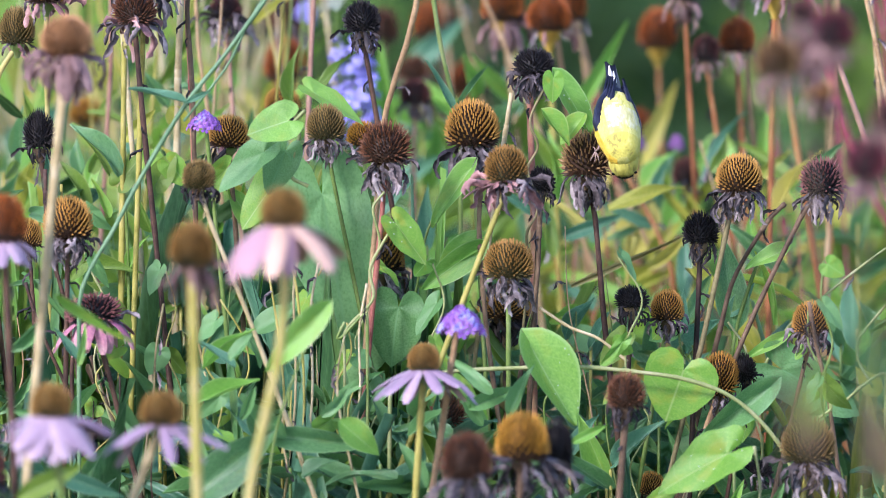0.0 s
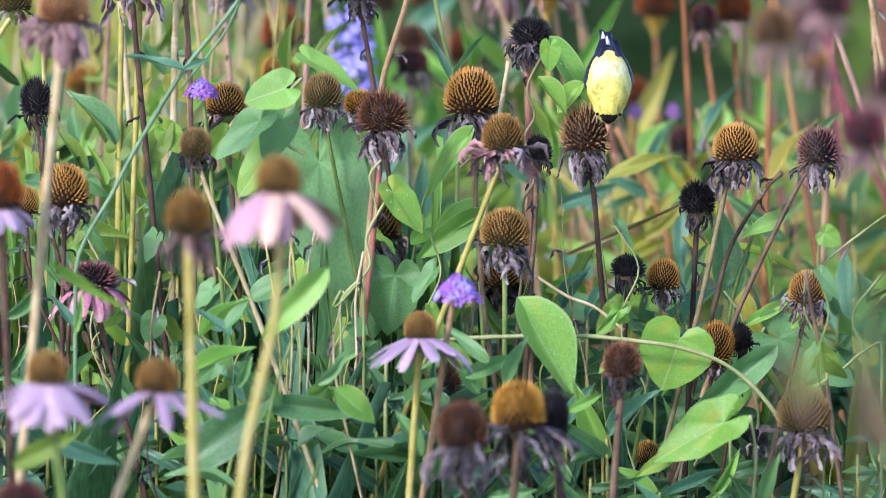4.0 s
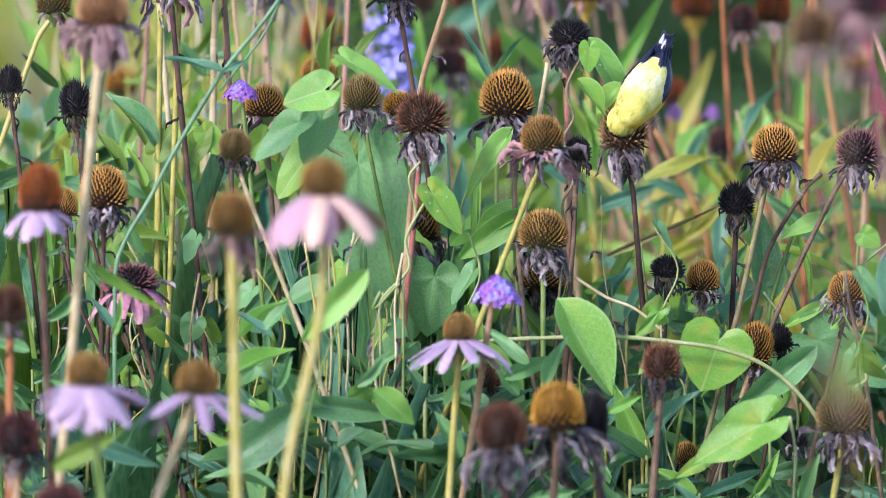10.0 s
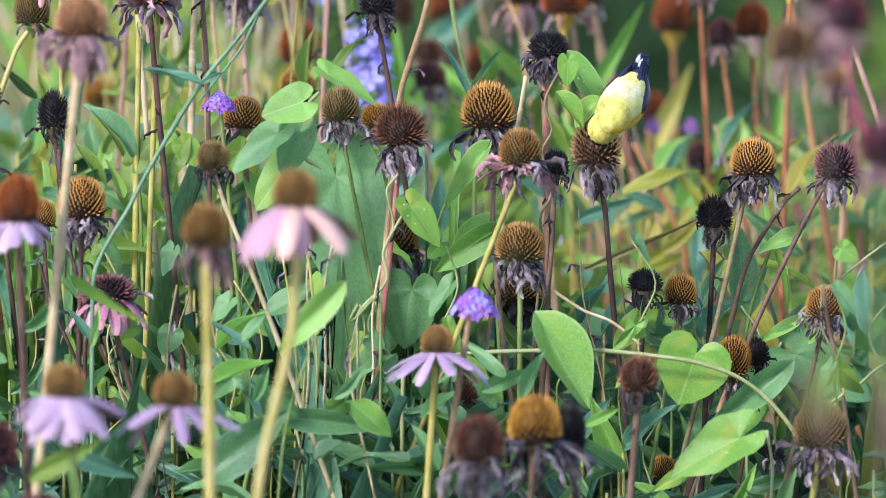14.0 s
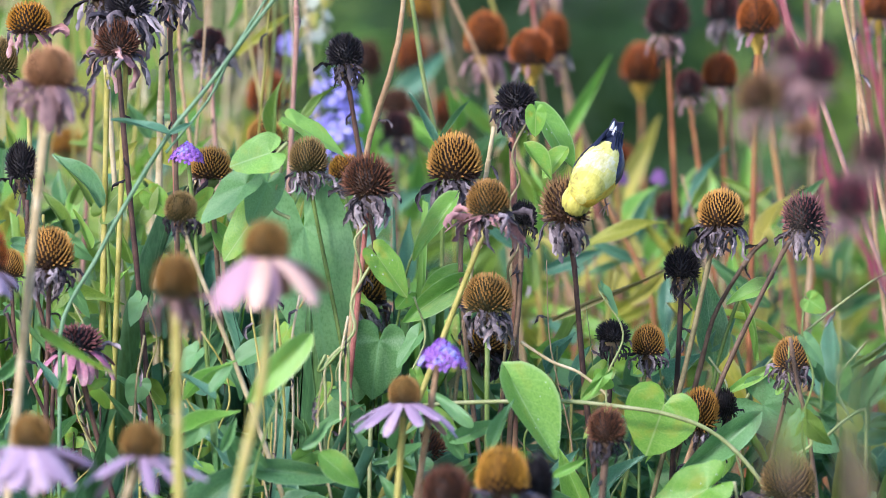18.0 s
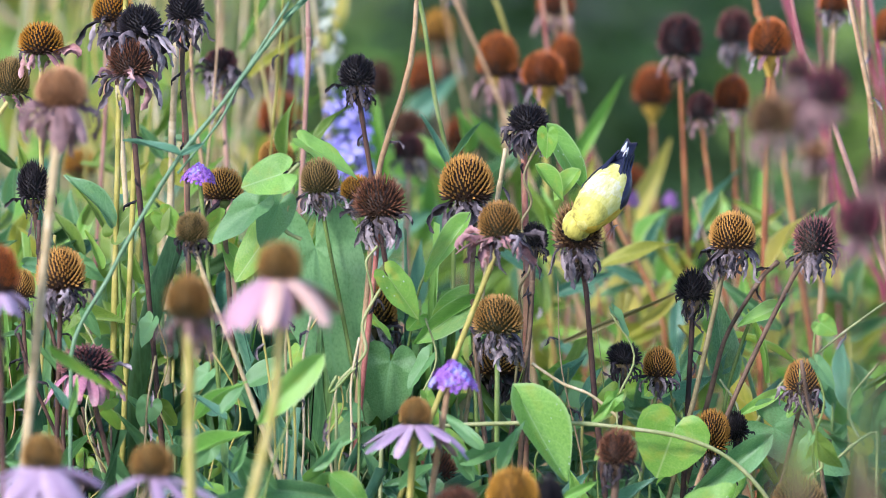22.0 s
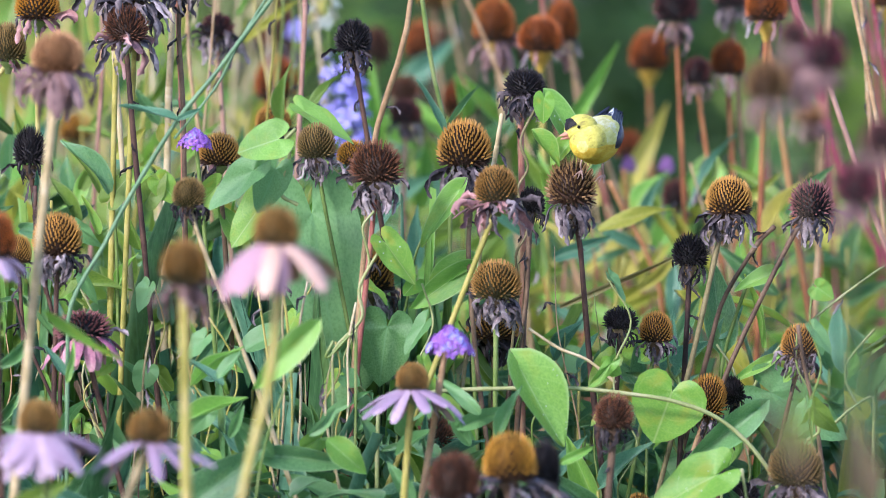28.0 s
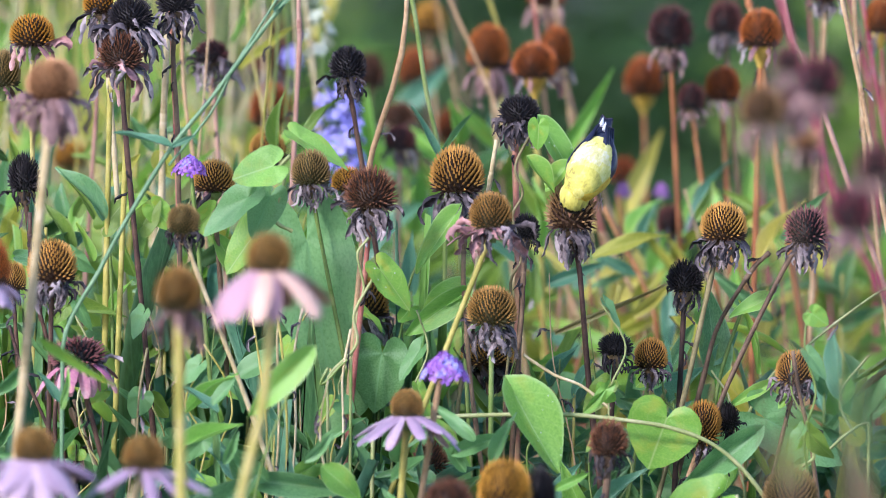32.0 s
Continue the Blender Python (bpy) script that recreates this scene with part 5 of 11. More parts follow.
bare_stalk(((-0.0801, 9.1000, 0.0000), (-0.1400, 9.1000, 0.5577), (-0.1477, 9.1000, 0.6298), (-0.1487, 9.1000, 0.7017), (-0.1422, 9.1000, 0.7633)), (0.0015, 0.0005), "yellow", "dry_stalk", "", 114)
bare_stalk(((-0.3066, 9.0200, 0.0000), (-0.2958, 9.0200, 0.5682), (-0.2948, 9.0200, 0.6182), (-0.2997, 9.0200, 0.6682), (-0.3105, 9.0200, 0.7110)), (0.0017, 0.0006), "pale", "dry_stalk", "", 115)
bare_stalk(((-0.3376, 9.0500, 0.0000), (-0.3882, 9.0500, 0.5643), (-0.3937, 9.0500, 0.6252), (-0.3770, 9.0500, 0.6860), (-0.3824, 9.0500, 0.7381)), (0.0020, 0.0007), "tan", "dry_stalk", "", 117)
bare_stalk(((-0.2174, 9.1000, 0.0000), (-0.1860, 9.1000, 0.5577), (-0.1814, 9.1000, 0.6388), (-0.1941, 9.1000, 0.7197), (-0.1880, 9.1000, 0.7889)), (0.0015, 0.0005), "green", "dry_stalk", "", 118)
bare_stalk(((0.1241, 9.0000, 0.0000), (0.2153, 9.0000, 0.5708), (0.2233, 9.0000, 0.6083), (0.2399, 9.0000, 0.6457), (0.2554, 9.0000, 0.6777)), (0.0017, 0.0006), "pale", "dry_stalk", "", 120)
bare_stalk(((0.1852, 9.1000, 0.0000), (0.1410, 9.1000, 0.5577), (0.1339, 9.1000, 0.6478), (0.1138, 9.1000, 0.7377), (0.1100, 9.1000, 0.8146)), (0.0015, 0.0005), "tan", "dry_stalk", "", 122)
bare_stalk(((0.2662, 9.0200, 0.0000), (0.1600, 9.0200, 0.5682), (0.1460, 9.0200, 0.6432), (0.1515, 9.0200, 0.7181), (0.1445, 9.0200, 0.7821)), (0.0017, 0.0006), "green", "dry_stalk", "", 123)
bare_stalk(((-0.1705, 10.0000, 0.0000), (-0.2038, 10.0000, 0.6995), (-0.2092, 10.0000, 0.8120), (-0.2145, 10.0000, 0.9130), (-0.2223, 10.0000, 1.0976)), (0.0022, 0.0019), "tan", "dry_stalk", "", 124)
bare_stalk(((-0.2481, 10.3000, 0.0000), (-0.2098, 10.3000, 0.7375), (-0.2038, 10.3000, 0.8532), (-0.1978, 10.3000, 0.9571), (-0.1922, 10.3000, 1.0781)), (0.0030, 0.0026), "pale", "dry_stalk", "", 125)
bare_stalk(((-0.2563, 10.5000, 0.0000), (-0.2021, 10.5000, 0.7061), (-0.1931, 10.5000, 0.8240), (-0.1841, 10.5000, 0.9300), (-0.1749, 10.5000, 1.0650)), (0.0020, 0.0018), "pale", "dry_stalk", "", 126)
bare_stalk(((-0.2115, 9.9000, 0.0000), (-0.2681, 9.9000, 0.7880), (-0.2761, 9.9000, 0.8992), (-0.2908, 9.9000, 1.1042)), (0.0022, 0.0019), "pale", "dry_stalk", "", 127)
bare_stalk(((0.2511, 10.0000, 0.0000), (0.1544, 10.0000, 0.7670), (0.1403, 10.0000, 0.8794), (0.1262, 10.0000, 0.9802), (0.1130, 10.0000, 1.0976)), (0.0029, 0.0025), "tan", "dry_stalk", "", 128)
bare_stalk(((0.2025, 10.3000, 0.0000), (0.0553, 10.3000, 0.7375), (0.0322, 10.3000, 0.8532), (0.0092, 10.3000, 0.9571), (-0.0123, 10.3000, 1.0781)), (0.0020, 0.0017), "tan", "dry_stalk", "", 129)
bare_stalk(((0.1681, 10.5000, 0.0000), (0.0711, 10.5000, 0.6470), (0.0534, 10.5000, 0.7651), (0.0358, 10.5000, 0.8712), (0.0100, 10.5000, 1.0650)), (0.0024, 0.0020), "brown", "dry_stalk", "", 130)
bare_stalk(((0.2285, 9.9000, 0.0000), (0.1391, 9.9000, 0.7100), (0.1251, 9.9000, 0.8214), (0.1112, 9.9000, 0.9214), (0.0907, 9.9000, 1.1042)), (0.0029, 0.0025), "red", "dry_stalk", "", 131)
bare_stalk(((0.4542, 10.0000, 0.0000), (0.3951, 10.0000, 0.7502), (0.3863, 10.0000, 0.8625), (0.3775, 10.0000, 0.9634), (0.3680, 10.0000, 1.0976)), (0.0019, 0.0017), "crimson", "dry_stalk", "", 132)
bare_stalk(((0.3576, 10.3000, 0.0000), (0.3898, 10.3000, 0.7028), (0.3951, 10.3000, 0.8186), (0.4004, 10.3000, 0.9225), (0.4067, 10.3000, 1.0781)), (0.0023, 0.0020), "tan", "dry_stalk", "", 133)
bare_stalk(((0.3701, 10.5000, 0.0000), (0.2685, 10.5000, 0.5049), (0.2446, 10.5000, 0.6233), (0.2209, 10.5000, 0.7297)), (0.0030, 0.0026), "orange", "dry_stalk", "", 134)
bare_stalk(((0.3103, 9.9000, 0.0000), (0.2198, 9.9000, 0.5984), (0.2029, 9.9000, 0.7100), (0.1861, 9.9000, 0.8103)), (0.0019, 0.0017), "orange", "dry_stalk", "", 135)
bare_stalk(((0.3705, 10.0000, 0.0000), (0.2333, 10.0000, 0.5473), (0.2050, 10.0000, 0.6601), (0.1768, 10.0000, 0.7614)), (0.0022, 0.0019), "tan", "dry_stalk", "", 136)
bare_stalk(((0.3614, 10.3000, 0.0000), (0.2692, 10.3000, 0.5228), (0.2487, 10.3000, 0.6390), (0.2282, 10.3000, 0.7433)), (0.0030, 0.0026), "pink", "dry_stalk", "", 137)
bare_stalk(((0.4635, 10.5000, 0.0000), (0.4331, 10.5000, 0.5642), (0.4267, 10.5000, 0.6825), (0.4204, 10.5000, 0.7887)), (0.0020, 0.0018), "brown", "dry_stalk", "", 138)
bare_stalk(((0.2923, 9.9000, 0.0000), (0.3033, 9.9000, 0.5089), (0.3057, 9.9000, 0.6208), (0.3082, 9.9000, 0.7212)), (0.0022, 0.0019), "red", "dry_stalk", "", 139)
bare_stalk(((-0.0006, 10.0000, 0.0000), (-0.0973, 10.0000, 0.7839), (-0.1112, 10.0000, 0.8962), (-0.1361, 10.0000, 1.0976)), (0.0029, 0.0025), "pale", "dry_stalk", "", 140)
grass_a = thing("tall_grass", (-0.3043, 8.8500, 0), "tall bluish green grass stalk leaning across the meadow", "grass", "")
part_of("stem", tube("stem", ((-0.0150, 0.0000, 0.0000), (-0.0150, 0.0000, 0.7705), (0.0175, 0.0000, 0.8403), (0.0439, 0.0000, 0.8900), (0.0797, 0.0000, 0.9482), (0.1144, 0.0000, 0.9919), (0.1491, 0.0000, 1.0390), (0.1912, 0.0000, 1.0935)), 0.0020, STEM["bluegreen"], 36, 7, 0.1, 0), grass_a)
part_of("stem", tube("stem", ((0.0772, 0.0000, 0.9323), (0.1144, 0.0000, 0.9795), (0.1343, 0.0000, 1.0192), (0.1739, 0.0000, 1.0836)), 0.0012, STEM["bluegreen"], 24, 7, 0.1, 0), grass_a)
blade(grass_a, (-0.2244, 8.8400, 0.9491), (-0.2748, 8.8400, 0.9635), 0.0079, "blue", "lance", 30, 0)
blade(grass_a, (-0.2244, 8.8400, 0.9491), (-0.2021, 8.8400, 0.9605), 0.0059, "blue", "lance", 0, 0)
blade(grass_a, (-0.1354, 8.8500, 1.0687), (-0.1057, 8.8500, 1.0935), 0.0049, "blue", "grass", 0, 0)
grass_b = thing("tall_grass", (0.0134, 9.2200, 0), "tall light green grass stalk with narrow leaves", "grass", "")
part_of("stem", tube("stem", ((0.0026, 0.0000, 0.0000), (0.0026, 0.0000, 0.8385), (-0.0010, 0.0000, 0.9007), (-0.0155, 0.0000, 0.9680), (-0.0268, 0.0000, 1.0403), (-0.0361, 0.0000, 1.0764)), 0.0021, STEM["green"], 28, 7, 0.1, 0), grass_b)
blade(grass_b, (0.0098, 9.2200, 0.9059), (-0.0149, 9.2200, 0.9550), 0.0077, "blue", "lance", 20, 0)
blade(grass_b, (0.0113, 9.2200, 0.9059), (0.0402, 9.2200, 0.9499), 0.0062, "green", "lance", -20, 0)
vine_a = thing("bindweed_vine", (-0.1315, 8.9000, 0), "climbing vine with heart-shaped green leaves among coneflower stalks", "vine", "climbing vines")
part_of("stem", tube("stem", ((0.0647, 0.0000, 0.0000), (0.0647, 0.0000, 0.7549), (0.0398, 0.0000, 0.7348), (0.0448, 0.0000, 0.7499)), 0.0015, STEM["green"], 20, 7, 0.1, 1), vine_a)
part_of("stem", tube("stem", ((0.0120, 0.0400, 0.8662), (-0.0030, 0.0400, 0.8763), (0.0045, 0.0400, 0.9114), (-0.0030, 0.0400, 0.9190), (0.0096, 0.0400, 0.9340)), 0.0017, STEM["vine"], 28, 7, 0.1, 2), vine_a)
blade(vine_a, (-0.1364, 8.9000, 0.9282), (-0.1722, 8.9000, 0.9162), 0.0377, "bright", "heart", 10, 0)
blade(vine_a, (-0.1143, 9.0500, 0.9387), (-0.0709, 9.0500, 0.9113), 0.0262, "bright", "heart", -35, 0)
blade(vine_a, (-0.1587, 8.9200, 0.8983), (-0.1997, 8.9200, 0.8642), 0.0288, "vine", "heart", 15, 1)
blade(vine_a, (-0.1395, 8.9400, 0.8974), (-0.1551, 8.9400, 0.8587), 0.0309, "vine", "heart", -10, 0)
blade(vine_a, (-0.1080, 9.0200, 0.8507), (-0.0870, 9.0200, 0.7272), 0.0800, "vine", "heart", 5, 0)
blade(vine_a, (-0.0400, 9.0300, 0.7480), (-0.0476, 9.0300, 0.6945), 0.0520, "vine", "heart", 12, 1)
blade(vine_a, (-0.0730, 9.0500, 0.7177), (-0.1137, 9.0500, 0.6717), 0.0560, "vine", "heart", -12, 2)
blade(vine_a, (-0.1490, 9.0600, 0.8605), (-0.1806, 9.0600, 0.8161), 0.0363, "lime", "heart", 20, 0)
blade(vine_a, (-0.1955, 9.1000, 0.8657), (-0.2210, 9.1000, 0.8402), 0.0233, "lime", "heart", -20, 0)
blade(vine_a, (-0.2470, 9.1200, 0.8689), (-0.2292, 9.1200, 0.8484), 0.0223, "lime", "heart", 10, 0)
vine_b = thing("bindweed_vine", (-0.0568, 8.9000, 0), "pale vine twining up a reddish coneflower stalk", "vine", "climbing vines")
part_of("stem", tube("stem", ((-0.0303, 0.0300, 0.0000), (-0.0303, 0.0300, 0.7112), (-0.0292, 0.0300, 0.7390), (-0.0052, 0.0300, 0.7666), (-0.0077, 0.0300, 0.7943), (0.0098, 0.0300, 0.8270), (0.0148, 0.0300, 0.8345)), 0.0015, STEM["vine"], 32, 7, 0.1, 3), vine_b)
part_of("stem", tube("stem", ((-0.0077, 0.0300, 0.7943), (0.0008, 0.0300, 0.8169), (-0.0051, 0.0300, 0.8471), (0.0049, 0.0300, 0.8622)), 0.0012, STEM["vine"], 24, 7, 0.1, 4), vine_b)
dew_on(blade(vine_b, (-0.0409, 8.9200, 0.8341), (-0.0150, 8.9200, 0.7989), 0.0288, "lime", "heart", -15, 0), 6, 146)
vine_c = thing("bindweed_vine", (0.0030, 9.0000, 0), "vine with long green leaves beside an orange seed head", "vine", "climbing vines")
part_of("stem", tube("stem", ((-0.0456, 0.0500, 0.0000), (-0.0456, 0.0500, 0.6973), (-0.0279, 0.0500, 0.7585), (-0.0152, 0.0500, 0.8197), (0.0203, 0.0500, 0.8757)), 0.0013, STEM["green"], 24, 7, 0.1, 5), vine_c)
blade(vine_c, (0.0242, 9.0000, 0.8755), (-0.0111, 9.0000, 0.8238), 0.0230, "bright", "ovate", 25, 0)
blade(vine_c, (0.0308, 9.0200, 0.8025), (-0.0200, 9.0200, 0.7650), 0.0250, "bright", "ovate", -20, 0)
blade(vine_c, (0.0334, 9.0300, 0.8090), (-0.0081, 9.0300, 0.7851), 0.0250, "bright", "ovate", 10, 1)
vine_d = thing("bindweed_vine", (0.0815, 9.0500, 0), "vine twining round a dark stalk with dew-spotted heart leaves", "vine", "climbing vines")
part_of("stem", tube("stem", ((-0.0115, 0.0100, 0.0000), (-0.0115, 0.0100, 0.6961), (-0.0039, 0.0100, 0.7779), (-0.0065, 0.0100, 0.8110), (0.0036, 0.0100, 0.8340), (-0.0055, 0.0100, 0.8696), (0.0036, 0.0100, 0.8900), (-0.0035, 0.0100, 0.9129), (0.0066, 0.0100, 0.9368), (0.0167, 0.0100, 0.9536)), 0.0013, STEM["olive"], 44, 7, 0.1, 6), vine_d)
blade(vine_d, (0.0981, 8.9900, 0.9580), (0.0975, 8.9900, 0.9360), 0.0185, "lime", "heart", 0, 0)
dew_on(blade(vine_d, (0.1029, 9.0200, 0.9546), (0.1342, 9.0200, 0.9039), 0.0245, "bright", "ovate", -16, 0), 6, 148)
blade(vine_d, (0.0914, 8.9800, 0.9263), (0.1105, 8.9800, 0.8976), 0.0190, "lime", "ovate", -30, 3)
blade(vine_d, (0.1238, 9.0000, 0.9210), (0.1060, 9.0000, 0.8967), 0.0200, "lime", "ovate", 20, 3)
vine_e = thing("bindweed_vine", (0.0926, 8.8800, 0), "vine with large bright heart-shaped leaves wet with dew", "vine", "climbing vines")
part_of("stem", tube("stem", ((-0.1394, 0.0000, 0.0000), (-0.1394, 0.0000, 0.6920), (-0.0946, 0.0000, 0.7070), (-0.0349, 0.0000, 0.7110), (0.0299, 0.0000, 0.7120), (0.0846, 0.0000, 0.7070), (0.1220, 0.0000, 0.7010), (0.1594, 0.0000, 0.6870), (0.1893, 0.0000, 0.6619), (0.2119, 0.0000, 0.6293), (0.2195, 0.0000, 0.5966)), 0.0020, STEM["vine"], 48, 7, 0.1, 7), vine_e)
part_of("stem", tube("stem", ((-0.0069, 0.0700, 0.7569), (0.0207, 0.0700, 0.7392), (0.0458, 0.0700, 0.7291), (0.0710, 0.0700, 0.7089)), 0.0015, STEM["pale"], 24, 7, 0.1, 8), vine_e)
dew_on(blade(vine_e, (0.0765, 8.8600, 0.7344), (0.1133, 8.8600, 0.6613), 0.0480, "bright", "ovate", -22, 3), 9, 154)
blade(vine_e, (0.2126, 8.9000, 0.7072), (0.1967, 8.9000, 0.6620), 0.0634, "lime", "heart", -5, 0)
vine_f = thing("bindweed_vine", (0.2547, 8.8000, 0), "vine with broad yellow-green leaf spotted with dew", "vine", "climbing vines")
part_of("stem", tube("stem", ((0.0207, 0.0200, 0.0000), (0.0207, 0.0200, 0.5645), (0.0230, 0.0200, 0.6144), (0.0179, 0.0200, 0.6493)), 0.0015, STEM["vine"], 20, 7, 0.1, 9), vine_f)
dew_on(blade(vine_f, (0.2479, 8.7800, 0.6475), (0.1869, 8.7800, 0.6152), 0.0460, "lime", "heart", 14, 1), 10, 156)
blade(vine_f, (0.2870, 8.9000, 0.6918), (0.2263, 8.9000, 0.6435), 0.0260, "vine", "ovate", -20, 1)
blade(vine_f, (0.2055, 8.8000, 0.6160), (0.1710, 8.8000, 0.5970), 0.0147, "lime", "lance", 0, 0)
vine_g = thing("bindweed_vine", (0.3324, 8.9000, 0), "vine with pale bluish green leaves and a pale twining stem", "vine", "climbing vines")
part_of("stem", tube("stem", ((0.0588, 0.0000, 0.0000), (0.0588, 0.0000, 0.7022), (0.0399, 0.0000, 0.6946), (0.0200, 0.0000, 0.6770), (0.0110, 0.0000, 0.6796), (0.0100, 0.0000, 0.6720), (0.0001, 0.0000, 0.6645)), 0.0015, STEM["vine"], 32, 7, 0.1, 10), vine_g)
part_of("stem", tube("stem", ((0.0673, 0.2000, 0.7428), (0.0430, 0.2000, 0.7120), (0.0431, 0.2000, 0.6915), (0.0559, 0.2000, 0.6684)), 0.0013, STEM["vine"], 24, 7, 0.1, 11), vine_g)
blade(vine_g, (0.2863, 9.1000, 0.6750), (0.3297, 9.1000, 0.6658), 0.0253, "vine", "lance", 20, 0)
blade(vine_g, (0.3053, 9.0600, 0.6885), (0.3740, 9.0600, 0.6475), 0.0480, "vine", "heart", 10, 0)
blade(vine_g, (0.3935, 9.1000, 0.6606), (0.3730, 9.1000, 0.6863), 0.0203, "yellow", "lance", 0, 0)
herb_a = thing("leafy_stalk", (0.2835, 9.1000, 0), "leafy green stalk with pointed leaves", "plant", "leafy meadow plants")
part_of("stem", tube("stem", ((-0.0252, 0.0000, 0.0000), (-0.0252, 0.0000, 0.6298), (-0.0203, 0.0000, 0.7120), (0.0024, 0.0000, 0.7889)), 0.0018, STEM["green"], 20, 7, 0.1, 12), herb_a)
blade(herb_a, (0.3112, 9.0500, 0.8003), (0.2707, 9.0500, 0.7815), 0.0181, "bright", "lance", 15, 0)
blade(herb_a, (0.2627, 9.1200, 0.7174), (0.2533, 9.1200, 0.8022), 0.0315, "green", "lance", 10, 0)
blade(herb_a, (0.2586, 9.1200, 0.7303), (0.2815, 9.1200, 0.7611), 0.0152, "blue", "lance", 0, 0)
blade(herb_a, (0.3128, 9.0600, 0.7217), (0.2672, 9.0600, 0.6961), 0.0121, "bright", "lance", 0, 0)
herb_b = thing("leafy_stalk", (-0.3076, 9.1000, 0), "leafy stalk with pale-edged pointed leaves", "plant", "leafy meadow plants")
part_of("stem", tube("stem", ((0.0249, 0.0000, 0.0000), (0.0249, 0.0000, 0.6915), (0.0228, 0.0000, 0.8043), (0.0179, 0.0000, 0.8606)), 0.0018, STEM["green"], 20, 7, 0.1, 13), herb_b)
blade(herb_b, (-0.2897, 9.0500, 0.8645), (-0.3259, 9.0500, 0.9164), 0.0212, "green", "lance", 30, 1)
blade(herb_b, (-0.2897, 9.1000, 0.8555), (-0.2718, 9.1000, 0.8785), 0.0228, "spring", "heart", 0, 0)
blade(herb_b, (-0.2572, 9.1200, 0.8535), (-0.2418, 9.1200, 0.8792), 0.0229, "spring", "heart", 0, 0)
blade(herb_b, (-0.2490, 9.2000, 0.9129), (-0.2285, 9.2000, 0.8870), 0.0205, "yellow", "lance", 20, 0)
blade(herb_b, (-0.2928, 9.2000, 0.8819), (-0.2618, 9.2000, 0.9103), 0.0143, "yellow", "lance", 20, 0)
herb_c = thing("leafy_stalk", (-0.1273, 8.6000, 0), "green stalk with one pale broad leaf", "plant", "leafy meadow plants")
part_of("stem", tube("stem", ((-0.0253, 0.0500, 0.0000), (-0.0253, 0.0500, 0.5873), (-0.0154, 0.0500, 0.6852), (0.0211, 0.0500, 0.7853)), 0.0012, STEM["green"], 20, 7, 0.1, 14), herb_c)
dew_on(blade(herb_c, (-0.1041, 8.6000, 0.7923), (-0.1524, 8.6000, 0.7399), 0.0250, "bright", "ovate", -15, 0), 3, 143)
blade(herb_c, (-0.3257, 8.5000, 0.8188), (-0.2611, 8.5000, 0.7766), 0.0104, "lime", "lance", 35, 0)
herb_d = thing("leafy_stalk", (-0.1304, 8.8000, 0), "low plant with long dark green toothed leaves", "plant", "leafy meadow plants")
part_of("stem", tube("stem", ((-0.0595, 0.0000, 0.0000), (-0.0595, 0.0000, 0.5472), (-0.0495, 0.0000, 0.6170), (-0.0247, 0.0000, 0.6518)), 0.0020, STEM["green"], 20, 7, 0.1, 15), herb_d)
blade(herb_d, (-0.1547, 8.7800, 0.6642), (-0.0611, 8.7800, 0.6543), 0.0225, "green", "lance", 20, 0)
blade(herb_d, (-0.0903, 8.7500, 0.6803), (-0.0550, 8.7500, 0.6501), 0.0253, "bright", "lance", 0, 0)
blade(herb_d, (-0.2169, 8.7000, 0.6200), (-0.1435, 8.7000, 0.6790), 0.0388, "green", "lance", 10, 0)
blade(herb_d, (-0.2166, 8.9000, 0.7097), (-0.1667, 8.9000, 0.6645), 0.0178, "blue", "lance", 30, 0)
blade(herb_d, (-0.2105, 8.8500, 0.6706), (-0.1783, 8.8500, 0.6255), 0.0118, "blue", "lance", 20, 0)
blade(herb_d, (-0.1833, 8.8500, 0.6105), (-0.1880, 8.8500, 0.7405), 0.0059, "green", "grass", 40, 0)
blade(herb_d, (-0.3302, 8.6000, 0.6524), (-0.2723, 8.6000, 0.6330), 0.0163, "blue", "lance", 20, 0)
blade(herb_d, (-0.3514, 8.3000, 0.6696), (-0.2953, 8.3000, 0.7001), 0.0185, "spring", "lance", 10, 0)
blade(herb_d, (-0.1643, 9.0500, 0.7381), (-0.0983, 9.0500, 0.7687), 0.0252, "green", "lance", 20, 0)
blade(herb_d, (-0.1688, 9.0200, 0.7262), (-0.1284, 9.0200, 0.7517), 0.0251, "vine", "lance", -20, 0)
herb_e = thing("leafy_stalk", (0.2021, 9.6000, 0), "yellowing long-leaved plant behind the bird", "plant", "leafy meadow plants")
part_of("stem", tube("stem", ((-0.0320, 0.0000, 0.0000), (-0.0320, 0.0000, 0.6441), (-0.0268, 0.0000, 0.7091), (-0.0188, 0.0000, 0.7523)), 0.0024, STEM["yellow"], 20, 7, 0.1, 16), herb_e)
blade(herb_e, (0.1920, 10.2000, 0.7532), (0.2363, 10.2000, 0.8488), 0.0240, "gold", "grass", 10, 0)
blade(herb_e, (0.1251, 9.9000, 0.8353), (0.1814, 9.9000, 0.9352), 0.0165, "bright", "grass", 10, 0)
blade(herb_e, (0.1171, 9.2500, 0.7444), (0.2320, 9.2500, 0.7950), 0.0062, "straw", "grass", 20, 0)
blade(herb_e, (0.1683, 10.1500, 0.6380), (0.2307, 10.1500, 0.7067), 0.0336, "yellow", "lance", 20, 0)
blade(herb_e, (0.2479, 10.1500, 0.6495), (0.1910, 10.1500, 0.6952), 0.0240, "yellow", "lance", -20, 0)
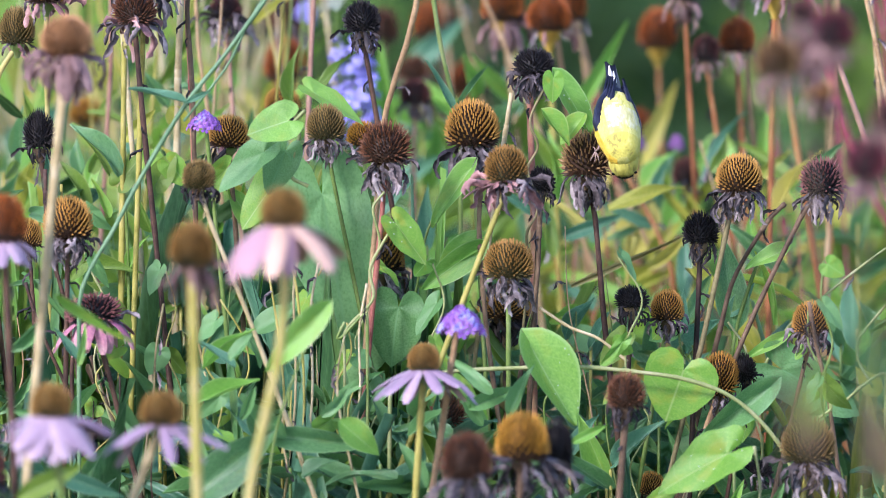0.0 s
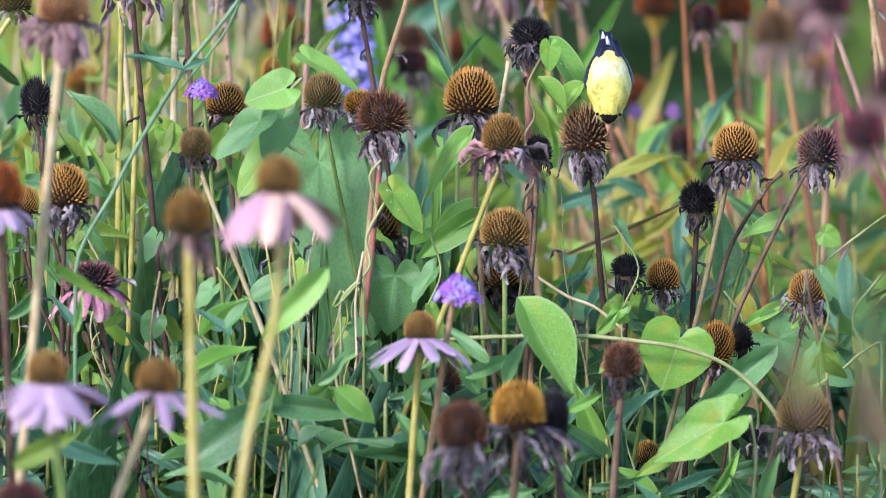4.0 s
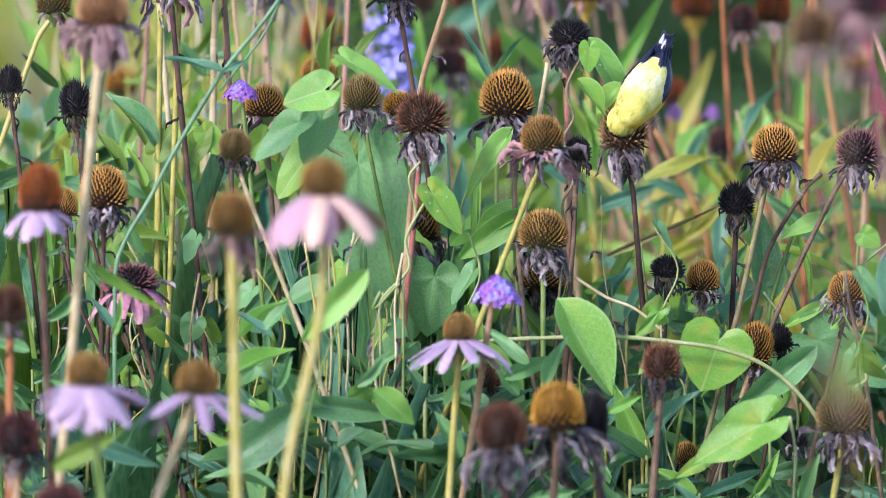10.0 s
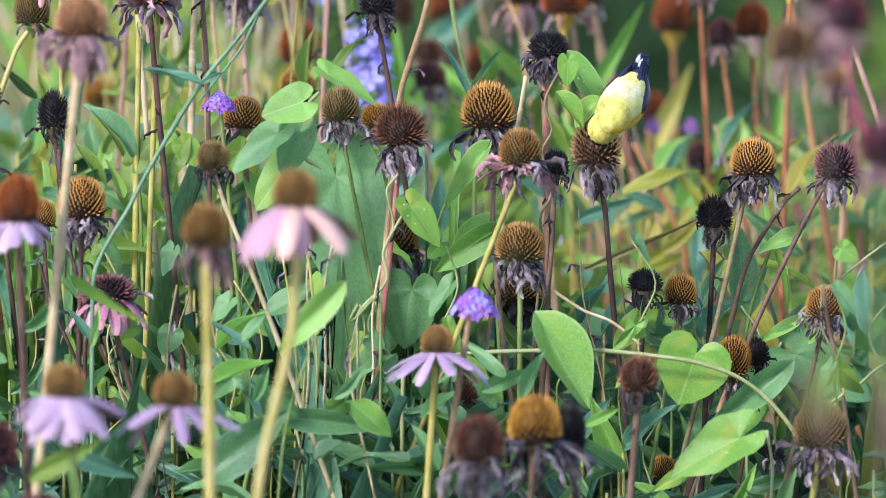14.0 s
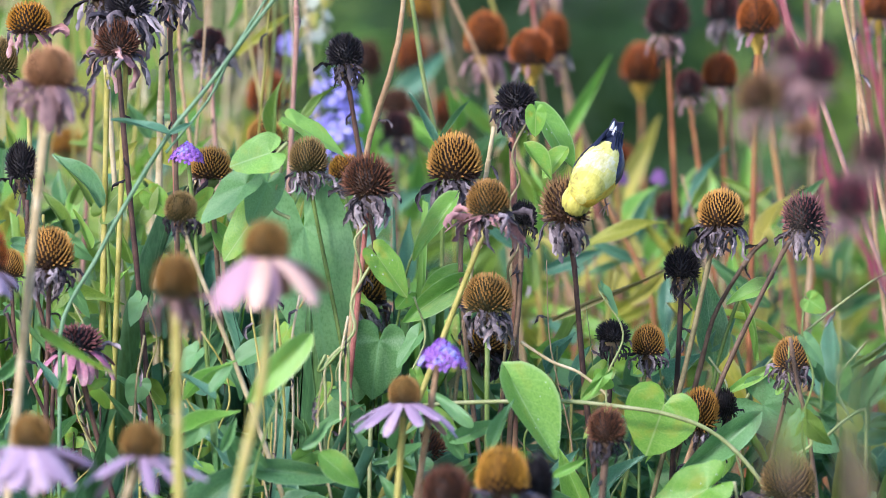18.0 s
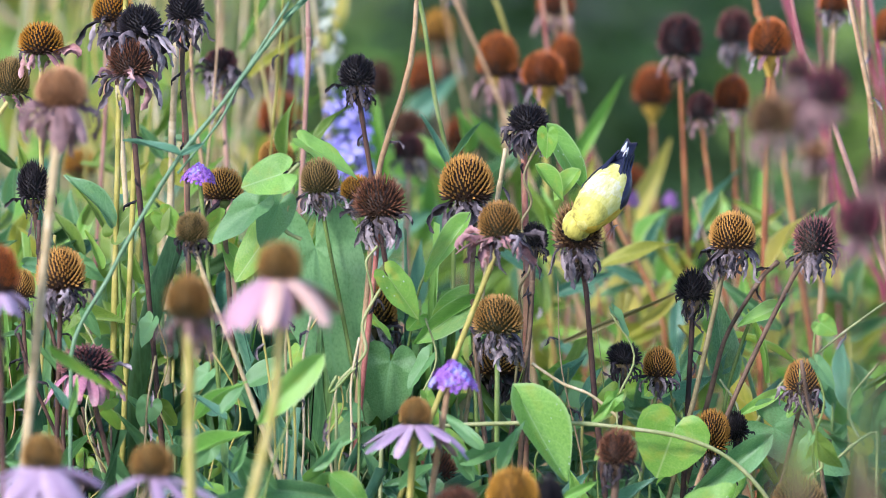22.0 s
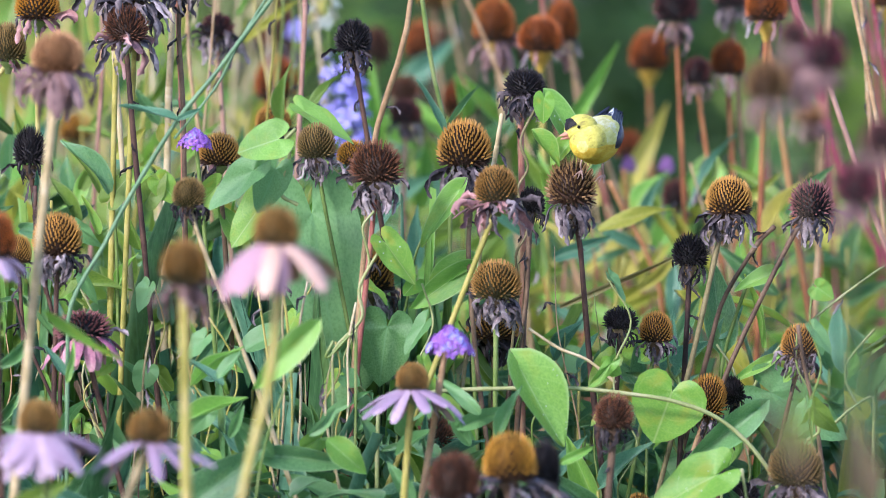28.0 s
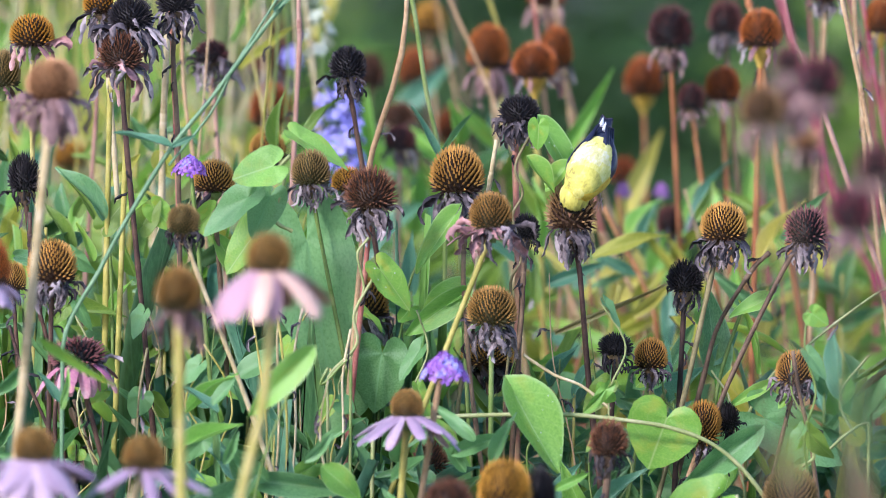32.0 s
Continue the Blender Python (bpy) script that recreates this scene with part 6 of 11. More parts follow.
blade(herb_e, (0.1797, 10.1500, 0.6723), (0.1227, 10.1500, 0.7180), 0.0192, "yellow", "lance", -20, 0)
blade(herb_e, (0.1968, 10.1500, 0.6151), (0.1569, 10.1500, 0.6837), 0.0288, "spring", "lance", 0, 0)
blade(herb_e, (0.2886, 10.0000, 0.8008), (0.2495, 10.0000, 0.7839), 0.0390, "bright", "lance", 0, 0)
blade(herb_e, (0.2195, 9.9000, 0.7212), (0.2581, 9.9000, 0.8103), 0.0331, "bright", "lance", 0, 0)
blade(herb_e, (0.1126, 9.3000, 0.6944), (0.1595, 9.3000, 0.6787), 0.0259, "vine", "lance", 0, 0)
flower_spike("verbena", "purple verbena flower cluster on a tan stalk", ((-0.1044, 8.7000, 0), (-0.0010, 8.7000, 0.6790), (0.0151, 8.7000, 0.7846)), "purple", 0.0233, 0.0210, 52, 0.0055, "tan", 0.0027, 141)
flower_spike("verbena", "small purple verbena cluster on a green stalk", ((-0.1224, 9.0000, 0), (-0.2060, 9.0000, 0.8603), (-0.2124, 9.0000, 0.9260)), "purple", 0.0155, 0.0140, 40, 0.0046, "green", 0.0018, 142)
flower_spike("lobelia", "blue-violet lobelia flower spike", ((0.0061, 9.7500, 0), (-0.0666, 9.7500, 0.8026), (-0.0784, 9.7500, 0.9339)), "violet", 0.0157, 0.1086, 17, 0.0147, "green", 0.0022, 143)
flower_spike("lobelia", "blue-violet lobelia flower spike", ((-0.0786, 9.8000, 0), (-0.0981, 9.8000, 0.8197), (-0.1007, 9.8000, 0.9297)), "violet", 0.0082, 0.0764, 10, 0.0098, "green", 0.0016, 144)
flower_spike("white_spike", "greenish white flower spike with small blossoms", ((-0.0689, 9.9000, 0), (-0.1018, 9.9000, 0.8658), (-0.1072, 9.9000, 1.0073)), "white", 0.0165, 0.0717, 11, 0.0083, "green", 0.0017, 145)
flower_spike("verbena", "small magenta-purple flower far behind the bird", ((0.2465, 10.0000, 0), (0.1993, 10.0000, 0.7220), (0.1935, 10.0000, 0.8103)), "magenta", 0.0065, 0.0110, 12, 0.0055, "green", 0.0017, 146)
flower_spike("verbena", "small purple flower far behind the bird", ((0.2741, 10.0000, 0), (0.2357, 10.0000, 0.7220), (0.2310, 10.0000, 0.8103)), "magenta", 0.0075, 0.0110, 12, 0.0055, "green", 0.0017, 147)
flower_spike("verbena", "small pale violet flower far behind", ((-0.1105, 10.2000, 0), (-0.1363, 10.2000, 0.8391), (-0.1390, 10.2000, 0.9277)), "violet", 0.0102, 0.0170, 10, 0.0080, "green", 0.0017, 148)
flower_spike("verbena", "tiny violet flower low among leaves", ((-0.1006, 9.1000, 0), (-0.1149, 9.1000, 0.4845), (-0.1174, 9.1000, 0.5670)), "violet", 0.0046, 0.0071, 6, 0.0041, "green", 0.0013, 149)
coneflower("bronze", (0.2554, 7.7500, 1.0679), (0.2658, 7.7500), 0.0163, 0.0310, "brown", 0.0004, "mauve", 14, (0, 0), ((0.2568, 0.9293),), 150)
coneflower("mauve", (0.2860, 7.9000, 1.0599), (0.3028, 7.9000), 0.0123, 0.0259, "brown", 0.0004, "mauve", 12, (0, 0), ((0.2883, 0.9134),), 151)
coneflower("crimson", (0.2976, 7.7000, 1.0948), (0.3779, 7.7000), 0.0159, 0.0316, "brown", 0.0004, "mauve", 14, (0, 0), ((0.3081, 0.9519),), 152)
coneflower("mauve", (0.3276, 7.4000, 1.0608), (0.3268, 7.4000), 0.0124, 0.0265, "brown", 0.0004, "mauve", 14, (0, 0), ((0.3275, 0.9079),), 153)
coneflower("mauve", (0.2624, 7.4000, 1.1375), (0.2757, 7.4000), 0.0115, 0.0227, "brown", 0.0004, "mauve", 12, (0, 0), ((0.2642, 0.9830),), 154)
coneflower("crimson", (0.3281, 7.8000, 0.9834), (0.3119, 7.8000), 0.0165, 0.0336, "brown", 0.0004, "mauve", 10, (0, 0), ((0.3256, 0.8360),), 155)
coneflower("tan", (0.2973, 8.0000, 1.0275), (0.3123, 8.0000), 0.0134, 0.0180, "brown", 0.0004, "mauve", 14, (0, 0), ((0.2991, 0.9028),), 156)
coneflower("rust", (0.2004, 10.4000, 0.7728), (0.2504, 10.4000), 0.0150, 0.0300, "brown", 0.0024, "", 0, (0, 0), ((0.2064, 0.6728),), 157)
herb_f = thing("leafy_stalk", (0.1958, 9.5500, 0), "yellowing leaves and orange stems behind the bird", "plant", "leafy meadow plants")
blade(herb_f, (0.1587, 9.8002, 0.7829), (0.1474, 9.8002, 0.8269), 0.0084, "gold", "grass", 21.213, 0)
blade(herb_f, (0.2336, 9.8002, 0.7461), (0.2799, 9.8002, 0.8048), 0.0108, "yellow", "grass", -24.5252, 1)
blade(herb_f, (0.1718, 9.7359, 0.6804), (0.2390, 9.7359, 0.7143), 0.0120, "yellow", "grass", 0.476302, 0)
blade(herb_f, (0.1551, 9.4036, 0.7977), (0.2175, 9.4036, 0.8323), 0.0182, "yellow", "grass", -16.6447, 2)
blade(herb_f, (0.3184, 9.4807, 0.7111), (0.3193, 9.4807, 0.7661), 0.0143, "gold", "grass", -15.5911, 0)
blade(herb_f, (0.1140, 9.4725, 0.7654), (0.1689, 9.4725, 0.7873), 0.0149, "blue", "grass", 13.9023, 0)
blade(herb_f, (0.2035, 9.7172, 0.7770), (0.2190, 9.7172, 0.8248), 0.0118, "blue", "grass", -24.103, 1)
blade(herb_f, (0.1201, 9.5655, 0.8119), (0.0776, 9.5655, 0.8680), 0.0147, "spring", "lance", -25.7968, 1)
blade(herb_f, (0.0992, 9.4091, 0.7866), (0.0339, 9.4091, 0.8285), 0.0106, "blue", "grass", -16.8803, 0)
blade(herb_f, (0.3022, 9.8470, 0.7340), (0.3597, 9.8470, 0.7662), 0.0175, "bright", "lance", -16.6404, 1)
blade(herb_f, (0.1971, 9.7919, 0.6607), (0.1817, 9.7919, 0.6965), 0.0082, "spring", "grass", -10.9821, 1)
blade(herb_f, (0.2463, 9.7686, 0.7380), (0.1955, 9.7686, 0.7981), 0.0090, "yellow", "lance", 7.64279, 0)
blade(herb_f, (0.2560, 9.7869, 0.7208), (0.2662, 9.7869, 0.7725), 0.0081, "yellow", "grass", -7.2543, 0)
blade(herb_f, (0.2227, 9.8155, 0.7615), (0.2141, 9.8155, 0.8008), 0.0127, "spring", "grass", -0.113622, 0)
blade(herb_f, (0.1037, 9.5625, 0.7854), (0.1079, 9.5625, 0.8561), 0.0123, "bright", "lance", 31.282, 1)
blade(herb_f, (0.2418, 9.6471, 0.6727), (0.2239, 9.6471, 0.7478), 0.0153, "yellow", "lance", -32.5673, 0)
blade(herb_f, (0.3418, 9.8074, 0.7149), (0.3817, 9.8074, 0.7371), 0.0112, "gold", "grass", 2.24191, 2)
blade(herb_f, (0.3103, 9.8809, 0.6740), (0.2890, 9.8809, 0.7263), 0.0137, "yellow", "grass", 13.4682, 0)
blade(herb_f, (0.1995, 9.7439, 0.7149), (0.2292, 9.7439, 0.7551), 0.0178, "yellow", "lance", -2.8339, 1)
blade(herb_f, (0.2831, 9.4579, 0.7026), (0.2598, 9.4579, 0.7318), 0.0181, "yellow", "grass", 24.7898, 1)
blade(herb_f, (0.3298, 9.8576, 0.7127), (0.3671, 9.8576, 0.7421), 0.0158, "bright", "grass", -4.82861, 0)
blade(herb_f, (0.1032, 9.5813, 0.7356), (0.1012, 9.5813, 0.8107), 0.0146, "spring", "lance", 21.4064, 2)
blade(herb_f, (0.3247, 9.5027, 0.7853), (0.3100, 9.5027, 0.8232), 0.0186, "gold", "grass", 38.1254, 1)
blade(herb_f, (0.1558, 9.6562, 0.7430), (0.1935, 9.6562, 0.7614), 0.0089, "green", "grass", -5.28374, 2)
blade(herb_f, (0.2951, 9.6112, 0.8067), (0.3315, 9.6112, 0.8349), 0.0111, "yellow", "grass", 23.8679, 0)
blade(herb_f, (0.1935, 9.7553, 0.7788), (0.2183, 9.7553, 0.8252), 0.0179, "bright", "lance", -39.555, 1)
blade(herb_f, (0.1258, 9.6056, 0.8010), (0.1660, 9.6056, 0.8503), 0.0137, "green", "lance", -16.5239, 0)
blade(herb_f, (0.2985, 9.7912, 0.6573), (0.3186, 9.7912, 0.7226), 0.0149, "bright", "grass", 5.46713, 2)
blade(herb_f, (0.2935, 9.4666, 0.7452), (0.2874, 9.4666, 0.7881), 0.0163, "bright", "grass", -33.3952, 0)
blade(herb_f, (0.2728, 9.7375, 0.7152), (0.2336, 9.7375, 0.7844), 0.0099, "yellow", "grass", 30.659, 0)
blade(herb_f, (0.2007, 9.7019, 0.6743), (0.1544, 9.7019, 0.7224), 0.0114, "bright", "lance", 1.91479, 0)
blade(herb_f, (0.3071, 9.7801, 0.6841), (0.3471, 9.7801, 0.7053), 0.0146, "gold", "lance", 37.4779, 0)
blade(herb_f, (0.1423, 9.8264, 0.7263), (0.1808, 9.8264, 0.7554), 0.0171, "blue", "grass", 15.0207, 2)
blade(herb_f, (0.1599, 9.8495, 0.7223), (0.1258, 9.8495, 0.7655), 0.0167, "green", "grass", -7.98265, 1)
blade(herb_f, (0.3499, 9.7466, 0.7583), (0.3403, 9.7466, 0.8217), 0.0106, "green", "grass", 9.18079, 1)
blade(herb_f, (0.2010, 9.7019, 0.7521), (0.1464, 9.7019, 0.7778), 0.0130, "blue", "grass", -15.0211, 0)
blade(herb_f, (0.2974, 9.8620, 0.7220), (0.3169, 9.8620, 0.7786), 0.0150, "yellow", "lance", -34.4737, 0)
blade(herb_f, (0.3323, 9.4093, 0.8132), (0.3741, 9.4093, 0.8637), 0.0136, "green", "grass", -20.3691, 0)
blade(herb_f, (0.1493, 9.7049, 0.6721), (0.1073, 9.7049, 0.6991), 0.0180, "blue", "grass", 10.52, 0)
blade(herb_f, (0.2877, 9.7469, 0.7095), (0.3553, 9.7469, 0.7453), 0.0162, "green", "grass", 17.8965, 2)
blade(herb_f, (0.1331, 9.4817, 0.7715), (0.1016, 9.4817, 0.8103), 0.0133, "gold", "lance", 31.1726, 2)
blade(herb_f, (0.1944, 9.5393, 0.7278), (0.2335, 9.5393, 0.7613), 0.0120, "gold", "lance", 14.097, 1)
blade(herb_f, (0.3449, 9.6768, 0.7881), (0.2899, 9.6768, 0.8391), 0.0173, "spring", "lance", -1.86371, 2)
blade(herb_f, (0.2313, 9.5681, 0.6963), (0.2233, 9.5681, 0.7651), 0.0177, "blue", "grass", -26.1941, 2)
blade(herb_f, (0.2485, 9.7001, 0.7922), (0.2702, 9.7001, 0.8670), 0.0112, "blue", "grass", -37.0219, 2)
blade(herb_f, (0.1525, 9.8037, 0.7143), (0.1951, 9.8037, 0.7627), 0.0171, "gold", "grass", -33.3352, 0)
blade(herb_f, (0.3352, 9.8937, 0.6607), (0.3608, 9.8937, 0.7259), 0.0150, "green", "grass", -11.7552, 0)
blade(herb_f, (0.1422, 9.7380, 0.7976), (0.1455, 9.7380, 0.8720), 0.0161, "yellow", "lance", -13.0887, 2)
blade(herb_f, (0.3235, 9.4357, 0.7369), (0.2610, 9.4357, 0.7847), 0.0169, "green", "lance", -21.9098, 1)
blade(herb_f, (0.2544, 9.5799, 0.8165), (0.2750, 9.5799, 0.8497), 0.0131, "spring", "lance", 31.213, 2)
blade(herb_f, (0.1846, 9.6468, 0.6739), (0.2339, 9.6468, 0.7167), 0.0123, "spring", "grass", -34.8864, 2)
blade(herb_f, (0.3134, 9.4874, 0.7866), (0.3444, 9.4874, 0.8503), 0.0156, "gold", "grass", -38.5644, 1)
bare_stalk(((0.3059, 9.9138, 0.0000), (0.3594, 9.9138, 0.6082), (0.3677, 9.9138, 0.7032), (0.3449, 9.9138, 0.7924)), (0.0024, 0.0010), "red", "dry_stalk", "", 157)
bare_stalk(((0.2408, 9.8015, 0.0000), (0.2861, 9.8015, 0.6277), (0.2928, 9.8015, 0.7216), (0.2912, 9.8015, 0.8098)), (0.0021, 0.0009), "tan", "dry_stalk", "", 158)
bare_stalk(((0.3352, 9.9101, 0.0000), (0.2936, 9.9101, 0.6049), (0.2871, 9.9101, 0.6999), (0.2564, 9.9101, 0.7891)), (0.0023, 0.0010), "red", "dry_stalk", "", 159)
bare_stalk(((0.1760, 9.7702, 0.0000), (0.2647, 9.7702, 0.5637), (0.2794, 9.7702, 0.6574), (0.2682, 9.7702, 0.7455)), (0.0020, 0.0009), "tan", "dry_stalk", "", 160)
bare_stalk(((-0.0581, 10.0857, 0.0000), (0.1310, 10.0857, 0.5916), (0.1619, 10.0857, 0.6883), (0.1350, 10.0857, 0.7791)), (0.0019, 0.0008), "tan", "dry_stalk", "", 161)
bare_stalk(((0.1673, 9.9591, 0.0000), (0.3400, 9.9591, 0.6232), (0.3665, 9.9591, 0.7186), (0.3395, 9.9591, 0.8082)), (0.0016, 0.0007), "tan", "dry_stalk", "", 162)
bare_stalk(((0.3831, 9.9680, 0.0000), (0.3038, 9.9680, 0.6033), (0.2913, 9.9680, 0.6988), (0.2757, 9.9680, 0.7885)), (0.0023, 0.0010), "red", "dry_stalk", "", 163)
bare_stalk(((0.1352, 9.6267, 0.0000), (0.3424, 9.6267, 0.6523), (0.3717, 9.6267, 0.7446), (0.3496, 9.6267, 0.8312)), (0.0017, 0.0007), "orange", "dry_stalk", "", 164)
bare_stalk(((0.3037, 9.8469, 0.0000), (0.3016, 9.8469, 0.6173), (0.3012, 9.8469, 0.7116), (0.2714, 9.8469, 0.8003)), (0.0024, 0.0010), "tan", "dry_stalk", "", 165)
bare_stalk(((0.1897, 9.8150, 0.0000), (0.2024, 9.8150, 0.5871), (0.2044, 9.8150, 0.6812), (0.1934, 9.8150, 0.7696)), (0.0020, 0.0008), "orange", "dry_stalk", "", 166)
bare_stalk(((0.3413, 9.7191, 0.0000), (0.2938, 9.7191, 0.6541), (0.2870, 9.7191, 0.7472), (0.2910, 9.7191, 0.8346)), (0.0021, 0.0009), "tan", "dry_stalk", "", 167)
bare_stalk(((0.4608, 9.6559, 0.0000), (0.3598, 9.6559, 0.5985), (0.3442, 9.6559, 0.6911), (0.3381, 9.6559, 0.7781)), (0.0018, 0.0008), "red", "dry_stalk", "", 168)
bare_stalk(((0.1724, 9.7484, 0.0000), (0.1320, 9.7484, 0.6016), (0.1257, 9.7484, 0.6951), (0.1356, 9.7484, 0.7829)), (0.0022, 0.0010), "red", "dry_stalk", "", 169)
bare_stalk(((0.4620, 9.9596, 0.0000), (0.3568, 9.9596, 0.5805), (0.3395, 9.9596, 0.6760), (0.3485, 9.9596, 0.7657)), (0.0020, 0.0009), "tan", "dry_stalk", "", 170)
bare_stalk(((0.2648, 9.9490, 0.0000), (0.3539, 9.9490, 0.5696), (0.3688, 9.9490, 0.6650), (0.3639, 9.9490, 0.7546)), (0.0020, 0.0009), "pink", "dry_stalk", "", 171)
bare_stalk(((-0.0203, 9.6392, 0.0000), (0.1339, 9.6392, 0.6345), (0.1563, 9.6392, 0.7268), (0.1412, 9.6392, 0.8136)), (0.0017, 0.0007), "orange", "dry_stalk", "", 172)
bare_stalk(((0.2238, 9.9623, 0.0000), (0.1634, 9.9623, 0.5683), (0.1532, 9.9623, 0.6638), (0.1375, 9.9623, 0.7535)), (0.0016, 0.0007), "pink", "dry_stalk", "", 173)
bare_stalk(((0.0306, 9.9026, 0.0000), (0.1479, 9.9026, 0.5784), (0.1672, 9.9026, 0.6733), (0.1506, 9.9026, 0.7625)), (0.0018, 0.0008), "red", "dry_stalk", "", 174)
bare_stalk(((0.4372, 10.0184, 0.0000), (0.2856, 10.0184, 0.5864), (0.2608, 10.0184, 0.6824), (0.2391, 10.0184, 0.7726)), (0.0022, 0.0010), "red", "dry_stalk", "", 175)
bare_stalk(((0.2401, 9.7829, 0.0000), (0.1782, 9.7829, 0.6174), (0.1688, 9.7829, 0.7111), (0.1560, 9.7829, 0.7992)), (0.0024, 0.0010), "tan", "dry_stalk", "", 176)
bare_stalk(((0.4608, 9.6980, 0.0000), (0.2460, 9.6980, 0.5786), (0.2114, 9.6980, 0.6716), (0.2189, 9.6980, 0.7590)), (0.0017, 0.0007), "tan", "dry_stalk", "", 177)
bare_stalk(((0.4069, 9.6403, 0.0000), (0.2867, 9.6403, 0.6617), (0.2699, 9.6403, 0.7540), (0.2450, 9.6403, 0.8407)), (0.0024, 0.0011), "tan", "dry_stalk", "", 178)
bare_stalk(((0.4266, 10.0330, 0.0000), (0.2588, 10.0330, 0.5958), (0.2318, 10.0330, 0.6919), (0.2402, 10.0330, 0.7822)), (0.0018, 0.0008), "pink", "dry_stalk", "", 179)
bare_stalk(((0.0947, 9.6702, 0.0000), (0.2836, 9.6702, 0.6113), (0.3122, 9.6702, 0.7040), (0.2901, 9.6702, 0.7911)), (0.0024, 0.0010), "orange", "dry_stalk", "", 180)
bare_stalk(((0.2138, 9.6360, 0.0000), (0.1244, 9.6360, 0.6154), (0.1110, 9.6360, 0.7078), (0.0848, 9.6360, 0.7945)), (0.0019, 0.0008), "orange", "dry_stalk", "", 181)
bare_stalk(((0.3753, 9.9388, 0.0000), (0.3112, 9.9388, 0.5535), (0.3001, 9.9388, 0.6488), (0.3095, 9.9388, 0.7384)), (0.0018, 0.0008), "tan", "dry_stalk", "", 182)
# the darkest blades here paint shadow between the brighter leaves
herb_g = thing("leafy_stalk", (-0.2546, 9.4000, 0), "bright green pointed leaves among straw-coloured stalks", "plant", "leafy meadow plants")
blade(herb_g, (-0.3525, 9.3839, 0.7609), (-0.2976, 9.3839, 0.8019), 0.0054, "spring", "lance", 2.50548, 0)
blade(herb_g, (-0.3934, 9.4604, 0.7957), (-0.3733, 9.4604, 0.8474), 0.0117, "yellow", "lance", -43.5543, 3)
blade(herb_g, (-0.0866, 9.2098, 0.7833), (-0.0442, 9.2098, 0.8092), 0.0115, "spring", "lance", 8.53495, 0)
blade(herb_g, (-0.2142, 9.4168, 0.8976), (-0.2493, 9.4168, 0.9200), 0.0133, "green", "lance", 46.3619, 1)
blade(herb_g, (-0.2410, 9.4111, 0.8167), (-0.2697, 9.4111, 0.8633), 0.0074, "shaded", "grass", -47.4114, 1)
blade(herb_g, (-0.3282, 9.2868, 0.8213), (-0.3195, 9.2868, 0.8738), 0.0138, "lime", "lance", -18.373, 2)
blade(herb_g, (-0.1254, 9.2246, 0.8097), (-0.1214, 9.2246, 0.8631), 0.0085, "green", "grass", -40.2785, 1)
blade(herb_g, (-0.1458, 9.3845, 0.8511), (-0.1202, 9.3845, 0.8794), 0.0064, "lime", "lance", -45.3528, 0)
blade(herb_g, (-0.1178, 9.3239, 0.8030), (-0.1598, 9.3239, 0.8525), 0.0098, "spring", "lance", 13.2552, 3)
blade(herb_g, (-0.3285, 9.5971, 0.8682), (-0.3071, 9.5971, 0.8971), 0.0061, "spring", "lance", -6.58245, 0)
blade(herb_g, (-0.2274, 9.3136, 0.7597), (-0.2422, 9.3136, 0.8014), 0.0137, "spring", "lance", 25.9314, 1)
blade(herb_g, (-0.2510, 9.3244, 0.7644), (-0.2594, 9.3244, 0.8220), 0.0101, "spring", "lance", -28.9277, 0)
blade(herb_g, (-0.3878, 9.3306, 0.8910), (-0.4222, 9.3306, 0.9233), 0.0096, "shaded", "lance", -19.0966, 3)
blade(herb_g, (-0.1124, 9.4699, 0.7812), (-0.0853, 9.4699, 0.8166), 0.0100, "yellow", "lance", -6.49135, 2)
blade(herb_g, (-0.1150, 9.1660, 0.8351), (-0.0980, 9.1660, 0.8971), 0.0086, "lime", "grass", 37.7814, 1)
blade(herb_g, (-0.2096, 9.3892, 0.7823), (-0.2376, 9.3892, 0.8245), 0.0168, "shaded", "lance", 16.6168, 3)
blade(herb_g, (-0.1207, 9.2762, 0.9094), (-0.0957, 9.2762, 0.9628), 0.0110, "spring", "grass", -35.8908, 2)
blade(herb_g, (-0.3741, 9.5062, 0.8065), (-0.3189, 9.5062, 0.8431), 0.0177, "shaded", "grass", 46.9991, 3)
blade(herb_g, (-0.1673, 9.5088, 0.8362), (-0.1661, 9.5088, 0.8965), 0.0153, "spring", "grass", -6.51219, 1)
blade(herb_g, (-0.1141, 9.2096, 0.8367), (-0.0813, 9.2096, 0.8713), 0.0136, "yellow", "lance", -49.7959, 1)
blade(herb_g, (-0.1559, 9.4506, 0.8715), (-0.1155, 9.4506, 0.9198), 0.0125, "lime", "lance", -46.4309, 0)
blade(herb_g, (-0.1693, 9.2283, 0.8195), (-0.2033, 9.2283, 0.8689), 0.0059, "yellow", "lance", -49.4569, 1)
blade(herb_g, (-0.2428, 9.3326, 0.8771), (-0.2010, 9.3326, 0.9040), 0.0093, "lime", "grass", -36.8266, 2)
blade(herb_g, (-0.1892, 9.1755, 0.8157), (-0.1789, 9.1755, 0.8548), 0.0058, "lime", "grass", 27.9646, 0)
blade(herb_g, (-0.3537, 9.4728, 0.8551), (-0.3545, 9.4728, 0.9014), 0.0062, "green", "grass", -41.5092, 1)
blade(herb_g, (-0.1680, 9.2269, 0.7917), (-0.1478, 9.2269, 0.8337), 0.0152, "spring", "lance", -46.5397, 3)
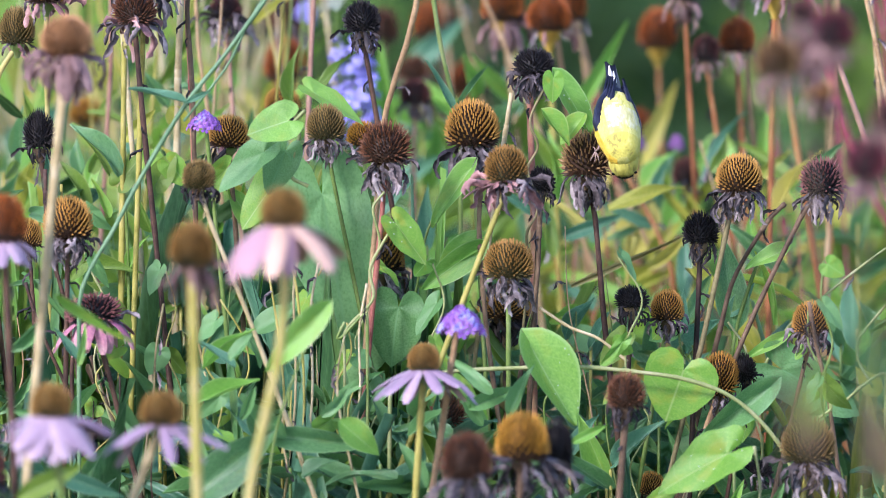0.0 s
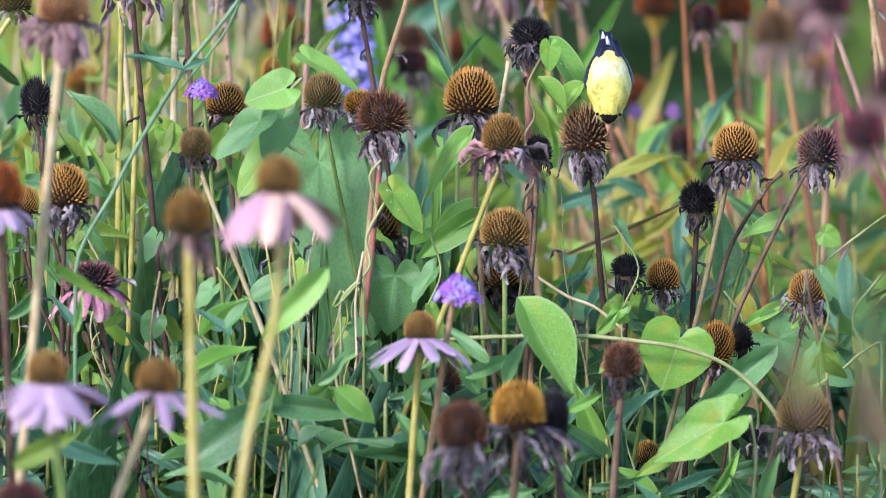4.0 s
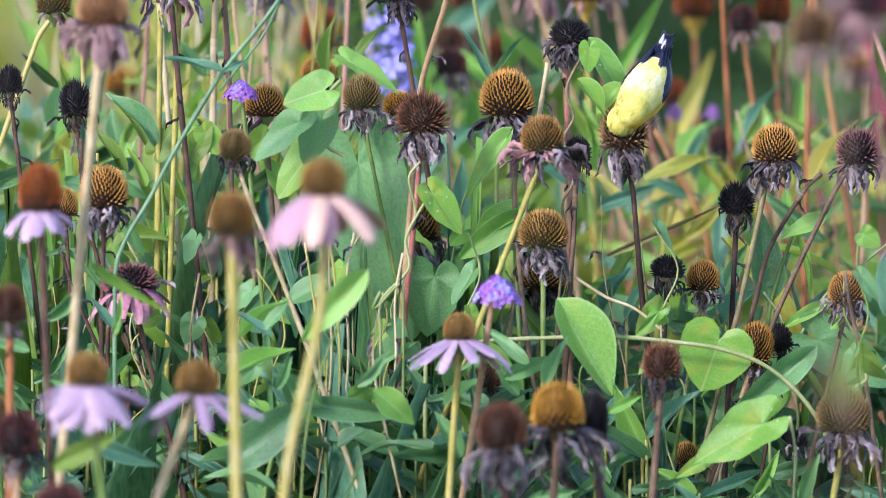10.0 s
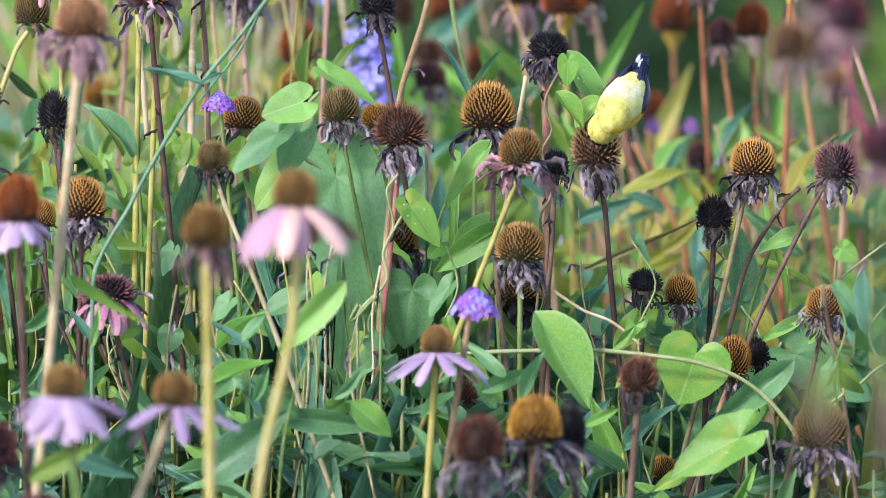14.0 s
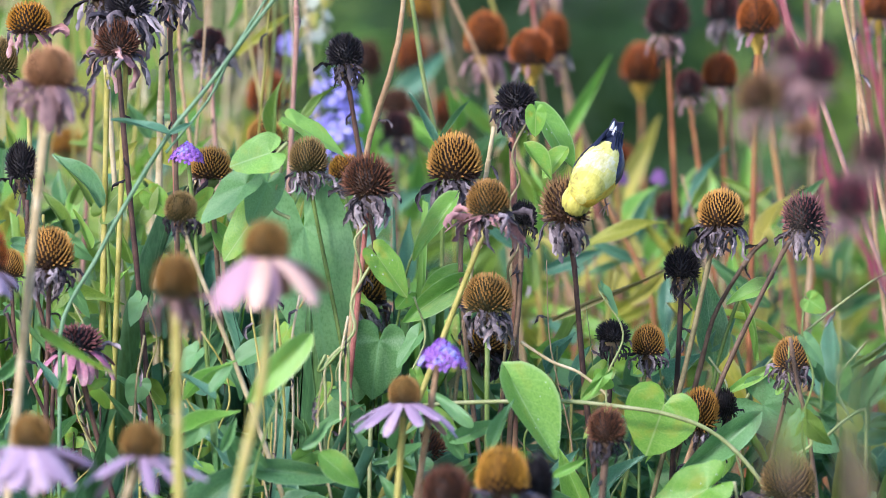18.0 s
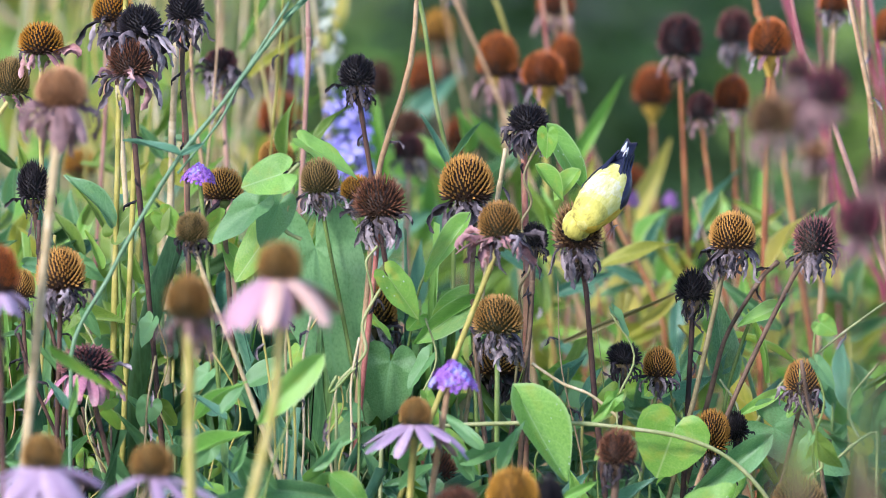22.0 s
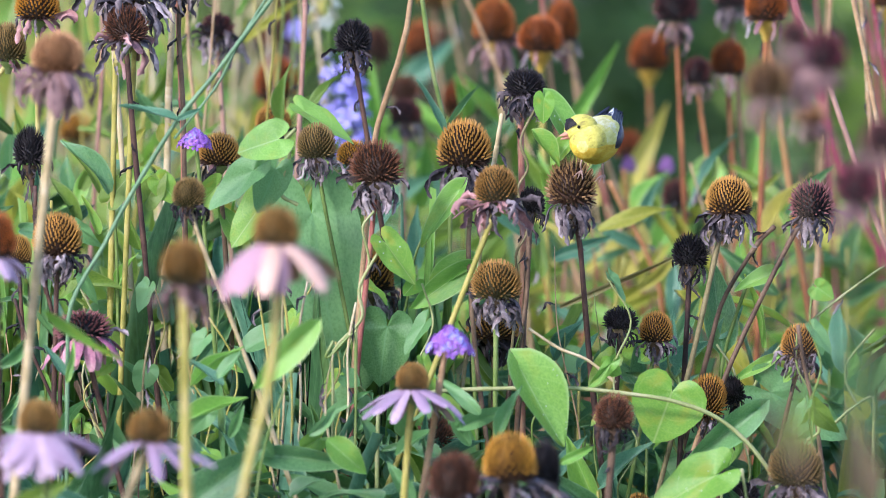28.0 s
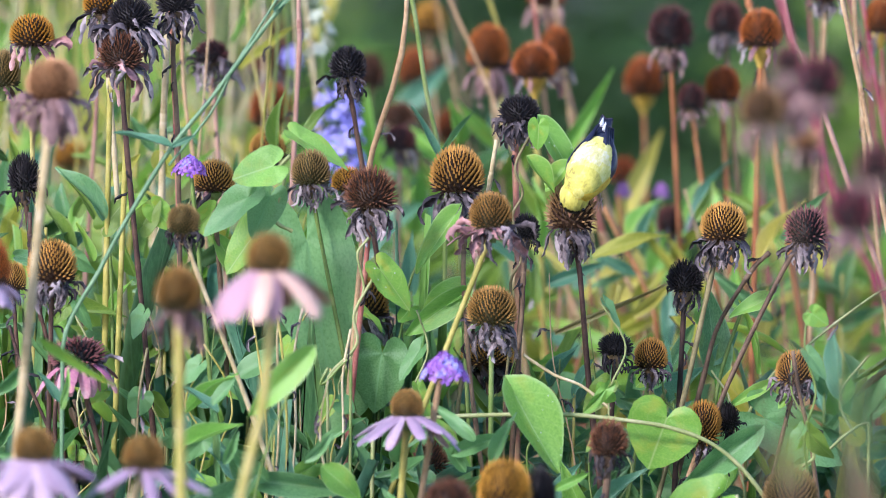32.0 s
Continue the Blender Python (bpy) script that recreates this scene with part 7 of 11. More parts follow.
blade(herb_g, (-0.2415, 9.5349, 0.7439), (-0.2443, 9.5349, 0.7925), 0.0174, "shaded", "lance", -24.9975, 0)
blade(herb_g, (-0.3239, 9.2209, 0.8125), (-0.3440, 9.2209, 0.8652), 0.0148, "spring", "lance", 27.8661, 1)
blade(herb_g, (-0.1855, 9.5481, 0.8258), (-0.1800, 9.5481, 0.8822), 0.0131, "green", "grass", 4.07374, 0)
blade(herb_g, (-0.1392, 9.2691, 0.9071), (-0.1384, 9.2691, 0.9628), 0.0132, "spring", "lance", -30.3234, 1)
blade(herb_g, (-0.3787, 9.3131, 0.8691), (-0.3897, 9.3131, 0.9185), 0.0086, "spring", "lance", 30.8676, 3)
blade(herb_g, (-0.2103, 9.2242, 0.8071), (-0.1616, 9.2242, 0.8390), 0.0156, "shaded", "lance", 26.4576, 2)
blade(herb_g, (-0.1691, 9.4243, 0.7545), (-0.2016, 9.4243, 0.7946), 0.0171, "lime", "lance", 31.4441, 3)
blade(herb_g, (-0.1397, 9.5125, 0.8202), (-0.1640, 9.5125, 0.8817), 0.0141, "green", "lance", -1.53835, 2)
blade(herb_g, (-0.3715, 9.4444, 0.7867), (-0.3958, 9.4444, 0.8281), 0.0175, "yellow", "grass", 19.6951, 3)
blade(herb_g, (-0.3922, 9.3787, 0.8446), (-0.3866, 9.3787, 0.8981), 0.0129, "green", "lance", -32.4088, 3)
blade(herb_g, (-0.2574, 9.4717, 0.8884), (-0.2808, 9.4717, 0.9218), 0.0120, "green", "lance", -4.15838, 3)
blade(herb_g, (-0.3227, 9.2360, 0.8492), (-0.3091, 9.2360, 0.8787), 0.0135, "spring", "grass", 32.4346, 0)
blade(herb_g, (-0.2402, 9.4674, 0.8424), (-0.2031, 9.4674, 0.9001), 0.0060, "lime", "lance", -9.80442, 2)
blade(herb_g, (-0.3340, 9.3332, 0.8394), (-0.3411, 9.3332, 0.8710), 0.0144, "green", "lance", -24.8961, 1)
blade(herb_g, (-0.1703, 9.2166, 0.7771), (-0.1755, 9.2166, 0.8211), 0.0149, "spring", "lance", 12.3312, 1)
blade(herb_g, (-0.4048, 9.4849, 0.7885), (-0.3828, 9.4849, 0.8136), 0.0139, "lime", "grass", 47.8679, 0)
blade(herb_g, (-0.2779, 9.5649, 0.8429), (-0.3201, 9.5649, 0.8901), 0.0174, "spring", "lance", 46.9236, 2)
blade(herb_g, (-0.2321, 9.4805, 0.7503), (-0.1903, 9.4805, 0.7996), 0.0133, "lime", "grass", 21.6375, 3)
bare_stalk(((-0.5240, 10.2871, 0.0000), (-0.4306, 10.2871, 0.8303), (-0.4176, 10.2871, 0.9456), (-0.4038, 10.2871, 1.0789)), (0.0021, 0.0013), "pale", "dry_stalk", "", 183)
bare_stalk(((-0.0152, 9.9994, 0.0000), (-0.3035, 9.9994, 0.8451), (-0.3417, 9.9994, 0.9572), (-0.3066, 9.9994, 1.0977)), (0.0036, 0.0022), "yellow", "dry_stalk", "", 184)
bare_stalk(((-0.6423, 10.3678, 0.0000), (-0.3351, 10.3678, 0.7901), (-0.2899, 10.3678, 0.9064), (-0.3371, 10.3678, 1.0736)), (0.0032, 0.0020), "pale", "dry_stalk", "", 185)
bare_stalk(((0.1383, 10.7750, 0.0000), (-0.2117, 10.7750, 0.7646), (-0.2762, 10.7750, 0.8855), (-0.2436, 10.7750, 1.0471)), (0.0035, 0.0021), "pale", "dry_stalk", "", 186)
bare_stalk(((-0.1189, 10.5983, 0.0000), (-0.2866, 10.5983, 0.7788), (-0.3122, 10.5983, 0.8977), (-0.3264, 10.5983, 1.0586)), (0.0026, 0.0016), "vine", "dry_stalk", "", 187)
bare_stalk(((-0.7571, 10.6840, 0.0000), (-0.4370, 10.6840, 0.7734), (-0.3874, 10.6840, 0.8932), (-0.3891, 10.6840, 1.0530)), (0.0030, 0.0018), "yellow", "dry_stalk", "", 188)
bare_stalk(((-0.6968, 10.1581, 0.0000), (-0.4533, 10.1581, 0.8322), (-0.4200, 10.1581, 0.9461), (-0.4078, 10.1581, 1.0873)), (0.0037, 0.0023), "vine", "dry_stalk", "", 189)
bare_stalk(((0.0063, 10.1219, 0.0000), (-0.3387, 10.1219, 0.8271), (-0.3860, 10.1219, 0.9406), (-0.3552, 10.1219, 1.0897)), (0.0027, 0.0016), "yellow", "dry_stalk", "", 190)
bare_stalk(((-0.5862, 10.8418, 0.0000), (-0.2362, 10.8418, 0.7453), (-0.1764, 10.8418, 0.8669), (-0.2172, 10.8418, 1.0427)), (0.0025, 0.0015), "pale", "dry_stalk", "", 191)
bare_stalk(((0.1580, 9.9171, 0.0000), (-0.1920, 9.9171, 0.8379), (-0.2718, 9.9171, 0.9492), (-0.2304, 9.9171, 1.1030)), (0.0025, 0.0015), "yellow", "dry_stalk", "", 192)
bare_stalk(((-0.1085, 10.3681, 0.0000), (-0.3419, 10.3681, 0.7801), (-0.3767, 10.3681, 0.8965), (-0.3313, 10.3681, 1.0736)), (0.0023, 0.0014), "yellow", "dry_stalk", "", 193)
bare_stalk(((-0.5463, 10.8206, 0.0000), (-0.2667, 10.8206, 0.7794), (-0.2231, 10.8206, 0.9008), (-0.2236, 10.8206, 1.0441)), (0.0035, 0.0021), "vine", "dry_stalk", "", 194)
bare_stalk(((-0.0339, 10.6906, 0.0000), (-0.3768, 10.6906, 0.7594), (-0.4309, 10.6906, 0.8793), (-0.4113, 10.6906, 1.0526)), (0.0038, 0.0023), "yellow", "dry_stalk", "", 195)
bare_stalk(((-0.1490, 10.0663, 0.0000), (-0.2677, 10.0663, 0.8150), (-0.2841, 10.0663, 0.9279), (-0.3046, 10.0663, 1.0933)), (0.0023, 0.0014), "vine", "dry_stalk", "", 196)
bare_stalk(((-0.5991, 10.8234, 0.0000), (-0.4406, 10.8234, 0.7636), (-0.4154, 10.8234, 0.8850), (-0.4193, 10.8234, 1.0439)), (0.0037, 0.0023), "yellow", "dry_stalk", "", 197)
bare_stalk(((-0.4938, 10.8228, 0.0000), (-0.4112, 10.8228, 0.7512), (-0.3979, 10.8228, 0.8726), (-0.4388, 10.8228, 1.0440)), (0.0038, 0.0023), "pale", "dry_stalk", "", 198)
blade(herb_g, (-0.4554, 10.2263, 0.8743), (-0.4830, 10.2263, 0.9484), 0.0120, "straw", "grass", 10.9504, 2)
blade(herb_g, (-0.4453, 10.4763, 0.9451), (-0.5155, 10.4763, 1.0377), 0.0054, "gold", "grass", -32.9441, 2)
blade(herb_g, (-0.3469, 10.1953, 0.9339), (-0.3513, 10.1953, 1.0317), 0.0057, "straw", "grass", 45.95, 2)
blade(herb_g, (-0.4363, 9.9609, 1.0156), (-0.3658, 9.9609, 1.0731), 0.0123, "bright", "lance", 20.525, 0)
blade(herb_g, (-0.1828, 10.0670, 0.8253), (-0.1417, 10.0670, 0.8919), 0.0112, "yellow", "grass", -2.54028, 3)
blade(herb_g, (-0.3575, 10.5964, 0.9592), (-0.4047, 10.5964, 1.0429), 0.0065, "gold", "grass", 10.5762, 3)
blade(herb_g, (-0.1985, 10.4775, 0.9118), (-0.1472, 10.4775, 0.9544), 0.0091, "straw", "grass", 23.1718, 2)
blade(herb_g, (-0.1983, 10.3130, 0.8505), (-0.1890, 10.3130, 0.9093), 0.0135, "straw", "lance", 17.3389, 0)
blade(herb_g, (-0.1944, 10.5905, 0.7492), (-0.2046, 10.5905, 0.8083), 0.0149, "gold", "lance", 24.8641, 1)
blade(herb_g, (-0.4093, 10.3117, 0.9262), (-0.3787, 10.3117, 0.9878), 0.0077, "bright", "lance", 31.1542, 0)
blade(herb_g, (-0.2990, 9.9867, 0.7832), (-0.2497, 9.9867, 0.8495), 0.0136, "lime", "grass", -4.46088, 3)
blade(herb_g, (-0.1900, 9.8214, 0.9634), (-0.1432, 9.8214, 1.0615), 0.0071, "bright", "grass", 5.34117, 3)
blade(herb_g, (-0.3428, 10.1500, 0.9687), (-0.3577, 10.1500, 1.0317), 0.0072, "yellow", "grass", 9.721, 1)
blade(herb_g, (-0.2637, 10.1851, 0.8739), (-0.2476, 10.1851, 0.9453), 0.0113, "yellow", "lance", 21.4184, 2)
blade(herb_g, (-0.3932, 10.5259, 0.7665), (-0.4607, 10.5259, 0.8607), 0.0067, "lime", "grass", -38.4619, 2)
blade(herb_g, (-0.4263, 10.3175, 0.7973), (-0.3602, 10.3175, 0.8899), 0.0124, "lime", "grass", 7.41804, 2)
blade(herb_g, (-0.0970, 10.0259, 1.0070), (-0.1107, 10.0259, 1.0694), 0.0131, "straw", "grass", 46.54, 2)
blade(herb_g, (-0.4066, 9.7948, 0.8267), (-0.4360, 9.7948, 0.8848), 0.0082, "straw", "grass", -18.3849, 0)
blade(herb_g, (-0.1391, 10.0569, 0.8749), (-0.0868, 10.0569, 0.9383), 0.0118, "spring", "grass", -4.50151, 1)
blade(herb_g, (-0.1797, 9.6679, 0.9493), (-0.1296, 9.6679, 0.9922), 0.0110, "yellow", "grass", -10.1446, 0)
blade(herb_g, (-0.1682, 10.2064, 0.9679), (-0.1207, 10.2064, 1.0382), 0.0079, "lime", "lance", -28.0272, 2)
blade(herb_g, (-0.2738, 9.8443, 0.8253), (-0.2357, 9.8443, 0.8878), 0.0058, "lime", "lance", -23.2992, 1)
blade(herb_g, (-0.3618, 10.1062, 0.9059), (-0.3639, 10.1062, 0.9631), 0.0111, "spring", "grass", 38.2903, 3)
blade(herb_g, (-0.4280, 9.9708, 0.8445), (-0.4620, 9.9708, 0.9039), 0.0054, "bright", "grass", 42.9958, 3)
blade(herb_g, (-0.4627, 10.2880, 0.8719), (-0.4911, 10.2880, 0.9442), 0.0096, "bright", "lance", 13.1608, 3)
blade(herb_g, (-0.2557, 9.7725, 0.8617), (-0.2095, 9.7725, 0.9067), 0.0117, "yellow", "lance", -44.386, 0)
blade(herb_g, (-0.1381, 10.5544, 0.8880), (-0.0834, 10.5544, 0.9867), 0.0130, "gold", "grass", 46.1588, 1)
blade(herb_g, (-0.2726, 9.7297, 0.8871), (-0.2223, 9.7297, 0.9756), 0.0095, "spring", "grass", 16.5748, 3)
blade(herb_g, (-0.4240, 10.3533, 0.9431), (-0.4679, 10.3533, 0.9927), 0.0124, "straw", "grass", -44.2688, 3)
blade(herb_g, (-0.1366, 10.3901, 0.7417), (-0.1893, 10.3901, 0.7935), 0.0096, "straw", "lance", -32.6003, 1)
bare_stalk(((-0.1738, 9.7684, 0.0000), (-0.1409, 9.7684, 0.8421), (-0.1362, 9.7684, 0.9626), (-0.1497, 9.7684, 1.1127)), (0.0022, 0.0010), "green", "dry_stalk", "", 199)
bare_stalk(((-0.1516, 9.5954, 0.0000), (-0.1293, 9.5954, 0.8522), (-0.1262, 9.5954, 0.9706), (-0.1375, 9.5954, 1.1240)), (0.0020, 0.0009), "pale", "dry_stalk", "", 200)
bare_stalk(((-0.2844, 9.4031, 0.0000), (-0.2148, 9.4031, 0.8787), (-0.2056, 9.4031, 0.9947), (-0.2031, 9.4031, 1.1366)), (0.0018, 0.0008), "tan", "dry_stalk", "", 201)
bare_stalk(((-0.3408, 9.6075, 0.0000), (-0.2784, 9.6075, 0.8502), (-0.2697, 9.6075, 0.9688), (-0.2747, 9.6075, 1.1232)), (0.0026, 0.0011), "yellow", "dry_stalk", "", 202)
bare_stalk(((-0.0989, 9.8244, 0.0000), (-0.1486, 9.8244, 0.8347), (-0.1559, 9.8244, 0.9559), (-0.1563, 9.8244, 1.1091)), (0.0025, 0.0011), "yellow", "dry_stalk", "", 203)
bare_stalk(((-0.1391, 9.8964, 0.0000), (-0.1589, 9.8964, 0.8219), (-0.1618, 9.8964, 0.9441), (-0.1624, 9.8964, 1.1044)), (0.0026, 0.0011), "pale", "dry_stalk", "", 204)
bare_stalk(((-0.3992, 9.7277, 0.0000), (-0.2485, 9.7277, 0.8755), (-0.2279, 9.7277, 0.9954), (-0.2353, 9.7277, 1.1154)), (0.0019, 0.0008), "pale", "dry_stalk", "", 205)
bare_stalk(((-0.2629, 9.8995, 0.0000), (-0.2180, 9.8995, 0.8432), (-0.2115, 9.8995, 0.9653), (-0.2107, 9.8995, 1.1042)), (0.0023, 0.0010), "tan", "dry_stalk", "", 206)
bare_stalk(((-0.3387, 9.8913, 0.0000), (-0.3441, 9.8913, 0.8655), (-0.3448, 9.8913, 0.9875), (-0.3369, 9.8913, 1.1047)), (0.0017, 0.0008), "yellow", "dry_stalk", "", 207)
bare_stalk(((-0.0038, 9.6565, 0.0000), (-0.1532, 9.6565, 0.8849), (-0.1733, 9.6565, 1.0039), (-0.1675, 9.6565, 1.1200)), (0.0023, 0.0010), "yellow", "dry_stalk", "", 208)
bare_stalk(((-0.2241, 9.3238, 0.0000), (-0.1547, 9.3238, 0.8937), (-0.1458, 9.3238, 1.0087), (-0.1385, 9.3238, 1.1417)), (0.0019, 0.0008), "yellow", "dry_stalk", "", 209)
bare_stalk(((-0.2333, 9.6498, 0.0000), (-0.1553, 9.6498, 0.8584), (-0.1445, 9.6498, 0.9775), (-0.1513, 9.6498, 1.1205)), (0.0020, 0.0009), "green", "dry_stalk", "", 210)
bare_stalk(((0.0345, 8.9210, 0.0000), (-0.0616, 8.9210, 0.5429), (-0.0768, 8.9210, 0.6287), (-0.0844, 8.9210, 0.6640), (-0.0767, 8.9210, 0.6942)), (0.0023, 0.0008), "yellow", "dry_stalk", "", 213)
bare_stalk(((-0.2399, 8.8550, 0.0000), (-0.1508, 8.8550, 0.5351), (-0.1366, 8.8550, 0.6203), (-0.1422, 8.8550, 0.6554), (-0.1374, 8.8550, 0.6854)), (0.0021, 0.0007), "pale", "dry_stalk", "", 217)
bare_stalk(((0.0573, 8.8086, 0.0000), (-0.0726, 8.8086, 0.5990), (-0.0910, 8.8086, 0.6837), (-0.0918, 8.8086, 0.7185), (-0.0859, 8.8086, 0.7483)), (0.0019, 0.0007), "pale", "dry_stalk", "", 222)
bare_stalk(((-0.0666, 8.8873, 0.0000), (-0.1195, 8.8873, 0.5399), (-0.1278, 8.8873, 0.6254), (-0.1342, 8.8873, 0.6606), (-0.1336, 8.8873, 0.6907)), (0.0023, 0.0008), "yellow", "dry_stalk", "", 226)
bare_stalk(((-0.0731, 8.8346, 0.0000), (-0.2279, 8.8346, 0.5124), (-0.2551, 8.8346, 0.6025), (-0.2528, 8.8346, 0.6625)), (0.0016, 0.0006), "dark", "dry_stalk", "", 229)
bare_stalk(((-0.3123, 8.8731, 0.0000), (-0.2881, 8.8731, 0.5543), (-0.2842, 8.8731, 0.6446), (-0.2847, 8.8731, 0.7048)), (0.0025, 0.0009), "dark", "dry_stalk", "", 231)
herb_h = thing("leafy_stalk", (-0.0909, 8.8000, 0), "low plant with light green leaves under the flowers", "plant", "leafy meadow plants")
blade(herb_h, (0.0814, 8.8383, 0.5639), (0.0593, 8.8383, 0.5949), 0.0127, "vine", "lance", 19.8285, 0)
blade(herb_h, (0.0574, 8.7625, 0.6818), (0.0755, 8.7625, 0.7280), 0.0128, "vine", "lance", -11.5449, 1)
blade(herb_h, (-0.0943, 8.8516, 0.6104), (-0.1300, 8.8516, 0.6224), 0.0168, "vine", "lance", -38.844, 0)
blade(herb_h, (-0.1051, 8.7135, 0.6885), (-0.0783, 8.7135, 0.7131), 0.0106, "vine", "lance", 25.147, 1)
blade(herb_h, (0.0991, 8.8714, 0.6290), (0.0805, 8.8714, 0.6558), 0.0170, "blue", "lance", 3.27562, 0)
blade(herb_h, (-0.1371, 8.7737, 0.6633), (-0.1748, 8.7737, 0.6962), 0.0168, "vine", "lance", -12.9301, 3)
blade(herb_h, (-0.0398, 8.7651, 0.6282), (-0.0979, 8.7651, 0.6416), 0.0131, "green", "lance", 37.138, 2)
blade(herb_h, (0.0349, 8.8327, 0.6658), (0.0141, 8.8327, 0.6933), 0.0099, "vine", "lance", -9.77884, 3)
blade(herb_h, (-0.1658, 8.8439, 0.6565), (-0.1859, 8.8439, 0.6899), 0.0174, "blue", "lance", 31.8341, 2)
blade(herb_h, (-0.0302, 8.7981, 0.6607), (0.0069, 8.7981, 0.6843), 0.0119, "vine", "lance", -22.2329, 3)
blade(herb_h, (-0.0443, 8.9349, 0.5859), (-0.0661, 8.9349, 0.6110), 0.0172, "vine", "lance", -17.4646, 2)
blade(herb_h, (-0.1775, 8.7503, 0.5934), (-0.2344, 8.7503, 0.6149), 0.0140, "vine", "lance", 39.332, 1)
blade(herb_h, (-0.1227, 8.7456, 0.6306), (-0.0944, 8.7456, 0.6514), 0.0166, "green", "lance", -36.3273, 1)
blade(herb_h, (-0.0148, 8.9253, 0.5704), (-0.0523, 8.9253, 0.5870), 0.0185, "vine", "lance", -21.6532, 2)
blade(herb_h, (-0.0476, 8.8922, 0.6537), (-0.0631, 8.8922, 0.6864), 0.0163, "green", "lance", 30.5211, 0)
blade(herb_h, (-0.0047, 8.8632, 0.6504), (-0.0040, 8.8632, 0.6928), 0.0094, "blue", "lance", -6.80036, 3)
blade(herb_h, (-0.0291, 8.8803, 0.6797), (0.0094, 8.8803, 0.7024), 0.0108, "vine", "lance", 16.9472, 0)
blade(herb_h, (0.0428, 8.7035, 0.5909), (0.0860, 8.7035, 0.5987), 0.0122, "vine", "lance", 17.8523, 0)
blade(herb_h, (0.1119, 8.7446, 0.6612), (0.1432, 8.7446, 0.6775), 0.0096, "bright", "lance", 3.90884, 0)
blade(herb_h, (-0.1826, 8.8091, 0.6191), (-0.1634, 8.8091, 0.6580), 0.0147, "blue", "lance", -36.5588, 0)
blade(herb_h, (-0.1752, 8.7402, 0.6825), (-0.1618, 8.7402, 0.7129), 0.0093, "vine", "lance", 11.7803, 3)
blade(herb_h, (-0.0718, 8.8382, 0.6122), (-0.1290, 8.8382, 0.6390), 0.0185, "vine", "lance", 17.9504, 0)
blade(herb_h, (-0.1721, 8.8174, 0.6014), (-0.1720, 8.8174, 0.6342), 0.0094, "green", "lance", -9.12385, 0)
blade(herb_h, (-0.0154, 8.7544, 0.6211), (-0.0352, 8.7544, 0.6614), 0.0158, "vine", "lance", 5.77295, 1)
blade(herb_h, (0.1216, 8.8912, 0.5782), (0.0862, 8.8912, 0.6188), 0.0106, "vine", "lance", -36.851, 2)
blade(herb_h, (0.0085, 8.8492, 0.6564), (-0.0400, 8.8492, 0.6706), 0.0173, "green", "lance", 20.3262, 2)
blade(herb_h, (-0.0968, 8.9027, 0.6784), (-0.0527, 8.9027, 0.7067), 0.0100, "vine", "lance", -12.5169, 0)
blade(herb_h, (0.0224, 8.8289, 0.6817), (0.0726, 8.8289, 0.7010), 0.0152, "vine", "lance", 10.4402, 3)
blade(herb_h, (0.0427, 8.7928, 0.6986), (0.0059, 8.7928, 0.7333), 0.0127, "vine", "lance", -4.10031, 2)
blade(herb_h, (-0.1576, 8.8062, 0.6537), (-0.1740, 8.8062, 0.6994), 0.0110, "green", "lance", -21.3353, 1)
herb_i = thing("leafy_stalk", (-0.3064, 8.7500, 0), "low plant with bluish green pointed leaves", "plant", "leafy meadow plants")
blade(herb_i, (-0.3918, 8.7920, 0.7093), (-0.4266, 8.7920, 0.7154), 0.0132, "vine", "lance", 4.08862, 3)
blade(herb_i, (-0.1849, 8.8122, 0.5851), (-0.2143, 8.8122, 0.6079), 0.0105, "blue", "lance", -1.3215, 0)
blade(herb_i, (-0.4343, 8.9731, 0.6784), (-0.4258, 8.9731, 0.7054), 0.0074, "blue", "lance", 13.6265, 3)
blade(herb_i, (-0.2157, 8.7458, 0.6952), (-0.1576, 8.7458, 0.7140), 0.0152, "bright", "lance", -19.3098, 3)
blade(herb_i, (-0.3749, 8.7077, 0.7465), (-0.3409, 8.7077, 0.7796), 0.0126, "vine", "lance", 34.2009, 3)
blade(herb_i, (-0.2956, 8.9496, 0.6097), (-0.2353, 8.9496, 0.6262), 0.0117, "green", "lance", -35.9436, 1)
blade(herb_i, (-0.1935, 8.9837, 0.7037), (-0.2191, 8.9837, 0.7223), 0.0109, "blue", "lance", -5.60473, 0)
blade(herb_i, (-0.3315, 8.7091, 0.6802), (-0.3750, 8.7091, 0.6958), 0.0128, "vine", "lance", -18.388, 0)
blade(herb_i, (-0.3927, 8.7277, 0.5931), (-0.3411, 8.7277, 0.6085), 0.0087, "blue", "lance", 12.7104, 3)
blade(herb_i, (-0.4088, 8.9482, 0.6581), (-0.4584, 8.9482, 0.6803), 0.0101, "green", "lance", -27.5207, 0)
blade(herb_i, (-0.3676, 8.9836, 0.5743), (-0.4115, 8.9836, 0.5852), 0.0132, "vine", "lance", 4.67163, 1)
blade(herb_i, (-0.1955, 8.9426, 0.5599), (-0.2191, 8.9426, 0.5915), 0.0139, "blue", "lance", 19.2079, 3)
blade(herb_i, (-0.3337, 8.7001, 0.5828), (-0.3889, 8.7001, 0.5899), 0.0071, "blue", "lance", 36.6268, 2)
blade(herb_i, (-0.2023, 8.8916, 0.6230), (-0.2081, 8.8916, 0.6566), 0.0108, "bright", "lance", -28.4736, 3)
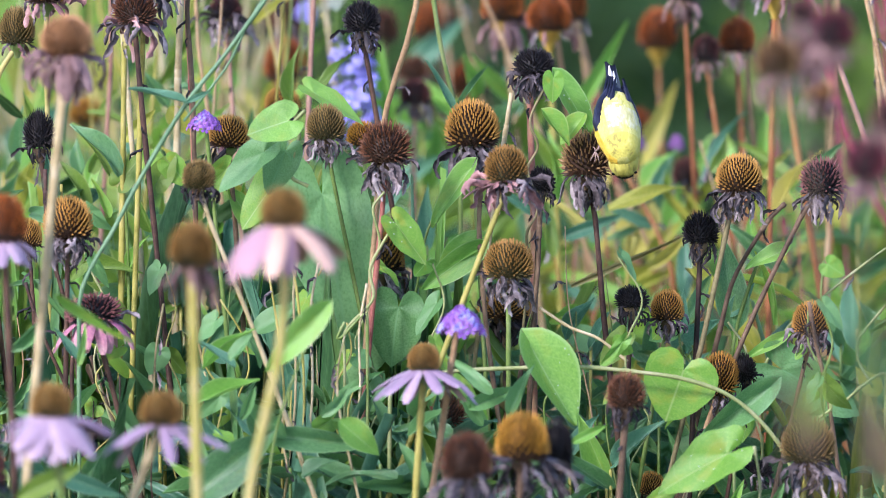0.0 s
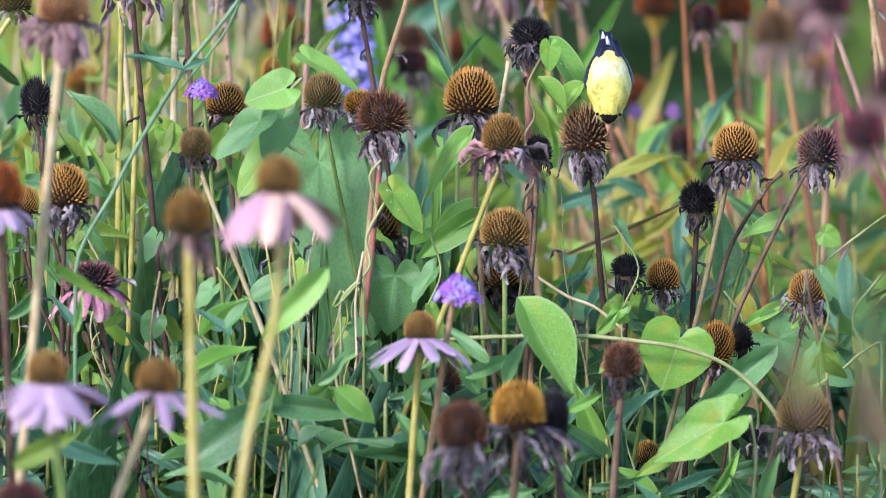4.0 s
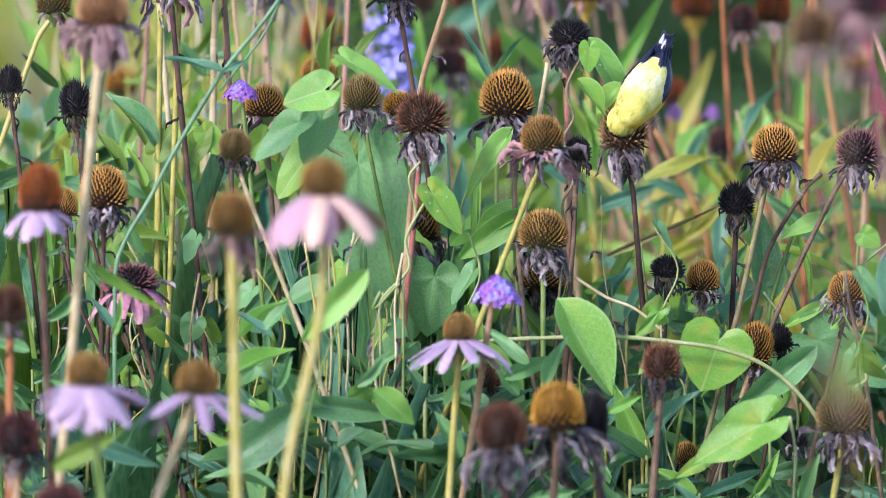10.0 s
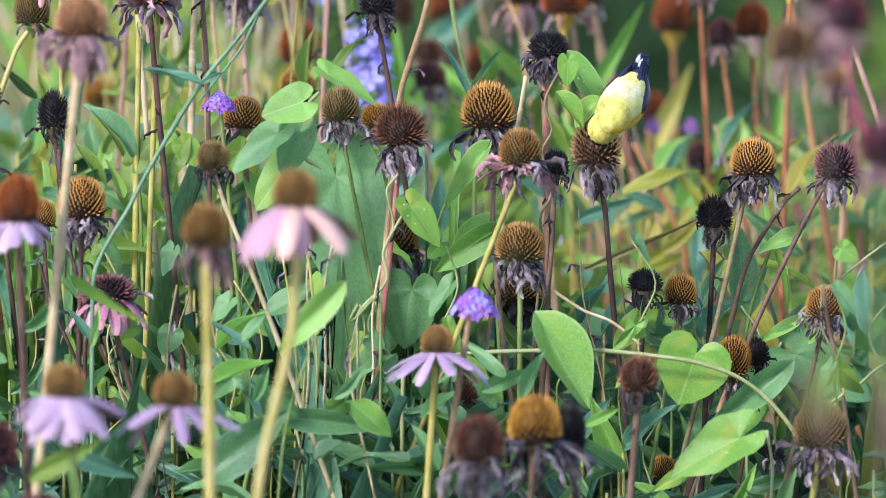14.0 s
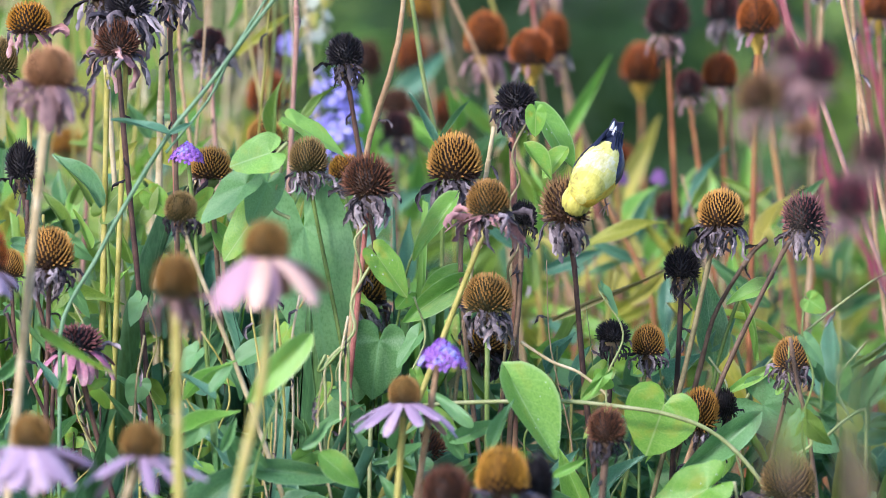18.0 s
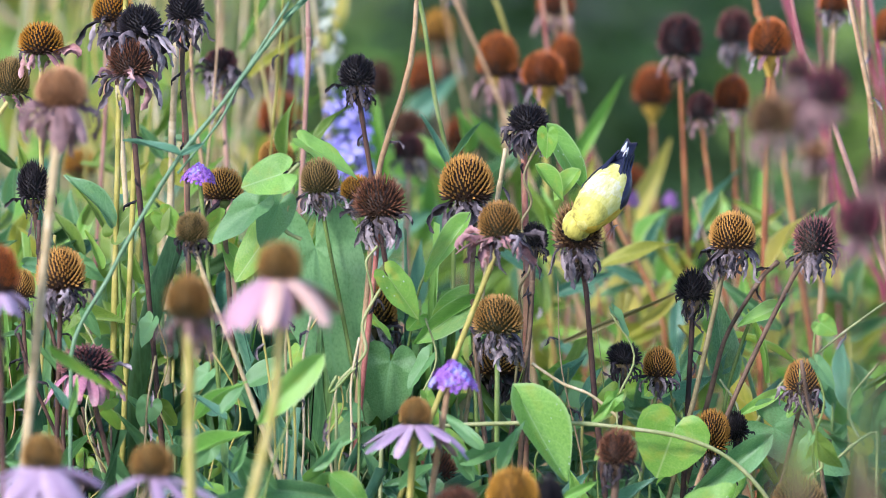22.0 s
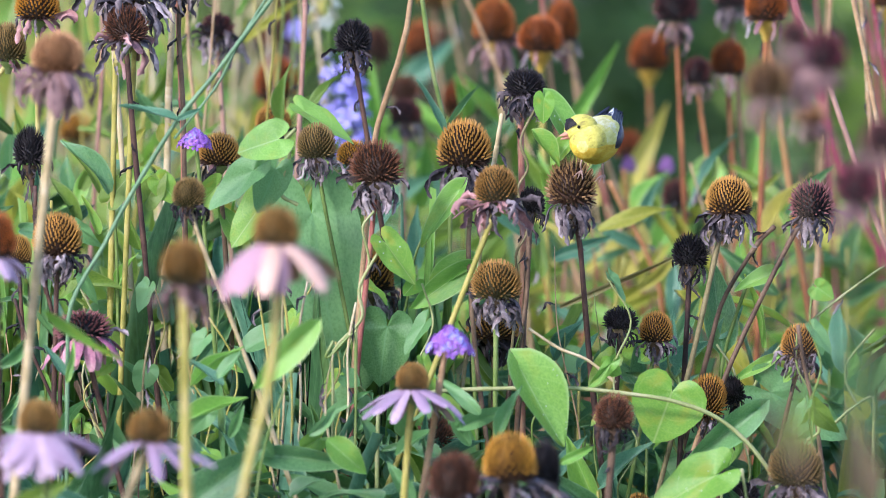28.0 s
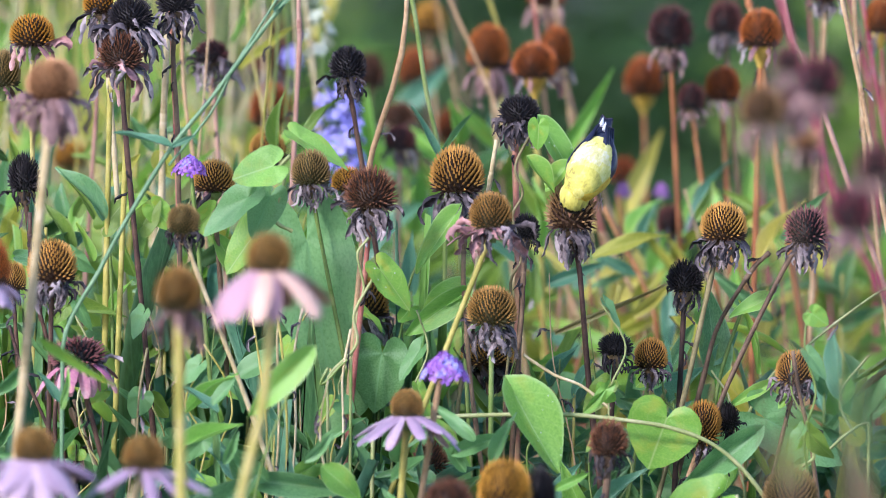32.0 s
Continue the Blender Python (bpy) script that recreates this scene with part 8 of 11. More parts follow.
blade(herb_i, (-0.2091, 8.8560, 0.6160), (-0.2467, 8.8560, 0.6325), 0.0111, "bright", "lance", -33.9481, 1)
blade(herb_i, (-0.3888, 8.7151, 0.6668), (-0.4172, 8.7151, 0.7046), 0.0095, "vine", "lance", -28.5136, 3)
blade(herb_i, (-0.2469, 8.8435, 0.6042), (-0.1792, 8.8435, 0.6144), 0.0100, "vine", "lance", -22.1056, 1)
blade(herb_i, (-0.3212, 8.8436, 0.7235), (-0.3406, 8.8436, 0.7511), 0.0089, "blue", "lance", 15.7371, 0)
blade(herb_i, (-0.2161, 8.8994, 0.5821), (-0.2481, 8.8994, 0.6018), 0.0130, "green", "lance", -5.65711, 1)
blade(herb_i, (-0.3168, 8.8435, 0.5618), (-0.3324, 8.8435, 0.6075), 0.0071, "bright", "lance", -31.2253, 3)
blade(herb_i, (-0.3162, 8.7380, 0.7297), (-0.3070, 8.7380, 0.7639), 0.0068, "bright", "lance", 23.4709, 2)
blade(herb_i, (-0.1829, 8.8057, 0.7008), (-0.1865, 8.8057, 0.7265), 0.0077, "vine", "lance", -14.2737, 1)
blade(herb_i, (-0.1814, 8.7741, 0.7236), (-0.2152, 8.7741, 0.7489), 0.0105, "blue", "lance", 36.1223, 0)
blade(herb_i, (-0.1846, 8.7349, 0.7342), (-0.1647, 8.7349, 0.7594), 0.0140, "vine", "lance", -31.3625, 0)
blade(herb_i, (-0.2093, 8.8022, 0.7194), (-0.1612, 8.8022, 0.7520), 0.0103, "bright", "lance", -32.902, 3)
blade(herb_i, (-0.3215, 8.9996, 0.7073), (-0.3260, 8.9996, 0.7484), 0.0155, "blue", "lance", -1.12819, 2)
blade(herb_g, (-0.3006, 9.1500, 0.8547), (-0.3296, 9.1500, 0.9061), 0.0160, "spring", "lance", 20, 1)
blade(herb_g, (-0.2608, 9.2500, 0.8621), (-0.2867, 9.2500, 0.8543), 0.0180, "lime", "ovate", 0, 1)
blade(herb_g, (-0.2634, 9.1000, 0.8089), (-0.2771, 9.1000, 0.8483), 0.0120, "spring", "lance", -25, 3)
blade(herb_g, (-0.1751, 9.1200, 0.8182), (-0.1934, 9.1200, 0.8474), 0.0220, "lime", "ovate", 10, 0)
blade(herb_g, (-0.3017, 9.1200, 0.8197), (-0.3169, 9.1200, 0.8556), 0.0100, "lime", "lance", 30, 0)
blade(herb_g, (-0.3420, 9.1000, 0.7663), (-0.3236, 9.1000, 0.8012), 0.0110, "spring", "lance", -15, 1)
blade(herb_g, (-0.4012, 9.2000, 0.8125), (-0.4269, 9.2000, 0.8358), 0.0130, "spring", "lance", 15, 2)
blade(herb_g, (-0.2849, 9.1000, 0.7715), (-0.2705, 9.1000, 0.8074), 0.0100, "lime", "lance", -30, 1)
blade(herb_g, (-0.2363, 9.3000, 0.8416), (-0.2586, 9.3000, 0.8703), 0.0080, "yellow", "grass", 10, 1)
blade(herb_i, (0.1463, 8.9500, 0.6008), (0.1211, 8.9500, 0.6626), 0.0220, "bright", "lance", -18, 3)
blade(herb_i, (0.1937, 8.9300, 0.5610), (0.1585, 8.9300, 0.5923), 0.0140, "bright", "lance", 12, 1)
blade(herb_i, (0.0861, 8.9500, 0.5582), (0.1393, 8.9500, 0.5998), 0.0130, "vine", "lance", -10, 0)
blade(herb_i, (0.2419, 8.9500, 0.5583), (0.2694, 8.9500, 0.6009), 0.0110, "bright", "lance", 20, 1)
blade(herb_i, (-0.3146, 8.9500, 0.7068), (-0.3102, 8.9500, 0.6755), 0.0070, "brown", "lance", 50, 2)
blade(herb_i, (-0.3117, 8.9500, 0.6740), (-0.3149, 8.9500, 0.6183), 0.0070, "brown", "lance", -50, 1)
blade(herb_i, (0.1593, 8.9700, 0.5556), (0.1656, 8.9700, 0.6490), 0.0060, "blue", "grass", 20, 1)
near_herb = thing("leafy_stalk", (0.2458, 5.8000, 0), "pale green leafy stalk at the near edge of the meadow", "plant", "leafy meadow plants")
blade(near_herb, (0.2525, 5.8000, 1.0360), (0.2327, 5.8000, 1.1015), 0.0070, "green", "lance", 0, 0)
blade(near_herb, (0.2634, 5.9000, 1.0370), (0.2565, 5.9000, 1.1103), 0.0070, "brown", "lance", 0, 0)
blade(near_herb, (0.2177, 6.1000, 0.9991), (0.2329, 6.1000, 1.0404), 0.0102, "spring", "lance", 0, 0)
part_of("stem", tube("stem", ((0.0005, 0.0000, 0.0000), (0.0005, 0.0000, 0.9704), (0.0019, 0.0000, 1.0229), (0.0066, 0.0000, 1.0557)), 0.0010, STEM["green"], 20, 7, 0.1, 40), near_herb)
coneflower("brown", (-0.1748, 11.0000, 0.8355), (-0.1548, 11.0000), 0.0160, 0.0240, "brown", 0.0026, "dead", 6, (0, 0), ((-0.1728, 0.7555),), 90)
coneflower("amber", (-0.1947, 11.6000, 0.7960), (-0.1747, 11.6000), 0.0180, 0.0220, "tan", 0.0026, "", 0, (0, 0), ((-0.1927, 0.7160),), 91)
coneflower("olive", (-0.1809, 11.8000, 0.8086), (-0.1609, 11.8000), 0.0170, 0.0260, "brown", 0.0026, "", 0, (0, 0), ((-0.1789, 0.7286),), 92)
bare_stalk(((0.4231, 8.1000, 0.0000), (0.4131, 8.1000, 0.7849), (0.3946, 8.1000, 0.8580), (0.3580, 8.1000, 0.9173), (0.3242, 8.1000, 0.9856), (0.3085, 8.1000, 1.0538), (0.2957, 8.1000, 1.0902), (0.2774, 8.1000, 1.1491)), (0.0040, 0.0034), "crimson", "dry_stalk", "", 243)
bare_stalk(((-0.1261, 8.9000, 0.0000), (-0.1361, 8.9000, 0.6041), (-0.1300, 8.9000, 0.6896), (-0.1319, 8.9000, 0.7775), (-0.1248, 8.9000, 0.8201)), (0.0015, 0.0013), "pale", "dry_stalk", "", 250)
bare_stalk(((-0.1149, 8.8800, 0.0000), (-0.1249, 8.8800, 0.6067), (-0.1223, 8.8800, 0.6920), (-0.1276, 8.8800, 0.7706), (-0.1345, 8.8800, 0.8132)), (0.0015, 0.0013), "yellow", "dry_stalk", "", 251)
bare_stalk(((-0.1114, 8.9200, 0.0000), (-0.1214, 8.9200, 0.6015), (-0.1153, 8.9200, 0.6872), (-0.1172, 8.9200, 0.7572), (-0.1102, 8.9200, 0.7999)), (0.0015, 0.0013), "pale", "dry_stalk", "", 252)
bare_stalk(((-0.1326, 8.9300, 0.0000), (-0.1426, 8.9300, 0.6002), (-0.1410, 8.9300, 0.6860), (-0.1474, 8.9300, 0.7470), (-0.1543, 8.9300, 0.7898)), (0.0015, 0.0013), "yellow", "dry_stalk", "", 253)
bare_stalk(((-0.0702, 8.9000, 0.0000), (-0.0802, 8.9000, 0.6041), (-0.0731, 8.9000, 0.6896), (-0.0741, 8.9000, 0.7413), (-0.0671, 8.9000, 0.7840)), (0.0015, 0.0013), "pale", "dry_stalk", "", 254)
bare_stalk(((-0.1991, 8.9000, 0.0000), (-0.2091, 8.9000, 0.6041), (-0.2084, 8.9000, 0.6896), (-0.2157, 8.9000, 0.7323), (-0.2226, 8.9000, 0.7750)), (0.0015, 0.0013), "pale", "dry_stalk", "", 255)
bare_stalk(((-0.2550, 8.9000, 0.0000), (-0.2650, 8.9000, 0.6041), (-0.2553, 8.9000, 0.6896), (-0.2537, 8.9000, 0.7233), (-0.2466, 8.9000, 0.7659)), (0.0015, 0.0013), "olive", "dry_stalk", "", 256)
bare_stalk(((0.2501, 9.6500, 0.0000), (0.2201, 9.6500, 0.7054), (0.2038, 9.6500, 0.7543), (0.1848, 9.6500, 0.7896), (0.1680, 9.6500, 0.8221)), (0.0034, 0.0029), "orange", "dry_stalk", "", 260)
bare_stalk(((0.2415, 9.7500, 0.0000), (0.2115, 9.7500, 0.6836), (0.1994, 9.7500, 0.7275), (0.1797, 9.7500, 0.7659), (0.1665, 9.7500, 0.7878)), (0.0030, 0.0026), "tan", "dry_stalk", "", 261)
bare_stalk(((0.4244, 10.5000, 0.0000), (0.4206, 10.5000, 0.6226), (0.4130, 10.5000, 0.7584), (0.3974, 10.5000, 0.8351), (0.3872, 10.5000, 0.8998)), (0.0048, 0.0041), "crimson", "dry_stalk", "", 240)
bare_stalk(((0.3603, 10.3000, 0.0000), (0.3550, 10.3000, 0.6092), (0.3443, 10.3000, 0.7136), (0.3383, 10.3000, 0.7831), (0.3312, 10.3000, 0.8351)), (0.0044, 0.0037), "crimson", "dry_stalk", "", 241)
bare_stalk(((0.4582, 10.2000, 0.0000), (0.4539, 10.2000, 0.7351), (0.4453, 10.2000, 0.8898), (0.4331, 10.2000, 0.9412), (0.4215, 10.2000, 0.9926)), (0.0040, 0.0034), "crimson", "dry_stalk", "", 242)
blade(herb_e, (0.3141, 9.9000, 0.8040), (0.3173, 9.9000, 0.8473), 0.0150, "lime", "ovate", 10, 0)
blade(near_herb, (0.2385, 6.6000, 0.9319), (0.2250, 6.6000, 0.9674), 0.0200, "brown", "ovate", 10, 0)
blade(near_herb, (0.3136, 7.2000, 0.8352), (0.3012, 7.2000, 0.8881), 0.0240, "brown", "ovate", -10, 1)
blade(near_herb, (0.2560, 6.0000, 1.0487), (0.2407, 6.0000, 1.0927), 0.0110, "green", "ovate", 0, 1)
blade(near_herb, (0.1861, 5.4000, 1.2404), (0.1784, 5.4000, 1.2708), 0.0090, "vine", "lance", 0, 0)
climber_0 = thing("bindweed_vine", (-0.3621, 9.0607, 0), "slender pale vine climbing with small heart-shaped leaves", "vine", "climbing vines")
part_of("stem", tube("stem", ((0.0037, 0.0000, 0.0000), (0.0037, 0.0000, 0.5629), (-0.0020, 0.0000, 0.5959), (0.0123, 0.0000, 0.6288), (0.0086, 0.0000, 0.6617), (0.0061, 0.0000, 0.6946), (0.0229, 0.0000, 0.7275), (0.0200, 0.0000, 0.7603)), 0.0008, STEM["pale"], 36, 7, 0.1, 60), climber_0)
blade(climber_0, (-0.3511, 9.0697, 0.6954), (-0.3402, 9.0697, 0.6747), 0.0164, "bright", "heart", 39.412, 0)
blade(climber_0, (-0.3559, 9.0598, 0.6308), (-0.3635, 9.0598, 0.6055), 0.0210, "vine", "heart", -28.1782, 0)
blade(climber_0, (-0.3606, 9.0901, 0.6588), (-0.3808, 9.0901, 0.6315), 0.0211, "spring", "heart", -38.6166, 2)
blade(climber_0, (-0.3572, 9.0608, 0.6627), (-0.3729, 9.0608, 0.6468), 0.0211, "vine", "heart", -16.3843, 1)
blade(climber_0, (-0.3564, 9.0638, 0.6583), (-0.3798, 9.0638, 0.6521), 0.0114, "bright", "heart", 22.3358, 0)
climber_1 = thing("bindweed_vine", (-0.3051, 8.9420, 0), "slender pale vine climbing with small heart-shaped leaves", "vine", "climbing vines")
part_of("stem", tube("stem", ((0.0086, 0.0000, 0.0000), (0.0086, 0.0000, 0.5784), (0.0030, 0.0000, 0.6025), (-0.0045, 0.0000, 0.6266), (0.0161, 0.0000, 0.6507), (0.0040, 0.0000, 0.6748), (-0.0024, 0.0000, 0.6988), (0.0220, 0.0000, 0.7229)), 0.0008, STEM["yellow"], 36, 7, 0.1, 61), climber_1)
blade(climber_1, (-0.3136, 8.9414, 0.6217), (-0.3351, 8.9414, 0.6063), 0.0114, "lime", "heart", -11.1996, 0)
blade(climber_1, (-0.2864, 8.9151, 0.7251), (-0.3044, 8.9151, 0.7158), 0.0139, "lime", "heart", -21.7821, 1)
blade(climber_1, (-0.2988, 8.9149, 0.6056), (-0.2767, 8.9149, 0.5781), 0.0139, "vine", "heart", -32.437, 2)
blade(climber_1, (-0.3081, 8.9480, 0.6697), (-0.3179, 8.9480, 0.6620), 0.0197, "lime", "heart", -6.65258, 2)
blade(climber_1, (-0.2886, 8.9692, 0.7198), (-0.3066, 8.9692, 0.7104), 0.0167, "vine", "heart", -42.8849, 2)
blade(climber_1, (-0.2850, 8.9205, 0.6525), (-0.2630, 8.9205, 0.6269), 0.0139, "vine", "heart", -9.27352, 0)
climber_2 = thing("bindweed_vine", (-0.2895, 8.9830, 0), "slender pale vine climbing with small heart-shaped leaves", "vine", "climbing vines")
part_of("stem", tube("stem", ((-0.0086, 0.0000, 0.0000), (-0.0086, 0.0000, 0.5731), (0.0035, 0.0000, 0.6179), (-0.0103, 0.0000, 0.6627), (-0.0216, 0.0000, 0.7074), (-0.0095, 0.0000, 0.7521), (-0.0281, 0.0000, 0.7967), (-0.0306, 0.0000, 0.8413)), 0.0010, STEM["vine"], 36, 7, 0.1, 62), climber_2)
blade(climber_2, (-0.3108, 8.9682, 0.7975), (-0.2976, 8.9682, 0.7728), 0.0111, "vine", "heart", 17.706, 1)
blade(climber_2, (-0.3212, 8.9824, 0.7924), (-0.3332, 8.9824, 0.7780), 0.0139, "spring", "heart", 6.56862, 2)
blade(climber_2, (-0.2915, 8.9644, 0.7540), (-0.2769, 8.9644, 0.7350), 0.0171, "spring", "heart", 10.4813, 1)
blade(climber_2, (-0.3149, 8.9833, 0.8403), (-0.2961, 8.9833, 0.8197), 0.0153, "vine", "heart", 40.2346, 2)
climber_3 = thing("bindweed_vine", (-0.2291, 8.9816, 0), "slender pale vine climbing with small heart-shaped leaves", "vine", "climbing vines")
part_of("stem", tube("stem", ((0.0023, 0.0000, 0.0000), (0.0023, 0.0000, 0.5732), (-0.0112, 0.0000, 0.6088), (-0.0047, 0.0000, 0.6444), (-0.0044, 0.0000, 0.6799), (-0.0179, 0.0000, 0.7154), (-0.0088, 0.0000, 0.7508), (-0.0178, 0.0000, 0.7862)), 0.0008, STEM["yellow"], 36, 7, 0.1, 63), climber_3)
blade(climber_3, (-0.2361, 8.9984, 0.6787), (-0.2507, 8.9984, 0.6570), 0.0186, "vine", "heart", 11.4127, 2)
blade(climber_3, (-0.2445, 9.0095, 0.7077), (-0.2308, 9.0095, 0.6911), 0.0214, "spring", "heart", 44.0288, 0)
blade(climber_3, (-0.2289, 9.0083, 0.6425), (-0.2208, 9.0083, 0.6218), 0.0135, "spring", "heart", 21.812, 1)
blade(climber_3, (-0.2520, 8.9673, 0.7883), (-0.2626, 8.9673, 0.7664), 0.0229, "vine", "heart", 40.6115, 1)
blade(climber_3, (-0.2529, 8.9611, 0.7162), (-0.2611, 8.9611, 0.6954), 0.0223, "vine", "heart", -9.65983, 1)
blade(climber_3, (-0.2274, 8.9537, 0.6805), (-0.2123, 8.9537, 0.6722), 0.0184, "vine", "heart", 27.939, 2)
climber_4 = thing("bindweed_vine", (-0.1994, 8.8640, 0), "slender pale vine climbing with small heart-shaped leaves", "vine", "climbing vines")
part_of("stem", tube("stem", ((0.0088, 0.0000, 0.0000), (0.0088, 0.0000, 0.5887), (-0.0053, 0.0000, 0.6223), (0.0003, 0.0000, 0.6558), (0.0051, 0.0000, 0.6893), (-0.0120, 0.0000, 0.7229), (0.0023, 0.0000, 0.7563), (-0.0055, 0.0000, 0.7898)), 0.0008, STEM["yellow"], 36, 7, 0.1, 64), climber_4)
blade(climber_4, (-0.2024, 8.8735, 0.6510), (-0.2229, 8.8735, 0.6280), 0.0158, "bright", "heart", -38.4289, 1)
blade(climber_4, (-0.1998, 8.8622, 0.7551), (-0.2159, 8.8622, 0.7374), 0.0197, "vine", "heart", 27.0102, 1)
blade(climber_4, (-0.1952, 8.8451, 0.6557), (-0.1745, 8.8451, 0.6478), 0.0127, "bright", "heart", -36.1662, 0)
blade(climber_4, (-0.1959, 8.8359, 0.6912), (-0.2148, 8.8359, 0.6713), 0.0150, "vine", "heart", -24.059, 1)
climber_5 = thing("bindweed_vine", (-0.1582, 8.9707, 0), "slender pale vine climbing with small heart-shaped leaves", "vine", "climbing vines")
part_of("stem", tube("stem", ((-0.0060, 0.0000, 0.0000), (-0.0060, 0.0000, 0.5747), (-0.0045, 0.0000, 0.6060), (-0.0077, 0.0000, 0.6372), (-0.0245, 0.0000, 0.6684), (-0.0144, 0.0000, 0.6996), (-0.0206, 0.0000, 0.7308), (-0.0401, 0.0000, 0.7620)), 0.0010, STEM["yellow"], 36, 7, 0.1, 65), climber_5)
blade(climber_5, (-0.1725, 8.9727, 0.6342), (-0.1803, 8.9727, 0.6128), 0.0212, "spring", "heart", 36.7625, 1)
blade(climber_5, (-0.1808, 8.9795, 0.6669), (-0.1626, 8.9795, 0.6465), 0.0223, "vine", "heart", -30.4673, 2)
blade(climber_5, (-0.1903, 8.9953, 0.6636), (-0.2061, 8.9953, 0.6420), 0.0160, "lime", "heart", -23.4116, 2)
blade(climber_5, (-0.1615, 8.9998, 0.6286), (-0.1415, 8.9998, 0.6060), 0.0175, "bright", "heart", 21.6056, 2)
blade(climber_5, (-0.1563, 8.9775, 0.6035), (-0.1499, 8.9775, 0.5913), 0.0221, "vine", "heart", -3.18995, 1)
blade(climber_5, (-0.1759, 8.9730, 0.7267), (-0.1645, 8.9730, 0.7123), 0.0188, "bright", "heart", -3.70963, 0)
blade(climber_5, (-0.1724, 8.9492, 0.7301), (-0.1564, 8.9492, 0.7051), 0.0150, "vine", "heart", -42.0527, 2)
climber_6 = thing("bindweed_vine", (-0.1083, 8.9349, 0), "slender pale vine climbing with small heart-shaped leaves", "vine", "climbing vines")
part_of("stem", tube("stem", ((0.0036, 0.0000, 0.0000), (0.0036, 0.0000, 0.5794), (-0.0020, 0.0000, 0.6071), (0.0163, 0.0000, 0.6347), (0.0104, 0.0000, 0.6624), (0.0132, 0.0000, 0.6900), (0.0269, 0.0000, 0.7176), (0.0230, 0.0000, 0.7452)), 0.0009, STEM["yellow"], 36, 7, 0.1, 66), climber_6)
blade(climber_6, (-0.0761, 8.9406, 0.7138), (-0.0635, 8.9406, 0.7055), 0.0199, "vine", "heart", -15.0125, 0)
blade(climber_6, (-0.0842, 8.9437, 0.7128), (-0.0965, 8.9437, 0.6945), 0.0139, "lime", "heart", 1.25641, 0)
blade(climber_6, (-0.0998, 8.9165, 0.6603), (-0.1225, 8.9165, 0.6456), 0.0194, "bright", "heart", -32.3072, 0)
blade(climber_6, (-0.0947, 8.9406, 0.6298), (-0.1129, 8.9406, 0.6245), 0.0208, "vine", "heart", -5.06229, 2)
climber_7 = thing("bindweed_vine", (-0.0841, 9.0156, 0), "slender pale vine climbing with small heart-shaped leaves", "vine", "climbing vines")
part_of("stem", tube("stem", ((0.0009, 0.0000, 0.0000), (0.0009, 0.0000, 0.5688), (0.0047, 0.0000, 0.6066), (-0.0198, 0.0000, 0.6444), (-0.0056, 0.0000, 0.6821), (-0.0100, 0.0000, 0.7198), (-0.0339, 0.0000, 0.7575), (-0.0182, 0.0000, 0.7951)), 0.0011, STEM["yellow"], 36, 7, 0.1, 67), climber_7)
blade(climber_7, (-0.1216, 9.0036, 0.7597), (-0.1292, 9.0036, 0.7444), 0.0219, "lime", "heart", 41.81, 1)
blade(climber_7, (-0.1103, 9.0233, 0.6439), (-0.1169, 9.0233, 0.6239), 0.0129, "bright", "heart", -33.9943, 0)
blade(climber_7, (-0.1063, 9.0115, 0.6452), (-0.1241, 9.0115, 0.6338), 0.0195, "vine", "heart", 25.974, 2)
blade(climber_7, (-0.0903, 8.9877, 0.7228), (-0.0690, 8.9877, 0.7070), 0.0208, "vine", "heart", -0.141873, 1)
blade(climber_7, (-0.1204, 9.0288, 0.7535), (-0.1412, 9.0288, 0.7419), 0.0181, "vine", "heart", 2.75684, 0)
climber_8 = thing("bindweed_vine", (-0.0556, 8.9587, 0), "slender pale vine climbing with small heart-shaped leaves", "vine", "climbing vines")
part_of("stem", tube("stem", ((0.0096, 0.0000, 0.0000), (0.0096, 0.0000, 0.5762), (-0.0092, 0.0000, 0.6124), (-0.0086, 0.0000, 0.6485), (0.0067, 0.0000, 0.6845), (-0.0222, 0.0000, 0.7206), (-0.0103, 0.0000, 0.7566), (-0.0059, 0.0000, 0.7926)), 0.0009, STEM["vine"], 36, 7, 0.1, 68), climber_8)
blade(climber_8, (-0.0570, 8.9723, 0.7924), (-0.0359, 8.9723, 0.7778), 0.0116, "lime", "heart", -40.7949, 2)
blade(climber_8, (-0.0699, 8.9416, 0.6525), (-0.0827, 8.9416, 0.6384), 0.0149, "vine", "heart", 33.1626, 1)
blade(climber_8, (-0.0617, 8.9827, 0.6088), (-0.0411, 8.9827, 0.5965), 0.0203, "spring", "heart", -28.6558, 1)
blade(climber_8, (-0.0525, 8.9815, 0.6785), (-0.0707, 8.9815, 0.6585), 0.0149, "bright", "heart", -22.8542, 1)
blade(climber_8, (-0.0547, 8.9764, 0.6843), (-0.0689, 8.9764, 0.6557), 0.0156, "vine", "heart", 10.1267, 2)
blade(climber_8, (-0.0705, 8.9414, 0.6468), (-0.0898, 8.9414, 0.6319), 0.0124, "spring", "heart", -29.9886, 1)
blade(climber_8, (-0.0535, 8.9560, 0.6865), (-0.0707, 8.9560, 0.6613), 0.0221, "vine", "heart", 23.7006, 0)
climber_9 = thing("bindweed_vine", (-0.0264, 8.9449, 0), "slender pale vine climbing with small heart-shaped leaves", "vine", "climbing vines")
